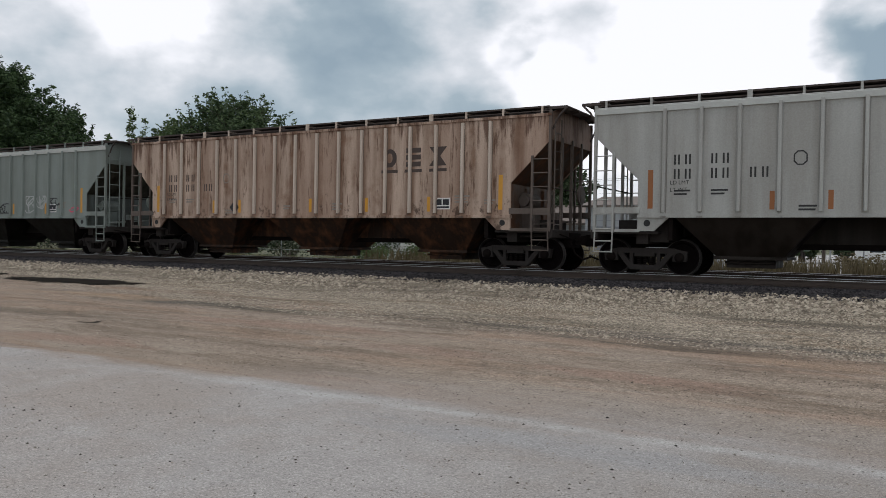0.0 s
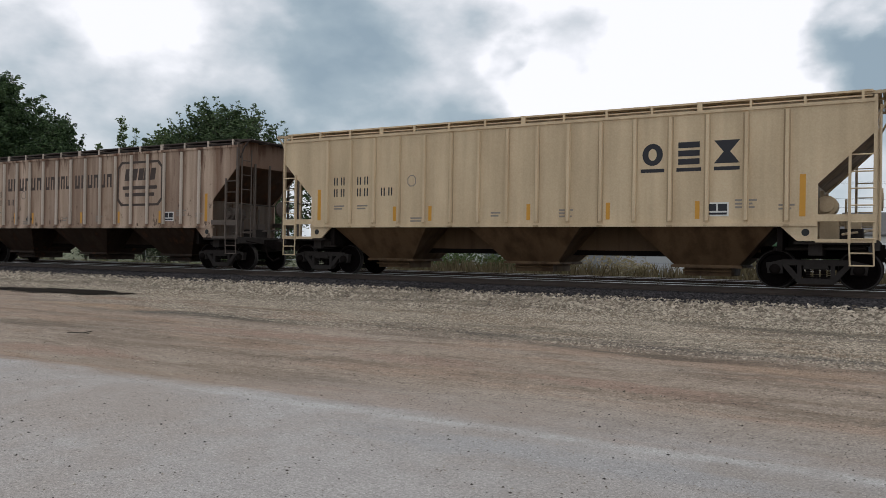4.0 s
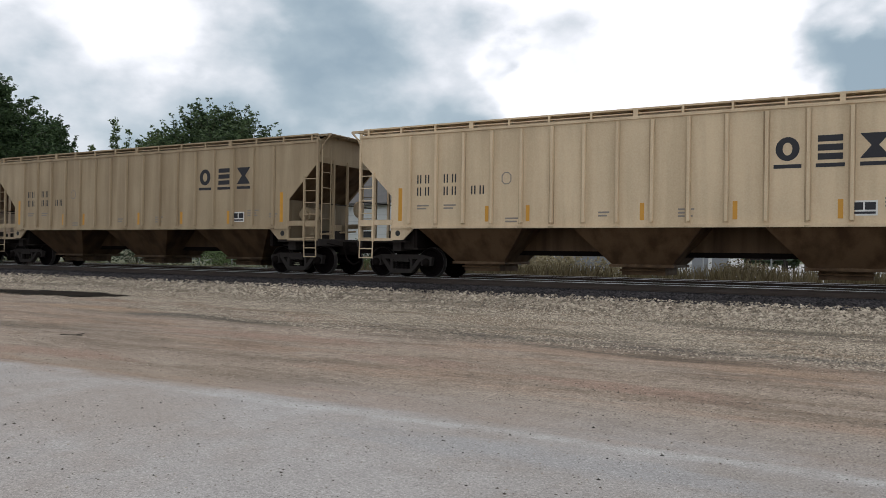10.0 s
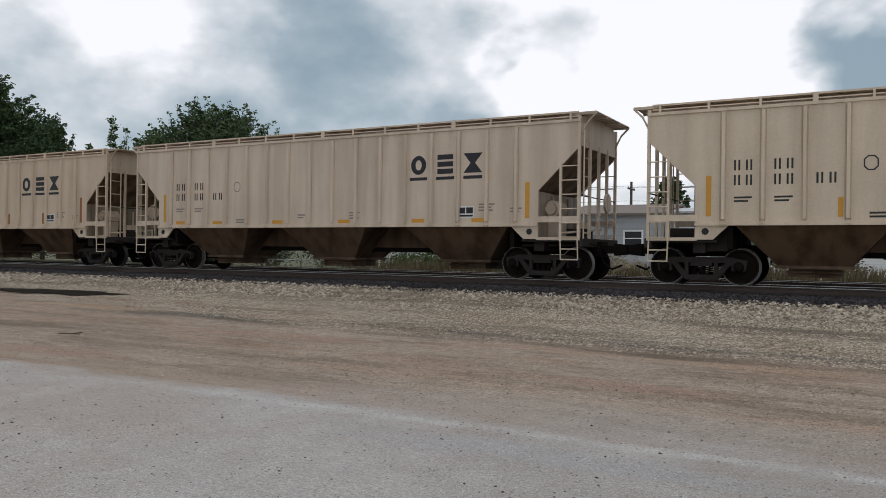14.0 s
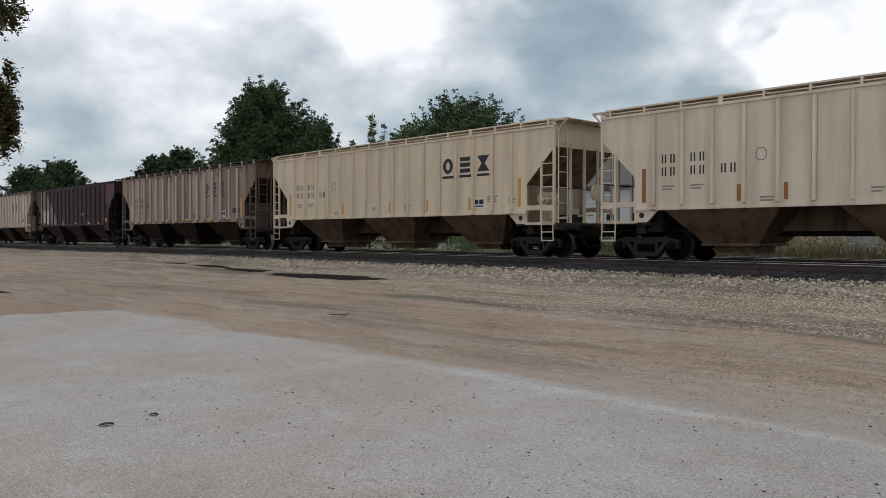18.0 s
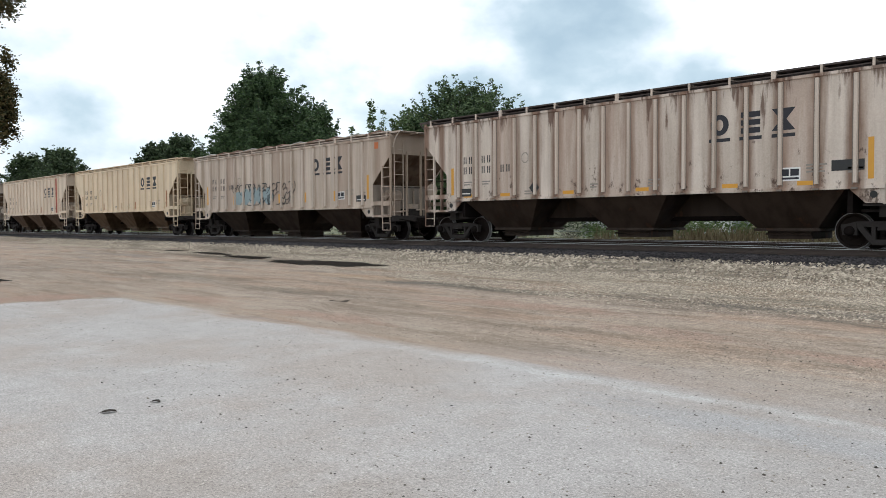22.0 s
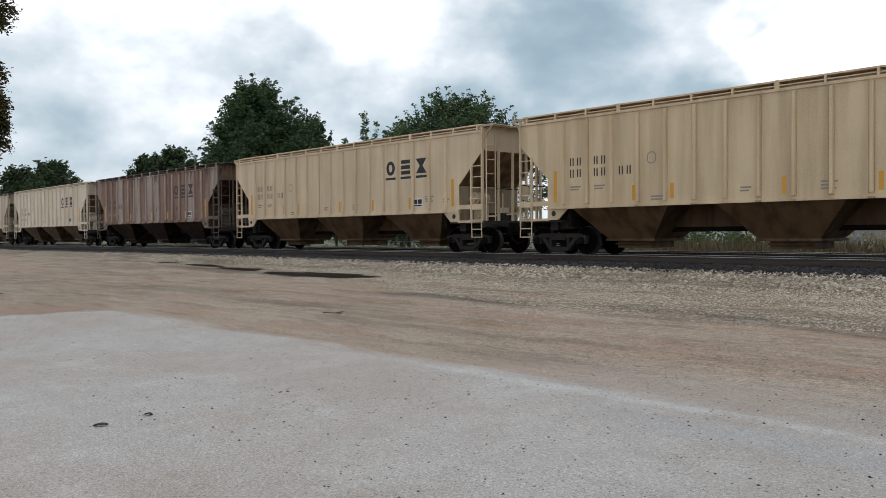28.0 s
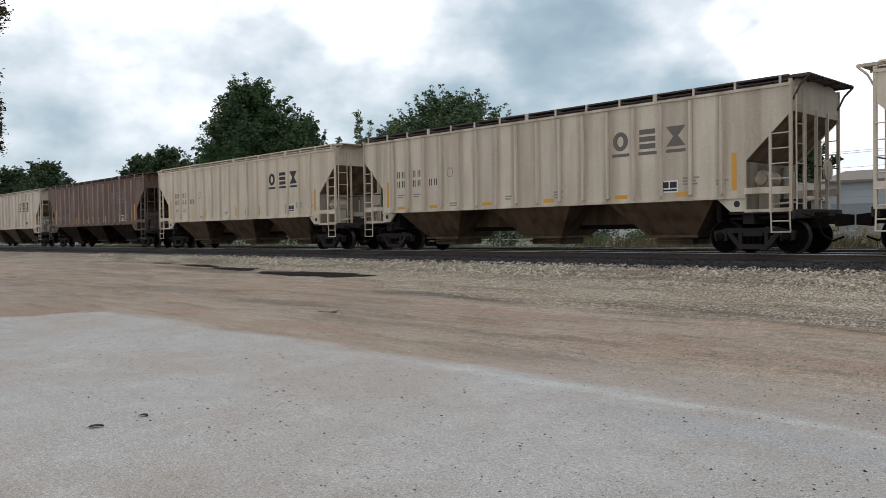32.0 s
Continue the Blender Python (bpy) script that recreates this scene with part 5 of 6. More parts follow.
# how strongly dirt stains the sheets beside the ribs, and cars with odd panels: colour, strength
RIB_DIRT = {1: 0.75, 3: 0.45, 5: 0.9, 18: 0.85, 20: 0.9, 21: 0.7, 27: 0.85, 31: 0.8, 29: 0.45, 0: 0.2, 2: 0.2, 6: 0.2, 19: 0.0}
PANELS = {1: (0.30, 0.19, 0.135, 0.55), 5: (0.25, 0.165, 0.118, 0.75), 18: (0.15, 0.092, 0.072, 0.80), 27: (0.46, 0.40, 0.36, 0.62), 20: (0.36, 0.25, 0.19, 0.62), 21: (0.36, 0.26, 0.20, 0.55), 29: (0.42, 0.35, 0.28, 0.4), 3: (0.42, 0.30, 0.24, 0.45)}
DARK_HOPPERS = {0, 1, 2, 3, 5, 7, 18, 20, 21, 27, 31}
DARK_BOARDS = {0, 1, 2, 3, 5, 18, 19, 20, 27, 29, 31}
DARK_ENDS = {1, 5, 18, 19, 27, 31}
LABELS = {
    0: "pale grey ribbed covered hopper car on the near track", 1: "heavily rusted tan ribbed covered hopper car",
    2: "grey-green ribbed covered hopper car with spray-painted tags", 3: "stained pinkish hopper car with a teal spray-painted piece",
    5: "brown streaked hopper car with a long faded inscription", 7: "rust-brown smooth rounded covered hopper car",
    11: "cream ribbed hopper car with four rusty red stripes", 15: "beige smooth rounded covered hopper car",
    18: "dirty brown ribbed hopper car with pale ribs", 19: "dark maroon ribbed hopper car with a pale slanted end",
    20: "stained cream ribbed hopper car with rust spots", 21: "patchy cream hopper car with blue-grey spray paint",
    23: "tan ribbed hopper car with one rusty red stripe", 27: "rust-brown hopper car with bleached pale streaks",
    29: "faded cream ribbed hopper car with a worn emblem", 31: "dirty rust-brown ribbed hopper car in the train"}


def make_train():
    for k in range(33):
        col, rust, dirt, bleach = COATS[k]
        if k in (4, 9, 22, 25, 26, 11, 12, 13, 14, 15):
            col = (col[0] * 1.0, col[1] * 0.97, col[2] * 0.925)
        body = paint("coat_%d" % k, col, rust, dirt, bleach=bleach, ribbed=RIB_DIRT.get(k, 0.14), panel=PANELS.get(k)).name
        # car colour below the body, darkened for its shade as well as grime
        shade_dim = (0.070, 0.054, 0.046) if k in DARK_HOPPERS else (0.20, 0.155, 0.125)
        under = paint("under_%d" % k, tuple(c * q for c, q in zip(col, shade_dim)), min(1.0, rust + 0.10), 0.8).name
        # slope-sheet copy of the body colour with shade painted in, plus rust
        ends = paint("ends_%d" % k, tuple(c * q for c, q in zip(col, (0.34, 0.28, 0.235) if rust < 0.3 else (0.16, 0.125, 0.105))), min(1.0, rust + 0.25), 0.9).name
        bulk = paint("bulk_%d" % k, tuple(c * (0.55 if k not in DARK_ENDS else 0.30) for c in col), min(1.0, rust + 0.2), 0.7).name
        if k in DARK_BOARDS:
            board = "board_dark"
        else:
            board = paint("board_%d" % k, tuple(c * 0.8 for c in col), rust + 0.1, 0.5).name
        if k == 7:
            car = round_car(k, body, body, "under_steel", "board_dark", "under_steel")
        elif k == 15:
            car = round_car(k, body, under, body, body, body)
        elif k == 19:
            car = ribbed_car(k, body, body, "board_dark", "under_steel", grime="under_steel", ends=ends, bulk=bulk)
        else:
            car = ribbed_car(k, body, under, board, "rail_tint" if k in DARK_ENDS else body,
                             ribs=paint("rib_%d" % k, RIB_COATS.get(k, (0.58, 0.49, 0.41)), 0.10, 0.28).name if rust > 0.15 else None,
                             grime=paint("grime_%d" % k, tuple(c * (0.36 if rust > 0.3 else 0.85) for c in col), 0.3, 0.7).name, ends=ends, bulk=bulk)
        tagged(car, LABELS.get(k, "cream ribbed covered hopper car of a rolling freight train" if col[2] > 0.375 else "tan ribbed covered hopper car of a rolling freight train"), "hopper car", "train of hopper cars")
        dress(car, k)


def dress(car, k):
    """Lettering, plates and stains of each car, as far as they show."""
    dull = "logo_brown" if k in (1, 3, 5, 18, 27, 31) else "logo_navy"
    small = "stencil_dark" if k in (0, 6, 12) else "stencil_grey"
    if k == 7:
        mark(car, "number_panel", [((-6.50, 1.72), (-4.70, 1.72), (-4.62, 3.52), (-6.42, 3.52))], "panel_dirty", "white painted panel with number marks", y=-1.6)
        number_bars_round(car, -6.3, 2.55)
        reflectors_round(car, "reflector_yellow", [-6.4, -4.2, -2.0, 0.2, 2.4, 4.6, 6.6])
        for z, x0, n in ((2.86, 3.55, 7), (2.50, 3.7, 6)):
            for i in range(n):
                a = x0 + i * 0.235
                mark(car, "emblem_mark", glyph(a, z, 0.16, 0.28), "logo_brown", "worn dark letter of an emblem as bars", y=-1.6)
        mark(car, "pale_streak", [((6.0, 1.6), (6.04, 1.6), (6.22, 2.6), (6.44, 3.5), (6.28, 3.5), (6.12, 2.5))], "streak_pale", "pale streak of spilled load down the side", y=-1.6, lift=0.012)
        mark(car, "dark_smudge", [((5.0, 1.62), (5.9, 1.62), (5.82, 1.85), (5.5, 1.98), (5.15, 1.88))], "logo_navy", "dark smudge low on the side", y=-1.58, lift=0.012)
        mark(car, "data_plate", [(2.75, 3.2, 1.72, 2.05)], "sign_white", y=-1.58, lift=0.012)
        for x in (2.79, 2.99):
            mark(car, "plate_field", [(x, x + 0.17, 1.76, 2.01)], "logo_navy", y=-1.58, lift=0.018)
        mark(car, "hazard_plate", [((-3.1, 1.65), (-2.9, 1.86), (-3.1, 2.07), (-3.3, 1.86))], "logo_navy", y=-1.58, lift=0.012)
        mark(car, "hazard_plate", [((1.75, 1.65), (1.95, 1.84), (1.75, 2.03), (1.55, 1.84))], "logo_navy", y=-1.58, lift=0.012)
        scribble(car, "spray_pale", -6.7, -4.0, 1.6, 1.95, 12, 0.03, 71, "pale sprayed tag")
        return
    if k == 15:
        number_bars_round(car, -6.2, 2.55)
        logo(car, "logo_navy", 3.45, 0.62, 3.12, 0.52, 0.56)
        reflectors_round(car, "reflector_yellow", [])
        reflectors(car, "reflector_yellow", [-5.2, -2.6, 0.6, 3.6], 1.75, 2.2)
        reflectors(car, "reflector_yellow", [-6.8, 6.6], 1.75, 2.75, 0.14)
        mark(car, "data_plate", [(4.05, 4.5, 1.72, 2.0)], "stencil_dark")
        data_bars(car, small, [(5.5, 2.0, 0.7, 3), (-5.8, 2.0, 0.5, 2), (0.2, 1.75, 0.3, 1)])
        return
    # reflective strips
    if k in (0, 14, 16, 22, 23, 11):
        tint = "reflector_brown"
    else:
        tint = "reflector_yellow"
    if k in (3, 18, 20, 29, 19, 13):
        reflectors(car, tint, [-6.3, -4.5, -1.8, 0.9, 3.6, 5.6], 1.60, flat=True)
    else:
        reflectors(car, tint, [-4.2, -2.95, 0.2, 2.45, 4.72])
    reflectors(car, tint, [-7.09, 7.09] if k not in (19,) else [], 1.70, 2.68, 0.13)
    # number marks
    if k == 2:
        mark(car, "number_panel", [(-6.65, -5.95, 2.78, 3.06), (-5.75, -5.05, 2.78, 3.06)], "sign_white")
    if k == 19:
        mark(car, "pale_end", [((-7.3, 1.62), (-2.9, 1.62), (-6.0, 4.25), (-7.3, 4.25))], "pale_worn", "faded pale grey slanted end field")
        mark(car, "number_panel", [(-6.65, -5.95, 1.75, 2.75), (-5.75, -5.05, 1.66, 2.75)], "panel_worn", lift=0.008)
        number_bars(car, "sign_green", (-6.3, -5.4), (2.58, 2.22))
        data_bars(car, "spray_pale", [(2.3, 2.35, 0.7, 3), (-2.2, 1.9, 0.4, 3)])
        mark(car, "orange_plate", [(6.6, 7.1, 1.72, 1.95)], "reflector_yellow")
        mark(car, "red_corner", [((6.9, 3.0), (7.3, 2.75), (8.5, 3.7), (8.5, 4.28), (6.5, 4.28))], "maroon_fresh", "cleaner dark red paint at one upper corner", lift=0.006)
        return
    number_bars(car, "stencil_dark" if k not in (1, 5, 18, 27, 30, 31) else "logo_brown")
    data_bars(car, small, [(-6.3, 2.12, 0.4, 2), (-5.4, 2.12, 0.4, 2), (1.3, 1.9, 0.4, 3), (-0.8, 1.85, 0.3, 2), (5.85, 2.08, 0.5, 3), (6.75, 1.95, 0.35, 2), (-3.4, 1.72, 0.45, 2)])
    ring_mark(car, "test_stencil", -3.6, 2.86, 0.30, 0.34, 0.03, small)
    mark(car, "data_plate", [(4.92, 5.46, 1.72, 2.06)], "sign_white", "small white data plate with dark fields")
    for x in (4.96, 5.21):
        mark(car, "plate_field", [(x, x + 0.21, 1.85, 2.02)], "logo_navy", lift=0.008)
    mark(car, "plate_field", [(4.96, 5.42, 1.76, 1.81)], "logo_navy", lift=0.008)
    if k in (0, 6, 8, 1):
        writing(car, "LD LMT", -6.6, 2.30, 0.14)
        writing(car, "LT WT", -6.6, 2.12, 0.14)
        if k == 6:
            writing(car, "202500", -5.75, 2.30, 0.14)
            writing(car, "60500", -5.70, 2.12, 0.14)
    if k not in (0, 2, 5):
        logo(car, "logo_faded" if k in (29, 31) else dull, 3.3 if k in (1, 3, 18, 20, 21) else 3.6, 0.86 if k in (1, 3, 18, 20, 21) else 0.9)
    if k == 5:
        for x, n, step in ((-4.7, 6, 0.40), (-2.1, 5, 0.33), (-0.2, 6, 0.385)):
            for j in range(n):
                c, w = x + j * step, step * 0.72
                bar = (c + w * 0.32, c + w * 0.68, 3.44, 3.56) if j % 2 else (c + w * 0.32, c + w * 0.68, 3.04, 3.16)
                mark(car, "inscription_bar", [(c, c + w * 0.32, 3.04, 3.56), (c + w * 0.68, c + w, 3.04, 3.56), bar], "logo_brown", "faded letter of an inscription as dark bars")
        ring_mark(car, "emblem_frame", 3.6, 3.14, 2.5, 1.68, 0.085, "logo_brown", "faded dark rounded emblem frame", 0.13)
        for c in (2.75, 3.15, 3.5, 3.8, 4.15):
            mark(car, "emblem_bar", [((c, 3.26), (c + 0.27, 3.26), (c + 0.35, 3.70), (c + 0.08, 3.70))], "logo_brown")
        for z in (2.92, 2.66):
            mark(car, "emblem_bar", [(2.65 if z > 2.8 else 2.8, 4.55 if z > 2.8 else 4.4, z, z + 0.13)], "logo_brown")
    if k == 11:
        for x in (-4.95, -4.05, 1.35, 0.45):
            mark(car, "rust_stripe", [(x - 0.13, x + 0.13, 1.60, 4.30)], "rust_stripe", "rusty red stripe running down the side", lift=0.0065)
            mark(car, "rust_stripe", [(x - 0.05, x + 0.05, 1.64, 4.24)], "rust_stripe", lift=0.070)
    if k == 23:
        mark(car, "rust_stripe", [(6.10, 6.42, 1.60, 4.30)], "rust_stripe", "rusty red stripe running down the side", lift=0.0065)
    if k == 6:
        mark(car, "rust_stain", [((-5.75, 3.85), (-5.6, 3.78), (-5.25, 3.72), (-5.0, 3.95), (-4.98, 4.2), (-5.75, 4.2))], "rust_stain", "brown rust stain below the eave", lift=0.0065)
    if k == 3:
        mark(car, "rust_stain", [((1.9, 1.9), (2.15, 1.7), (2.22, 4.25), (1.85, 4.25))], "rust_stain", "dark rust run between two ribs", lift=0.0065)
        blobs(car, "spray_teal", 2.2, 6.4, 1.58, 2.55, 5, 5, "teal bubble shapes of a spray-painted piece")
        scribble(car, "spray_black", 2.0, 6.5, 1.62, 2.6, 26, 0.035, 6, "black outlines sprayed over the teal shapes")
        scribble(car, "spray_black", -5.0, 1.6, 1.62, 2.35, 30, 0.03, 14, "black sprayed tags along the sill")
        scribble(car, "spray_pale", -4.6, 1.6, 1.62, 2.2, 16, 0.05, 15, "pale sprayed tags along the sill")
        scribble(car, "spray_black", 7.5, 8.2, 3.1, 3.9, 9, 0.035, 7, "black sprayed tag")
    if k == 2:
        scribble(car, "spray_black", -3.2, -2.2, 1.75, 2.5, 12, 0.04, 8, "black sprayed tag")
        scribble(car, "spray_pale", -1.6, 0.8, 1.75, 2.6, 22, 0.04, 9, "pale sprayed outlines")
        scribble(car, "spray_black", 1.0, 2.0, 1.7, 2.1, 8, 0.04, 10, "black sprayed tag")
        scribble(car, "spray_pale", 3.4, 4.6, 1.7, 2.4, 14, 0.04, 13, "pale sprayed outlines")
        scribble(car, "spray_black", 5.2, 5.7, 1.95, 2.3, 5, 0.035, 11, "black sprayed tag")
        scribble(car, "spray_pink", 6.5, 6.8, 1.7, 1.9, 2, 0.05, 12, "pink sprayed mark")
    if k == 21:
        blobs(car, "spray_teal", -4.1, -0.4, 1.62, 2.55, 5, 21, "blue-grey bubble shapes of a spray-painted piece")
        scribble(car, "spray_black", -4.3, 1.4, 1.62, 2.65, 46, 0.04, 22, "black sprayed outlines and tags")
        mark(car, "orange_plate", [(7.55, 7.8, 3.72, 3.98)], "placard_orange")
        mark(car, "sign_plate", [(6.3, 6.95, 1.60, 1.86)], "stencil_dark", "black notice plate")
        mark(car, "plate_field", [(6.36, 6.89, 1.66, 1.70)], "sign_white", lift=0.008)
    if k == 21:
        for i in range(11):
            x = -7.6 + i * 1.45
            plate = Mesh().slab([(x, BOARD - 0.15), (x + 0.9, BOARD - 0.07), (x + 0.9, BOARD - 0.04), (x, BOARD - 0.12)], -SIDE + 0.02, -SIDE + 0.62)
            solid("hatch_lid", plate, "hatch_rust" if i % 3 else "panel_worn", car, "rusty lifted hatch lid on the roof")
    if k in (1, 5, 20, 27, 3):
        mark(car, "hazard_plate", [((-3.2, 1.62), (-2.98, 1.85), (-3.2, 2.08), (-3.42, 1.85))], "stencil_dark", "dark diamond plate", lift=0.007)
    if k in (20, 3):
        mark(car, "sign_plate", [(-6.62, -6.12, 1.64, 1.92)], "stencil_dark", "black notice plate", lift=0.007)
        mark(car, "plate_field", [(-6.57, -6.17, 1.72, 1.76)], "sign_white", lift=0.011)
    if k in (18, 20, 3):
        mark(car, "sign_plate", [(6.2, 6.95, 1.92, 2.18)], "stencil_dark", "black notice plate")
    if k == 6:
        mark(car, "sign_plate", [(-6.95, -6.55, 1.66, 1.86)], "stencil_dark", "dark notice plate")
        mark(car, "sign_plate", [(6.4, 7.0, 1.66, 1.9)], "stencil_dark", "dark notice plate")
    if k == 14:
        scribble(car, "spray_black", -2.2, 0.4, 0.98, 1.18, 6, 0.035, 31, "black sprayed tag")


def number_bars_round(car, x, z, rows=((4, 0.31, 0.23, 0.34), (6, 0.22, 0.16, 0.26))):
    """Two rows of lettering as plain bars: four wide marks over six narrow ones."""
    for row, (n, pitch, w, h) in enumerate(rows):
        for i in range(n):
            mark(car, "number_mark", glyph(x + i * pitch, z - row * 0.42, w, h), "stencil_dark", "dark number mark as two plain bars", y=-1.60, lift=0.008)


def reflectors_round(car, material, xs):
    for x in xs:
        mark(car, "reflector", [(x - 0.2, x + 0.2, 1.22, 1.32)], material, y=-1.565)


plain("panel_worn", (0.50, 0.49, 0.46), 0.7, 0.0, 0.35, 2.0)
plain("chord_grey", (0.48, 0.49, 0.46), 0.6, 0.0, 0.25, 3.0)
plain("hatch_rust", (0.30, 0.19, 0.145), 0.8, 0.0, 0.4, 3.0)
plain("streak_pale", (0.25, 0.165, 0.135), 0.8, 0.0, 0.6, 3.0)
plain("placard_orange", (0.50, 0.14, 0.04), 0.6, 0.0, 0.3)
plain("maroon_fresh", (0.078, 0.022, 0.028), 0.6, 0.0, 0.4, 1.5)
plain("board_dark", (0.06, 0.045, 0.038), 0.8, 0.0, 0.5)
plain("rail_tint", (0.11, 0.085, 0.07), 0.75, 0.0, 0.5)
make_train()
two_tone_wheels()


# ---- trees and weeds ----
def leaves(pts, size, seed, flat=0.5):
    """Folded leaf blades at the points; two triangles pairs each."""
    rng = np.random.default_rng(seed)
    n = len(pts)
    pts = np.asarray(pts)
    d = rng.normal(size=(n, 3))
    d[:, 2] *= flat
    d /= np.linalg.norm(d, axis=1)[:, None]
    e = np.cross(d, rng.normal(size=(n, 3)))
    e /= np.linalg.norm(e, axis=1)[:, None]
    s = rng.uniform(0.6, 1.35, (n, 1)) * size
    nrm = np.cross(d, e)
    a, b = pts - d * s, pts + d * s
    l, r = pts + e * s * 0.5 + nrm * s * 0.25, pts - e * s * 0.5 + nrm * s * 0.25
    v = np.stack([a, r, b, l], 1).reshape(-1, 3)
    f = (np.array([[0, 1, 2], [0, 2, 3]])[None] + 4 * np.arange(n)[:, None, None]).reshape(-1, 3)
    return v, f


def make_tree(name, x, y, height, radius, base, leaf, count, seed, size, label, crown=(0.30, 1.0), lean=0.0, gaps=0.5, fill=0.5, taper=0.0, boughs=()):
    """Trunk, limbs that fork, and leaf clumps at their ends."""
    rng = random.Random(seed)
    tree = tagged(new(name), label, "tree")
    tree.location = (x, y, ground_z(x, y))
    m = Mesh()
    top = height * 0.86
    m.tube((0, 0, -0.2), (lean * 0.4, 0, top * 0.35), base, 9, base * 0.75)
    m.tube((lean * 0.4, 0, top * 0.35), (lean, 0.0, top), base * 0.75, 8, base * 0.12)
    clumps = []
    z0, z1 = crown[0] * height, crown[1] * height
    n = max(16, min(130, count // 110))
    for i in range(n):
        u = (i + rng.random()) / n
        z = z0 + (z1 - z0) * u
        # an egg-shaped crown, uneven round its outline
        rr = radius * math.sin(math.pi * (0.12 + 0.85 * u) ** 0.8) ** 0.7 * rng.uniform(0.45, 1.08) * (1 + taper * (0.45 - u))
        a = i * 2.39996 + rng.uniform(-0.4, 0.4)
        end = Vector((lean * u + rr * math.cos(a), rr * math.sin(a), z))
        start = Vector((lean * u * 0.6, 0, min(top * 0.95, max(height * 0.16, z - rr * rng.uniform(0.5, 0.9)))))
        mid = start.lerp(end, 0.55) + Vector((rng.uniform(-0.3, 0.3), rng.uniform(-0.3, 0.3), rng.uniform(0.0, 0.4)))
        w = base * 0.30 * (1.1 - u)
        m.tube(start, mid, w + 0.02, 5, w * 0.6 + 0.015)
        m.tube(mid, end, w * 0.6 + 0.015, 5, 0.012)
        clumps.append((end, radius * rng.uniform(0.15, 0.27)))
        clumps.append((mid + Vector((rng.uniform(-0.5, 0.5), rng.uniform(-0.5, 0.5), rng.uniform(0.1, 0.6))) * radius * 0.2, radius * rng.uniform(0.14, 0.24)))
        # shoots that stand out of the crown, each with leaves along its length
        away = Vector((math.cos(a), math.sin(a), 0.35 + 0.9 * u)).normalized()
        for q in range(4):
            tip = end + (away + Vector((rng.gauss(0, 0.55), rng.gauss(0, 0.55), rng.gauss(0.1, 0.45)))).normalized() * radius * rng.uniform(0.16, 0.36)
            m.tube(end, tip, 0.016, 4, 0.005)
            for f in (0.45, 0.75, 1.0):
                clumps.append((end.lerp(tip, f), radius * (0.085 - 0.045 * f)))
    cl = np.array([(*c, r) for c, r in clumps])
    nr = np.random.default_rng(seed)
    share = nr.uniform(1 - gaps, 1 + gaps, len(cl)) * cl[:, 3] ** 1.7
    pick = nr.choice(len(cl), count, p=share / share.sum())
    d = nr.normal(size=(count, 3))
    d /= np.linalg.norm(d, axis=1)[:, None]
    d *= nr.random((count, 1)) ** 0.45 * np.array([1, 1, 0.8])
    pts = cl[pick, :3] + d * cl[pick, 3:4] * 1.08
    inner = int(count * fill)
    u = nr.random(inner)
    rr = radius * 0.74 * np.sin(np.pi * (0.12 + 0.85 * u) ** 0.8) ** 0.7 * nr.random(inner) ** 0.5 * (1 + taper * (0.45 - u))
    a = nr.uniform(0, 6.283, inner)
    pts = np.concatenate([pts, np.stack([lean * u + rr * np.cos(a), rr * np.sin(a), z0 + (z1 - z0) * u * 0.95], 1)])
    for ex, ey, ez, wide, tall, n in boughs:
        end = Vector((ex - x, ey - y, ez))
        m.tube((0, 0, ez * 0.6), end * 0.6 + Vector((0, 0, ez * 0.35)), 0.09, 6, 0.05)
        m.tube(end * 0.6 + Vector((0, 0, ez * 0.35)), end, 0.05, 5, 0.012)
        # sprays that hang from the bough, each a narrow tuft
        tufts = nr.normal(size=(70, 3)) * np.array([wide, wide, tall]) * 0.48
        tip = np.repeat(tufts, n // 70, axis=0)
        v = nr.normal(size=tip.shape) * np.array([0.09, 0.09, 0.16])
        pts = np.concatenate([pts, np.array(end) + tip + v])
    t = solid("trunk", m, "bark", tree)
    v, f = leaves(pts, size, seed)
    me = bpy.data.meshes.new("crown")
    me.from_pydata(v.tolist(), [], f.tolist())
    me.materials.append(MATS[leaf])
    part("crown", me, tree)
    return tree


def spot(az, y):
    """A place at depth y in the direction az degrees left of the tracks' normal."""
    return -y * math.tan(radians(az)), y


make_tree("maple_tree", *spot(59.6, 38), 14.2, 5.9, 0.32, "leaf_maple", 80000, 11, 0.14, "large dense dark green maple behind the tracks", (0.12, 1.0), taper=0.55)
make_tree("maple_tree", *spot(56.2, 43), 12.0, 3.6, 0.22, "leaf_maple", 28000, 12, 0.13, "dark green tree beside a larger maple", (0.15, 1.0))
make_tree("broadleaf_tree", *spot(45.2, 40), 10.1, 5.3, 0.24, "leaf_mid", 52000, 113, 0.12, "spreading green tree with a rounded crown", (0.12, 1.0))
make_tree("broadleaf_tree", *spot(49.0, 42), 9.6, 3.6, 0.16, "leaf_light", 13000, 14, 0.14, "light green airy tree behind the tracks", (0.15, 1.0), gaps=0.8)
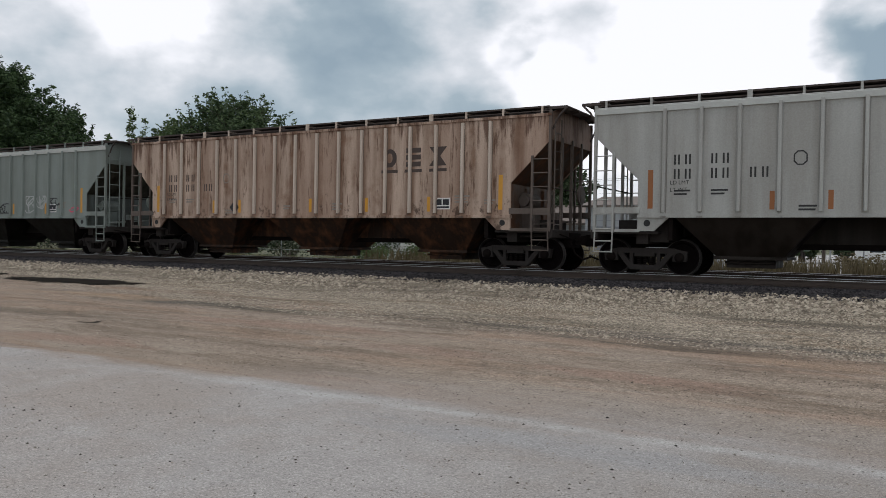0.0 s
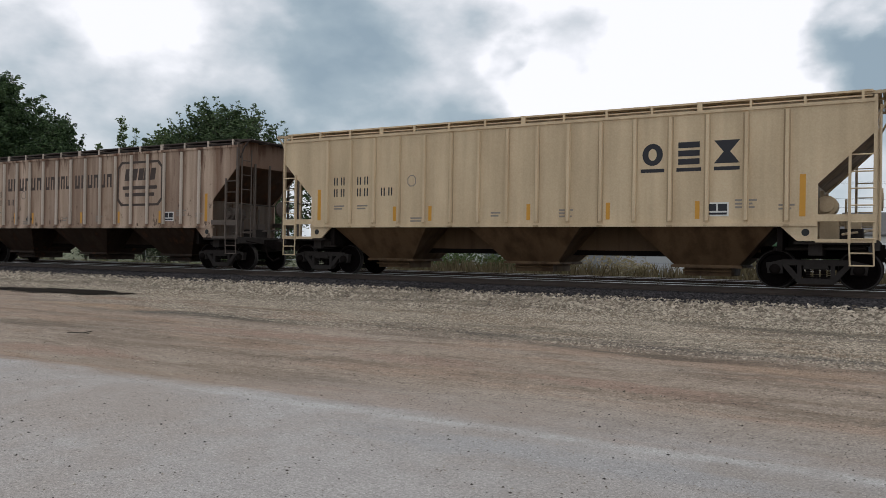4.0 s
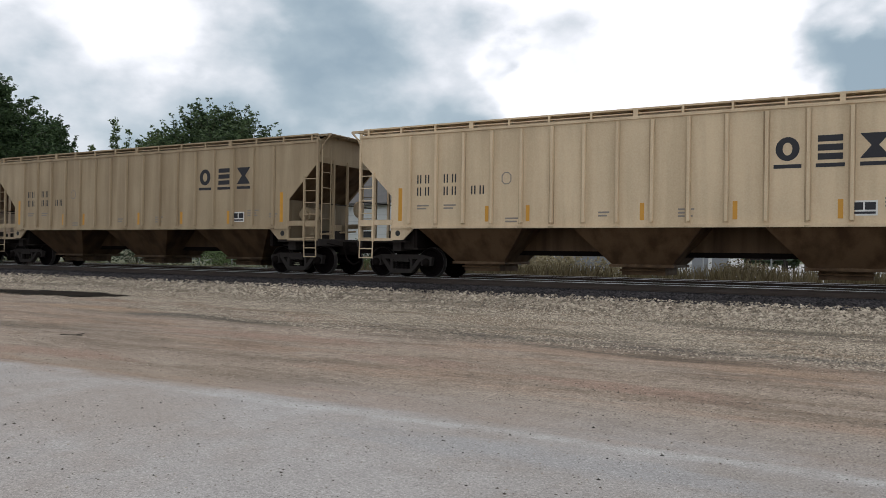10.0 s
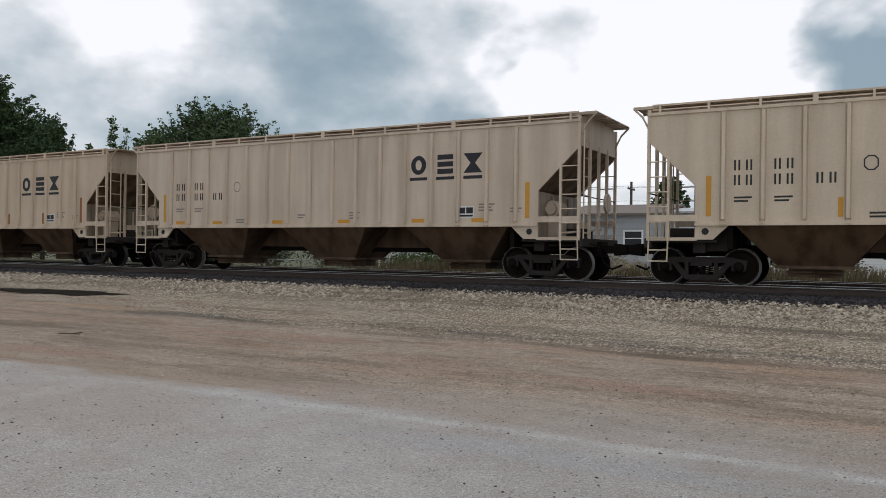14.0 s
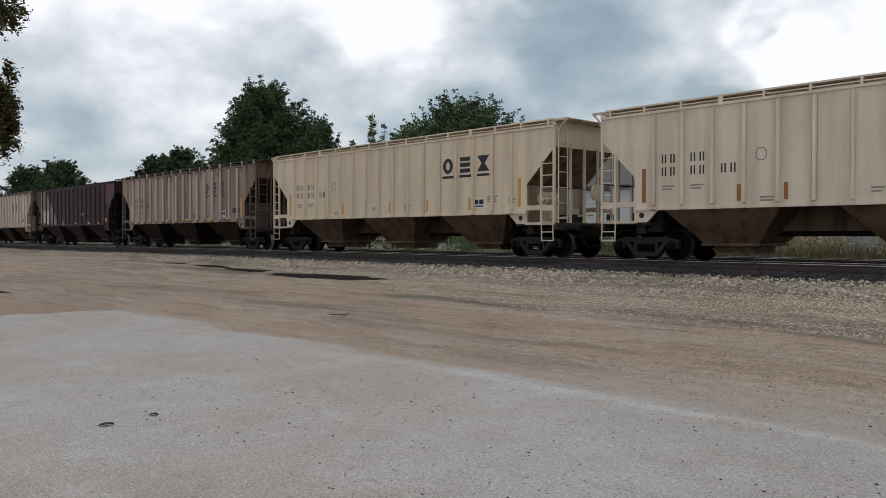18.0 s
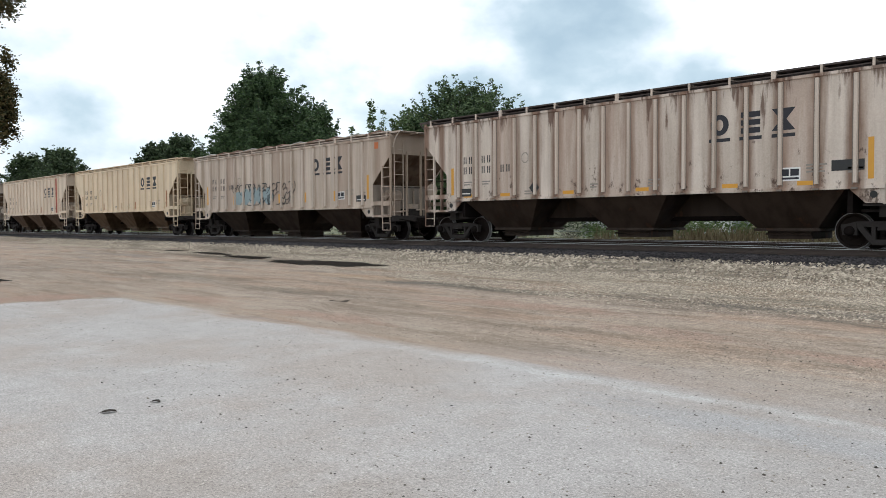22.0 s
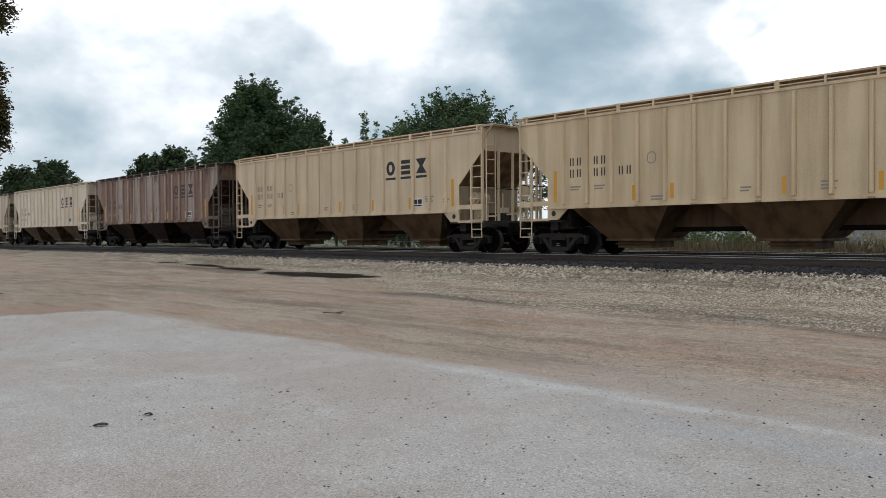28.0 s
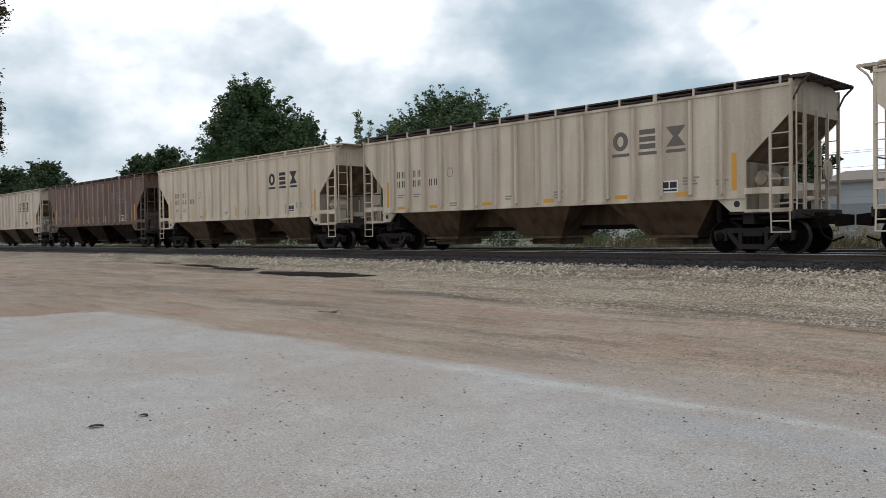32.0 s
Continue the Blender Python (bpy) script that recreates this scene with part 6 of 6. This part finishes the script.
def make_sapling(x, y, height, spread, stems, leaf, count, seed, size, label):
    """Several thin upright stems from one root, with sparse leaves on short twigs."""
    rng = random.Random(seed)
    tree = tagged(new("sapling"), label, "tree")
    tree.location = (x, y, ground_z(x, y))
    m, pts = Mesh(), []
    for i in range(stems):
        a, h = i * 2.4, height * rng.uniform(0.68, 1.0)
        reach = spread * rng.uniform(0.3, 1.0)
        q = [Vector((0, 0, -0.1)), Vector((math.cos(a) * reach * 0.4, math.sin(a) * reach * 0.4, h * 0.45)), Vector((math.cos(a) * reach, math.sin(a) * reach, h))]
        m.tube(q[0], q[1], 0.05, 5, 0.032)
        m.tube(q[1], q[2], 0.032, 5, 0.006)
        for j in range(count // stems // 12):
            u = rng.uniform(0.15, 1.0)
            p = q[0].lerp(q[1], u * 2) if u < 0.5 else q[1].lerp(q[2], u * 2 - 1)
            side = Vector((rng.gauss(0, 1), rng.gauss(0, 1), rng.gauss(0.5, 0.5))).normalized() * rng.uniform(0.25, 0.9) * (1.25 - u)
            m.tube(p, p + side, 0.01, 3, 0.004)
            pts += [p + side * rng.uniform(0.35, 1.05) + Vector((rng.gauss(0, 1), rng.gauss(0, 1), rng.gauss(0, 1))) * 0.09 for _ in range(12)]
    solid("trunk", m, "bark", tree)
    v, f = leaves(pts, size, seed)
    me = bpy.data.meshes.new("crown")
    me.from_pydata(v.tolist(), [], f.tolist())
    me.materials.append(MATS[leaf])
    part("crown", me, tree)


make_sapling(*spot(52.3, 40), 11.3, 2.0, 7, "leaf_light", 5200, 15, 0.11, "slender sapling with several stems and sparse leaves")
make_sapling(*spot(50.6, 41), 10.2, 1.9, 7, "leaf_light", 5200, 16, 0.11, "slender sapling with several stems and sparse leaves")
make_sapling(*spot(49.5, 41), 10.2, 2.2, 8, "leaf_light", 7500, 29, 0.11, "leafy sapling beside a spreading tree")
make_sapling(*spot(54.2, 41), 10.2, 1.7, 8, "leaf_maple", 5200, 17, 0.12, "young dark green tree with upright shoots")
make_tree("far_tree", *spot(72.7, 40), 12.0, 4.6, 0.25, "leaf_far", 16000, 18, 0.26, "far dark green tree beyond the train's tail", (0.15, 1.0))
make_tree("far_tree", *spot(74.6, 40), 12.2, 4.6, 0.25, "leaf_far", 14000, 19, 0.26, "far dark green tree beyond the train's tail", (0.15, 1.0))
make_tree("far_tree", *spot(66.9, 40), 10.4, 3.2, 0.22, "leaf_far", 15000, 20, 0.2, "rounded green tree in the distance", (0.15, 1.0))
make_tree("far_tree", *spot(65.2, 40), 10.6, 3.2, 0.22, "leaf_far", 15000, 21, 0.2, "rounded green tree in the distance", (0.15, 1.0))
make_tree("far_tree", *spot(73.4, 44), 8.0, 6.0, 0.2, "leaf_light", 4400, 22, 0.36, "low light green trees in the distance", (0.1, 1.0))
make_tree("far_tree", *spot(76.6, 42), 7.5, 6.0, 0.2, "leaf_far", 3300, 23, 0.40, "low dark green trees in the distance", (0.1, 1.0))
# a hanging bough and an airy one above it, on the side towards the tracks
BOUGHS = [(-28.3, 7.0, 5.45, 0.62, 1.1, 9100), (-28.5, 7.0, 8.7, 0.60, 0.5, 3500)]
make_tree("yard_tree", -30.0, 1.0, 13.5, 4.6, 0.26, "leaf_bronze", 70000, 24, 0.062, "tree with bronze-green drooping leaves at the lot's edge", (0.17, 1.0), gaps=0.6, fill=0.3, boughs=BOUGHS)
make_tree("spruce_tree", *spot(13.4, 58), 6.8, 1.5, 0.16, "leaf_maple", 5720, 25, 0.16, "dark conical evergreen behind a white shed", (0.10, 1.0))
make_tree("broadleaf_tree", *spot(9.3, 62), 4.9, 1.5, 0.16, "leaf_far", 3960, 26, 0.2, "small green tree behind a white shed", (0.15, 1.0))
make_tree("broadleaf_tree", *spot(21.8, 56), 6.8, 3.0, 0.2, "leaf_far", 5280, 27, 0.2, "dark green tree behind the houses", (0.15, 1.0))
make_tree("broadleaf_tree", *spot(24.4, 60), 6.0, 2.6, 0.2, "leaf_far", 3960, 28, 0.2, "dark green tree behind the houses", (0.15, 1.0))
for i, az in enumerate((7.4, 6.2, 3.4, 1.4)):
    make_tree("broadleaf_tree", *spot(az, 78 + 3 * i), 5.0 - 0.4 * (i % 2), 2.4, 0.16, "leaf_far", 2420, 30 + i, 0.24, "far green tree beyond the yard", (0.15, 1.0))


def weeds(name, count, x0, x1, y0, y1, h, material, label, seed):
    """Upright stalks and blades in clumps, in one mesh."""
    rng = np.random.default_rng(seed)
    centres = np.stack([rng.uniform(x0, x1, count // 14), rng.uniform(y0, y1, count // 14)], 1)
    c = centres[rng.integers(0, len(centres), count)] + rng.normal(0, 0.28, (count, 2))
    hh = rng.uniform(0.35, 1.0, count) * h
    a = rng.uniform(0, 6.28, count)
    w = rng.uniform(0.012, 0.035, count)
    lean = rng.normal(0, 0.22, (count, 2)) * hh[:, None]
    z = np.array([ground_z(px, py) for px, py in c])
    dx, dy = np.cos(a) * w, np.sin(a) * w
    v = np.stack([np.stack([c[:, 0] - dx, c[:, 1] - dy, z], 1), np.stack([c[:, 0] + dx, c[:, 1] + dy, z], 1),
                  np.stack([c[:, 0] + lean[:, 0] * 0.5 + dx, c[:, 1] + lean[:, 1] * 0.5 + dy, z + hh * 0.6], 1),
                  np.stack([c[:, 0] + lean[:, 0], c[:, 1] + lean[:, 1], z + hh], 1)], 1).reshape(-1, 3)
    f = (np.array([[0, 1, 2], [0, 2, 3]])[None] + 4 * np.arange(count)[:, None, None]).reshape(-1, 3)
    me = bpy.data.meshes.new(name)
    me.from_pydata(v.tolist(), [], f.tolist())
    me.materials.append(MATS[material])
    tagged(new(name, me), label, "weeds", kind="stuff")


weeds("dry_weeds", 6000, -22, 4, 30.0, 32.5, 1.05, "dry_weed", "tall dry brown weeds along the far side of the tracks", 41)
weeds("dry_grass", 9000, -75, -8, 29.6, 33.0, 0.5, "straw", "dry yellow grass behind the tracks", 42)
weeds("green_weeds", 9000, -90, -6, 30.5, 34.0, 0.5, "green_weed", "green weeds and grass behind the tracks", 43)


def bush(x, y, r, leaf, seed, label):
    rng = random.Random(seed)
    thing = tagged(new("bush"), label, "bush")
    thing.location = (x, y, ground_z(x, y))
    m = Mesh()
    pts = []
    for i in range(16):
        a = i * 2.4
        e = Vector((math.cos(a) * r * rng.uniform(0.4, 1), math.sin(a) * r * rng.uniform(0.4, 1), r * rng.uniform(0.45, 1.05)))
        m.tube((0, 0, 0), e, 0.02, 4, 0.006)
        pts += [e + Vector((rng.gauss(0, 1), rng.gauss(0, 1), rng.gauss(0, 0.7))) * r * 0.25 for _ in range(60)]
    pts = [p for p in pts if p.z > 0.02]
    solid("woody_base", m, "bark", thing)
    v, f = leaves(pts, 0.075, seed)
    me = bpy.data.meshes.new("foliage")
    me.from_pydata(v.tolist(), [], f.tolist())
    me.materials.append(MATS[leaf])
    part("foliage", me, thing)


for i, (bx, by, br, lf) in enumerate(((-9.5, 31.5, 1.0, "straw"), (-12.5, 32.0, 1.1, "straw"), (-15.5, 32.5, 1.0, "green_weed"), (-20.5, 33.0, 1.1, "green_weed"),
                                      (-24.0, 33.5, 1.0, "leaf_light"), (-33.0, 33.0, 1.1, "leaf_light"), (-17.7, 33.0, 1.1, "green_weed"), (-18.9, 33.4, 1.0, "green_weed"), (-14.4, 33.0, 1.1, "straw"), (-13.4, 33.4, 1.0, "straw"), (-5.0, 32.5, 0.9, "dry_weed"), (-1.5, 33, 0.8, "dry_weed"))):
    bush(bx, by, br, lf, 60 + i, "dry straw-coloured bush behind the tracks" if lf in ("dry_weed", "straw") else "low green bush behind the tracks")


# bushes added to block the bright gap under the train, leaves coloured as shaded
for i in range(26):
    bush(-24.5 - 2.7 * i - 0.6 * (i % 3), 34.5 + 0.9 * (i % 2) + 0.3 * (i % 5), 1.35 + 0.15 * (i % 3), "leaf_shade", 80 + i, "dense green bush added to darken the view under the train")


# ---- buildings behind the tracks ----
def siding(name, col):
    k = Nodes(name)
    v = k.coords()
    w = k.n("TexWave", Scale=0.8, Distortion=0.0)
    w.wave_type, w.bands_direction, w.wave_profile = "BANDS", "Z", "SAW"
    k.l(v, w.inputs["Vector"])
    c = k.mix(k.noise(v, 3, 4), tuple(q * 0.85 for q in col), col)
    c = k.mix(k.ramp(w.outputs[1], (0.0, 0.55), (0.12, 0.0)), c, tuple(q * 0.45 for q in col))
    return k.done(c, 0.6, 0.0, w.outputs[1], 0.03, 0.8)


siding("white_siding", (0.74, 0.74, 0.72))
siding("grey_siding", (0.40, 0.41, 0.42))
plain("shingle_roof", (0.10, 0.095, 0.09), 0.9, 0.0, 0.35, 4.0)
plain("brown_roof", (0.17, 0.14, 0.12), 0.9, 0.0, 0.3, 4.0)
plain("white_trim", (0.76, 0.76, 0.74), 0.55, 0.0, 0.08)
plain("window_dark", (0.03, 0.035, 0.04), 0.08, 0.0, 0.2)
plain("door_grey", (0.22, 0.23, 0.24), 0.6, 0.0, 0.2)
plain("tank_green", (0.03, 0.085, 0.035), 0.5, 0.0, 0.3)
plain("galvanised", (0.38, 0.39, 0.40), 0.4, 0.7, 0.2)
plain("pole_wood", (0.09, 0.07, 0.055), 0.9, 0.0, 0.3)
plain("machine_red", (0.45, 0.03, 0.03), 0.5, 0.0, 0.2)
plain("car_blue", (0.08, 0.13, 0.22), 0.35, 0.0, 0.15)


def house(name, x, y, w, d, eave, ridge, wall, roofm, label, windows, doors=(), ridge_along="y"):
    """Walls, an overhanging gable roof, trimmed windows and doors in the wall that faces the tracks."""
    h = tagged(new(name), label, "house")
    h.location = (x, y, ground_z(x, y))
    z0 = -0.2
    if ridge_along == "y":
        walls = Mesh().slab([(-w / 2, z0), (w / 2, z0), (w / 2, eave), (0, ridge), (-w / 2, eave)], 0, d)
    else:
        walls = Mesh().run([(0, z0), (d, z0), (d, eave), (d / 2, ridge), (0, eave)], -w / 2, w / 2)
    solid("wall", walls, wall, h)
    o, t = 0.35, 0.14
    for s in (-1, 1):
        if ridge_along == "y":
            k = (ridge - eave) / (w / 2)
            pts = [(0, ridge), (s * (w / 2 + o), eave - o * k), (s * (w / 2 + o), eave - o * k + t), (0, ridge + t)]
            solid("roof", Mesh().slab(pts if s < 0 else pts[::-1], -o, d + o), roofm, h)
            bar = [(0, ridge - 0.02), (s * (w / 2 + o), eave - o * k - 0.02), (s * (w / 2 + o), eave - o * k - 0.20), (0, ridge - 0.20)]
            solid("bargeboard", Mesh().slab(bar if s > 0 else bar[::-1], -o - 0.03, -o), "white_trim", h)
        else:
            k = (ridge - eave) / (d / 2)
            c = d / 2
            pts = [(c, ridge), (c + s * (c + o), eave - o * k), (c + s * (c + o), eave - o * k + t), (c, ridge + t)]
            solid("roof", Mesh().run(pts, -w / 2 - o, w / 2 + o), roofm, h)
    for wx, wz, ww, wh in windows:
        win = solid("window", Mesh().box(wx - ww / 2, wx + ww / 2, -0.02, -0.004, wz - wh / 2, wz + wh / 2), "window_dark", h)
        fr = Mesh()
        for a, b, c, e in ((wx - ww / 2 - 0.09, wx - ww / 2, wz - wh / 2 - 0.09, wz + wh / 2 + 0.09), (wx + ww / 2, wx + ww / 2 + 0.09, wz - wh / 2 - 0.09, wz + wh / 2 + 0.09),
                           (wx - ww / 2, wx + ww / 2, wz + wh / 2, wz + wh / 2 + 0.09), (wx - ww / 2, wx + ww / 2, wz - wh / 2 - 0.09, wz - wh / 2), (wx - ww / 2, wx + ww / 2, wz - 0.025, wz + 0.025)):
            fr.box(a, b, -0.06, -0.003, c, e)
        solid("frame", fr, "white_trim", win)
    for dx, dw, dh in doors:
        solid("door", Mesh().box(dx - dw / 2, dx + dw / 2, -0.03, -0.004, 0, dh), "door_grey", h)
    return h


hx, hy = spot(28.6, 42)
house("house", hx, hy, 6.6, 4.2, 3.6, 6.1, "white_siding", "shingle_roof", "white clapboard house with a steep grey gable roof", [(-1.4, 1.7, 0.9, 1.3), (0.9, 1.7, 0.9, 1.3), (0, 4.2, 0.8, 1.0)])
house("house", -28.3, 40.0, 3.6, 5.0, 4.4, 6.3, "white_siding", "shingle_roof", "narrow white clapboard house with a grey shingle roof", [(0.35, 1.9, 0.8, 1.3)], (), "x")
px, py = spot(26.6, 40.4)
house("porch", px, py, 2.3, 1.5, 2.6, 3.5, "white_siding", "shingle_roof", "small white gabled porch in front of a house", [], [(0.2, 0.85, 2.0)])
ax, ay = spot(20.8, 50)
house("bungalow", ax, ay, 5.4, 8.0, 2.7, 4.0, "grey_siding", "brown_roof", "grey bungalow with a low brown roof", [(-1.2, 1.5, 1.0, 1.1), (1.3, 1.5, 1.0, 1.1)], (), "x")
bx, by = spot(17.2, 46)
house("shed", bx, by, 5.6, 8.0, 3.6, 4.3, "grey_siding", "brown_roof", "long pale grey shed with a low roof", [(1.2, 2.2, 1.0, 0.8)], [(-1.3, 2.4, 2.4)], "x")
cx_, cy_ = spot(12.5, 47)
house("white_shed", cx_, cy_, 5.2, 4.5, 3.7, 4.0, "white_siding", "galvanised", "white metal shed with a low roof and grey doors", [(-1.6, 2.2, 0.9, 0.8)], [(0.9, 0.9, 2.0), (2.0, 0.9, 2.0)], "x")
dx_, dy_ = spot(0.8, 60)
house("far_house", dx_, dy_, 4.6, 7.0, 2.9, 4.4, "white_siding", "shingle_roof", "far white house with a grey roof", [(-1, 1.6, 0.8, 1.0), (1, 1.6, 0.8, 1.0)], (), "x")


def tank(x, y):
    t = tagged(new("liquid_tank"), "green horizontal steel tank on a trailer frame", "tank")
    t.location = (x, y, ground_z(x, y))
    body = Mesh()
    body.lathe([(0.2, -1.25), (0.5, -1.2), (0.62, -1.05), (0.62, 1.05), (0.5, 1.2), (0.2, 1.25)], 18)
    body.v = [(b, a, c + 1.75) for a, b, c in body.v]
    solid("tank_body", body, "tank_green", t, smooth=True)
    for sy in (-0.4, 0.4):
        for sx in (-0.8, 0.8):
            solid("leg", Mesh().tube((sx, sy, 1.2), (sx * 1.15, sy * 1.2, 0.0), 0.05), "truck_steel", t)
        solid("cradle_rail", Mesh().tube((-0.9, sy, 1.2), (0.9, sy, 1.2), 0.05), "truck_steel", t)


tank(*spot(7.2, 40))


def red_machine(x, y):
    t = tagged(new("farm_implement"), "red painted farm implement with upright frames", "machine")
    t.location = (x, y, ground_z(x, y))
    solid("frame", Mesh().soft(-0.7, 0.7, -0.3, 0.3, 1.1, 1.3, 0.04), "truck_steel", t)
    for sx in (-0.5, 0.0, 0.5):
        solid("arm", Mesh().slab([(sx - 0.05, 1.3), (sx + 0.05, 1.3), (sx + 0.10, 2.6), (sx + 0.03, 2.65)], -0.06, 0.06), "machine_red", t)
    for sx in (-0.6, 0.6):
        solid("leg", Mesh().tube((sx, 0, 0), (sx, 0, 1.15), 0.05), "truck_steel", t)


red_machine(*spot(23.9, 40))


def blue_van(x, y):
    t = tagged(new("van"), "dark blue van parked beside the white house", "van")
    t.location = (x, y, ground_z(x, y))
    b = Mesh().slab([(-2.2, 0.45), (2.2, 0.45), (2.25, 1.1), (1.7, 1.25), (1.0, 2.0), (-2.1, 2.05), (-2.25, 1.2)], -0.9, 0.9)
    solid("body", b, "car_blue", t)
    solid("side_window", Mesh().slab([(-1.9, 1.3), (1.35, 1.3), (0.85, 1.85), (-1.9, 1.88)], -0.912, -0.9), "window_dark", t)
    for sx in (-1.4, 1.4):
        w = Mesh().lathe([(0.14, -0.14), (0.33, -0.12), (0.35, 0.0), (0.33, 0.1)], 16).shift(sx, -0.8, 0.35)
        solid("wheel", w, "black_rubber", t, smooth=True)


blue_van(*spot(25.2, 43.5))


# ---- poles, wires and fence ----
POLES = [spot(16.0, 64), spot(4.8, 64), (10.0, 64.0)]


def make_poles():
    for i, (x, y) in enumerate(POLES):
        p = tagged(new("utility_pole"), "weathered wooden utility pole with a crossarm", "pole", "utility poles")
        p.location = (x, y, ground_z(x, y))
        solid("post", Mesh().tube((0, 0, -0.3), (0, 0, 7.2), 0.14, 9, 0.10), "pole_wood", p)
        solid("crossarm", Mesh().box(-0.06, 0.06, -0.9, 0.9, 6.55, 6.68), "pole_wood", p)
        for s in (-0.8, 0.0, 0.8):
            solid("insulator", Mesh().tube((0, s, 6.68), (0, s, 6.82), 0.04, 8), "galvanised", p)
    wires = Mesh()
    xs = [-150, *sorted(x for x, _ in POLES), 80]
    for s, zz in ((-0.8, 7.05), (0.8, 7.05), (0.0, 5.9), (0.2, 5.3)):
        for a, b in zip(xs, xs[1:]):
            n = 8
            for i in range(n):
                p = [(a + (b - a) * q / n, 64 + s, zz - 0.5 * 4 * (q / n) * (1 - q / n) * min(1, (b - a) / 40)) for q in (i, i + 1)]
                wires.tube(p[0], p[1], 0.014, 4)
    tagged(solid("overhead_wires", wires, "black_rubber"), "dark overhead wires strung between the poles", "wires", kind="structure")


make_poles()


def lamp_post(x, y):
    p = tagged(new("yard_lamp"), "tall thin yard lamp with a double head", "lamp post")
    p.location = (x, y, ground_z(x, y))
    solid("post", Mesh().tube((0, 0, -0.2), (0, 0, 6.0), 0.07, 8, 0.05), "galvanised", p)
    solid("arm", Mesh().tube((-0.7, 0, 6.0), (0.7, 0, 6.0), 0.035), "galvanised", p)
    for s in (-0.8, 0.8):
        solid("lamp_head", Mesh().soft(s - 0.3, s + 0.3, -0.12, 0.12, 5.95, 6.08, 0.03), "galvanised", p)


lamp_post(*spot(4.4, 72))


def fence():
    f = tagged(new("pipe_fence"), "galvanised pipe fence behind the weeds", "fence")
    for i in range(18):
        x = -42 + i * 2.7
        solid("post", Mesh().tube((x, 34.6, 0.1), (x, 34.6, 1.75), 0.035, 7), "galvanised", f)
    for z in (1.72, 0.95):
        solid("rail", Mesh().tube((-42, 34.6, z), (3.9, 34.6, z), 0.022, 6), "galvanised", f)


fence()


# ---- all that moves ----
def motions():
    for car, k in CARS:
        centre = (JOINTS[k] + JOINTS[k + 1]) / 2
        walk(car, [(t, pose(centre + rolled(t), TRACK_Y, RAIL_Z)) for t in range(33)])
    for wheel, car, dx in SPINNERS:
        k = next(q for c, q in CARS if c == car)
        centre = (JOINTS[k] + JOINTS[k + 1]) / 2
        base = dx
        near = [i for i in range(32 * FPS + 1) if -42 < centre + rolled(i / FPS) < 14]
        rows = [(0.0, pose(base, 0, WHEEL_R))]
        if near:
            s0 = rolled(near[0] / FPS)
            for i in near:
                turn = math.degrees((rolled(i / FPS) - s0) / WHEEL_R)
                rows.append((i / FPS, pose(base, 0, WHEEL_R, 0, turn, 0)))
            rows = rows[1:] if near[0] == 0 else rows
            last = rows[-1][1]
        else:
            last = rows[0][1]
        if rows[-1][0] < 32.0:
            rows.append((32.0, last))
        walk(wheel, rows)


motions()
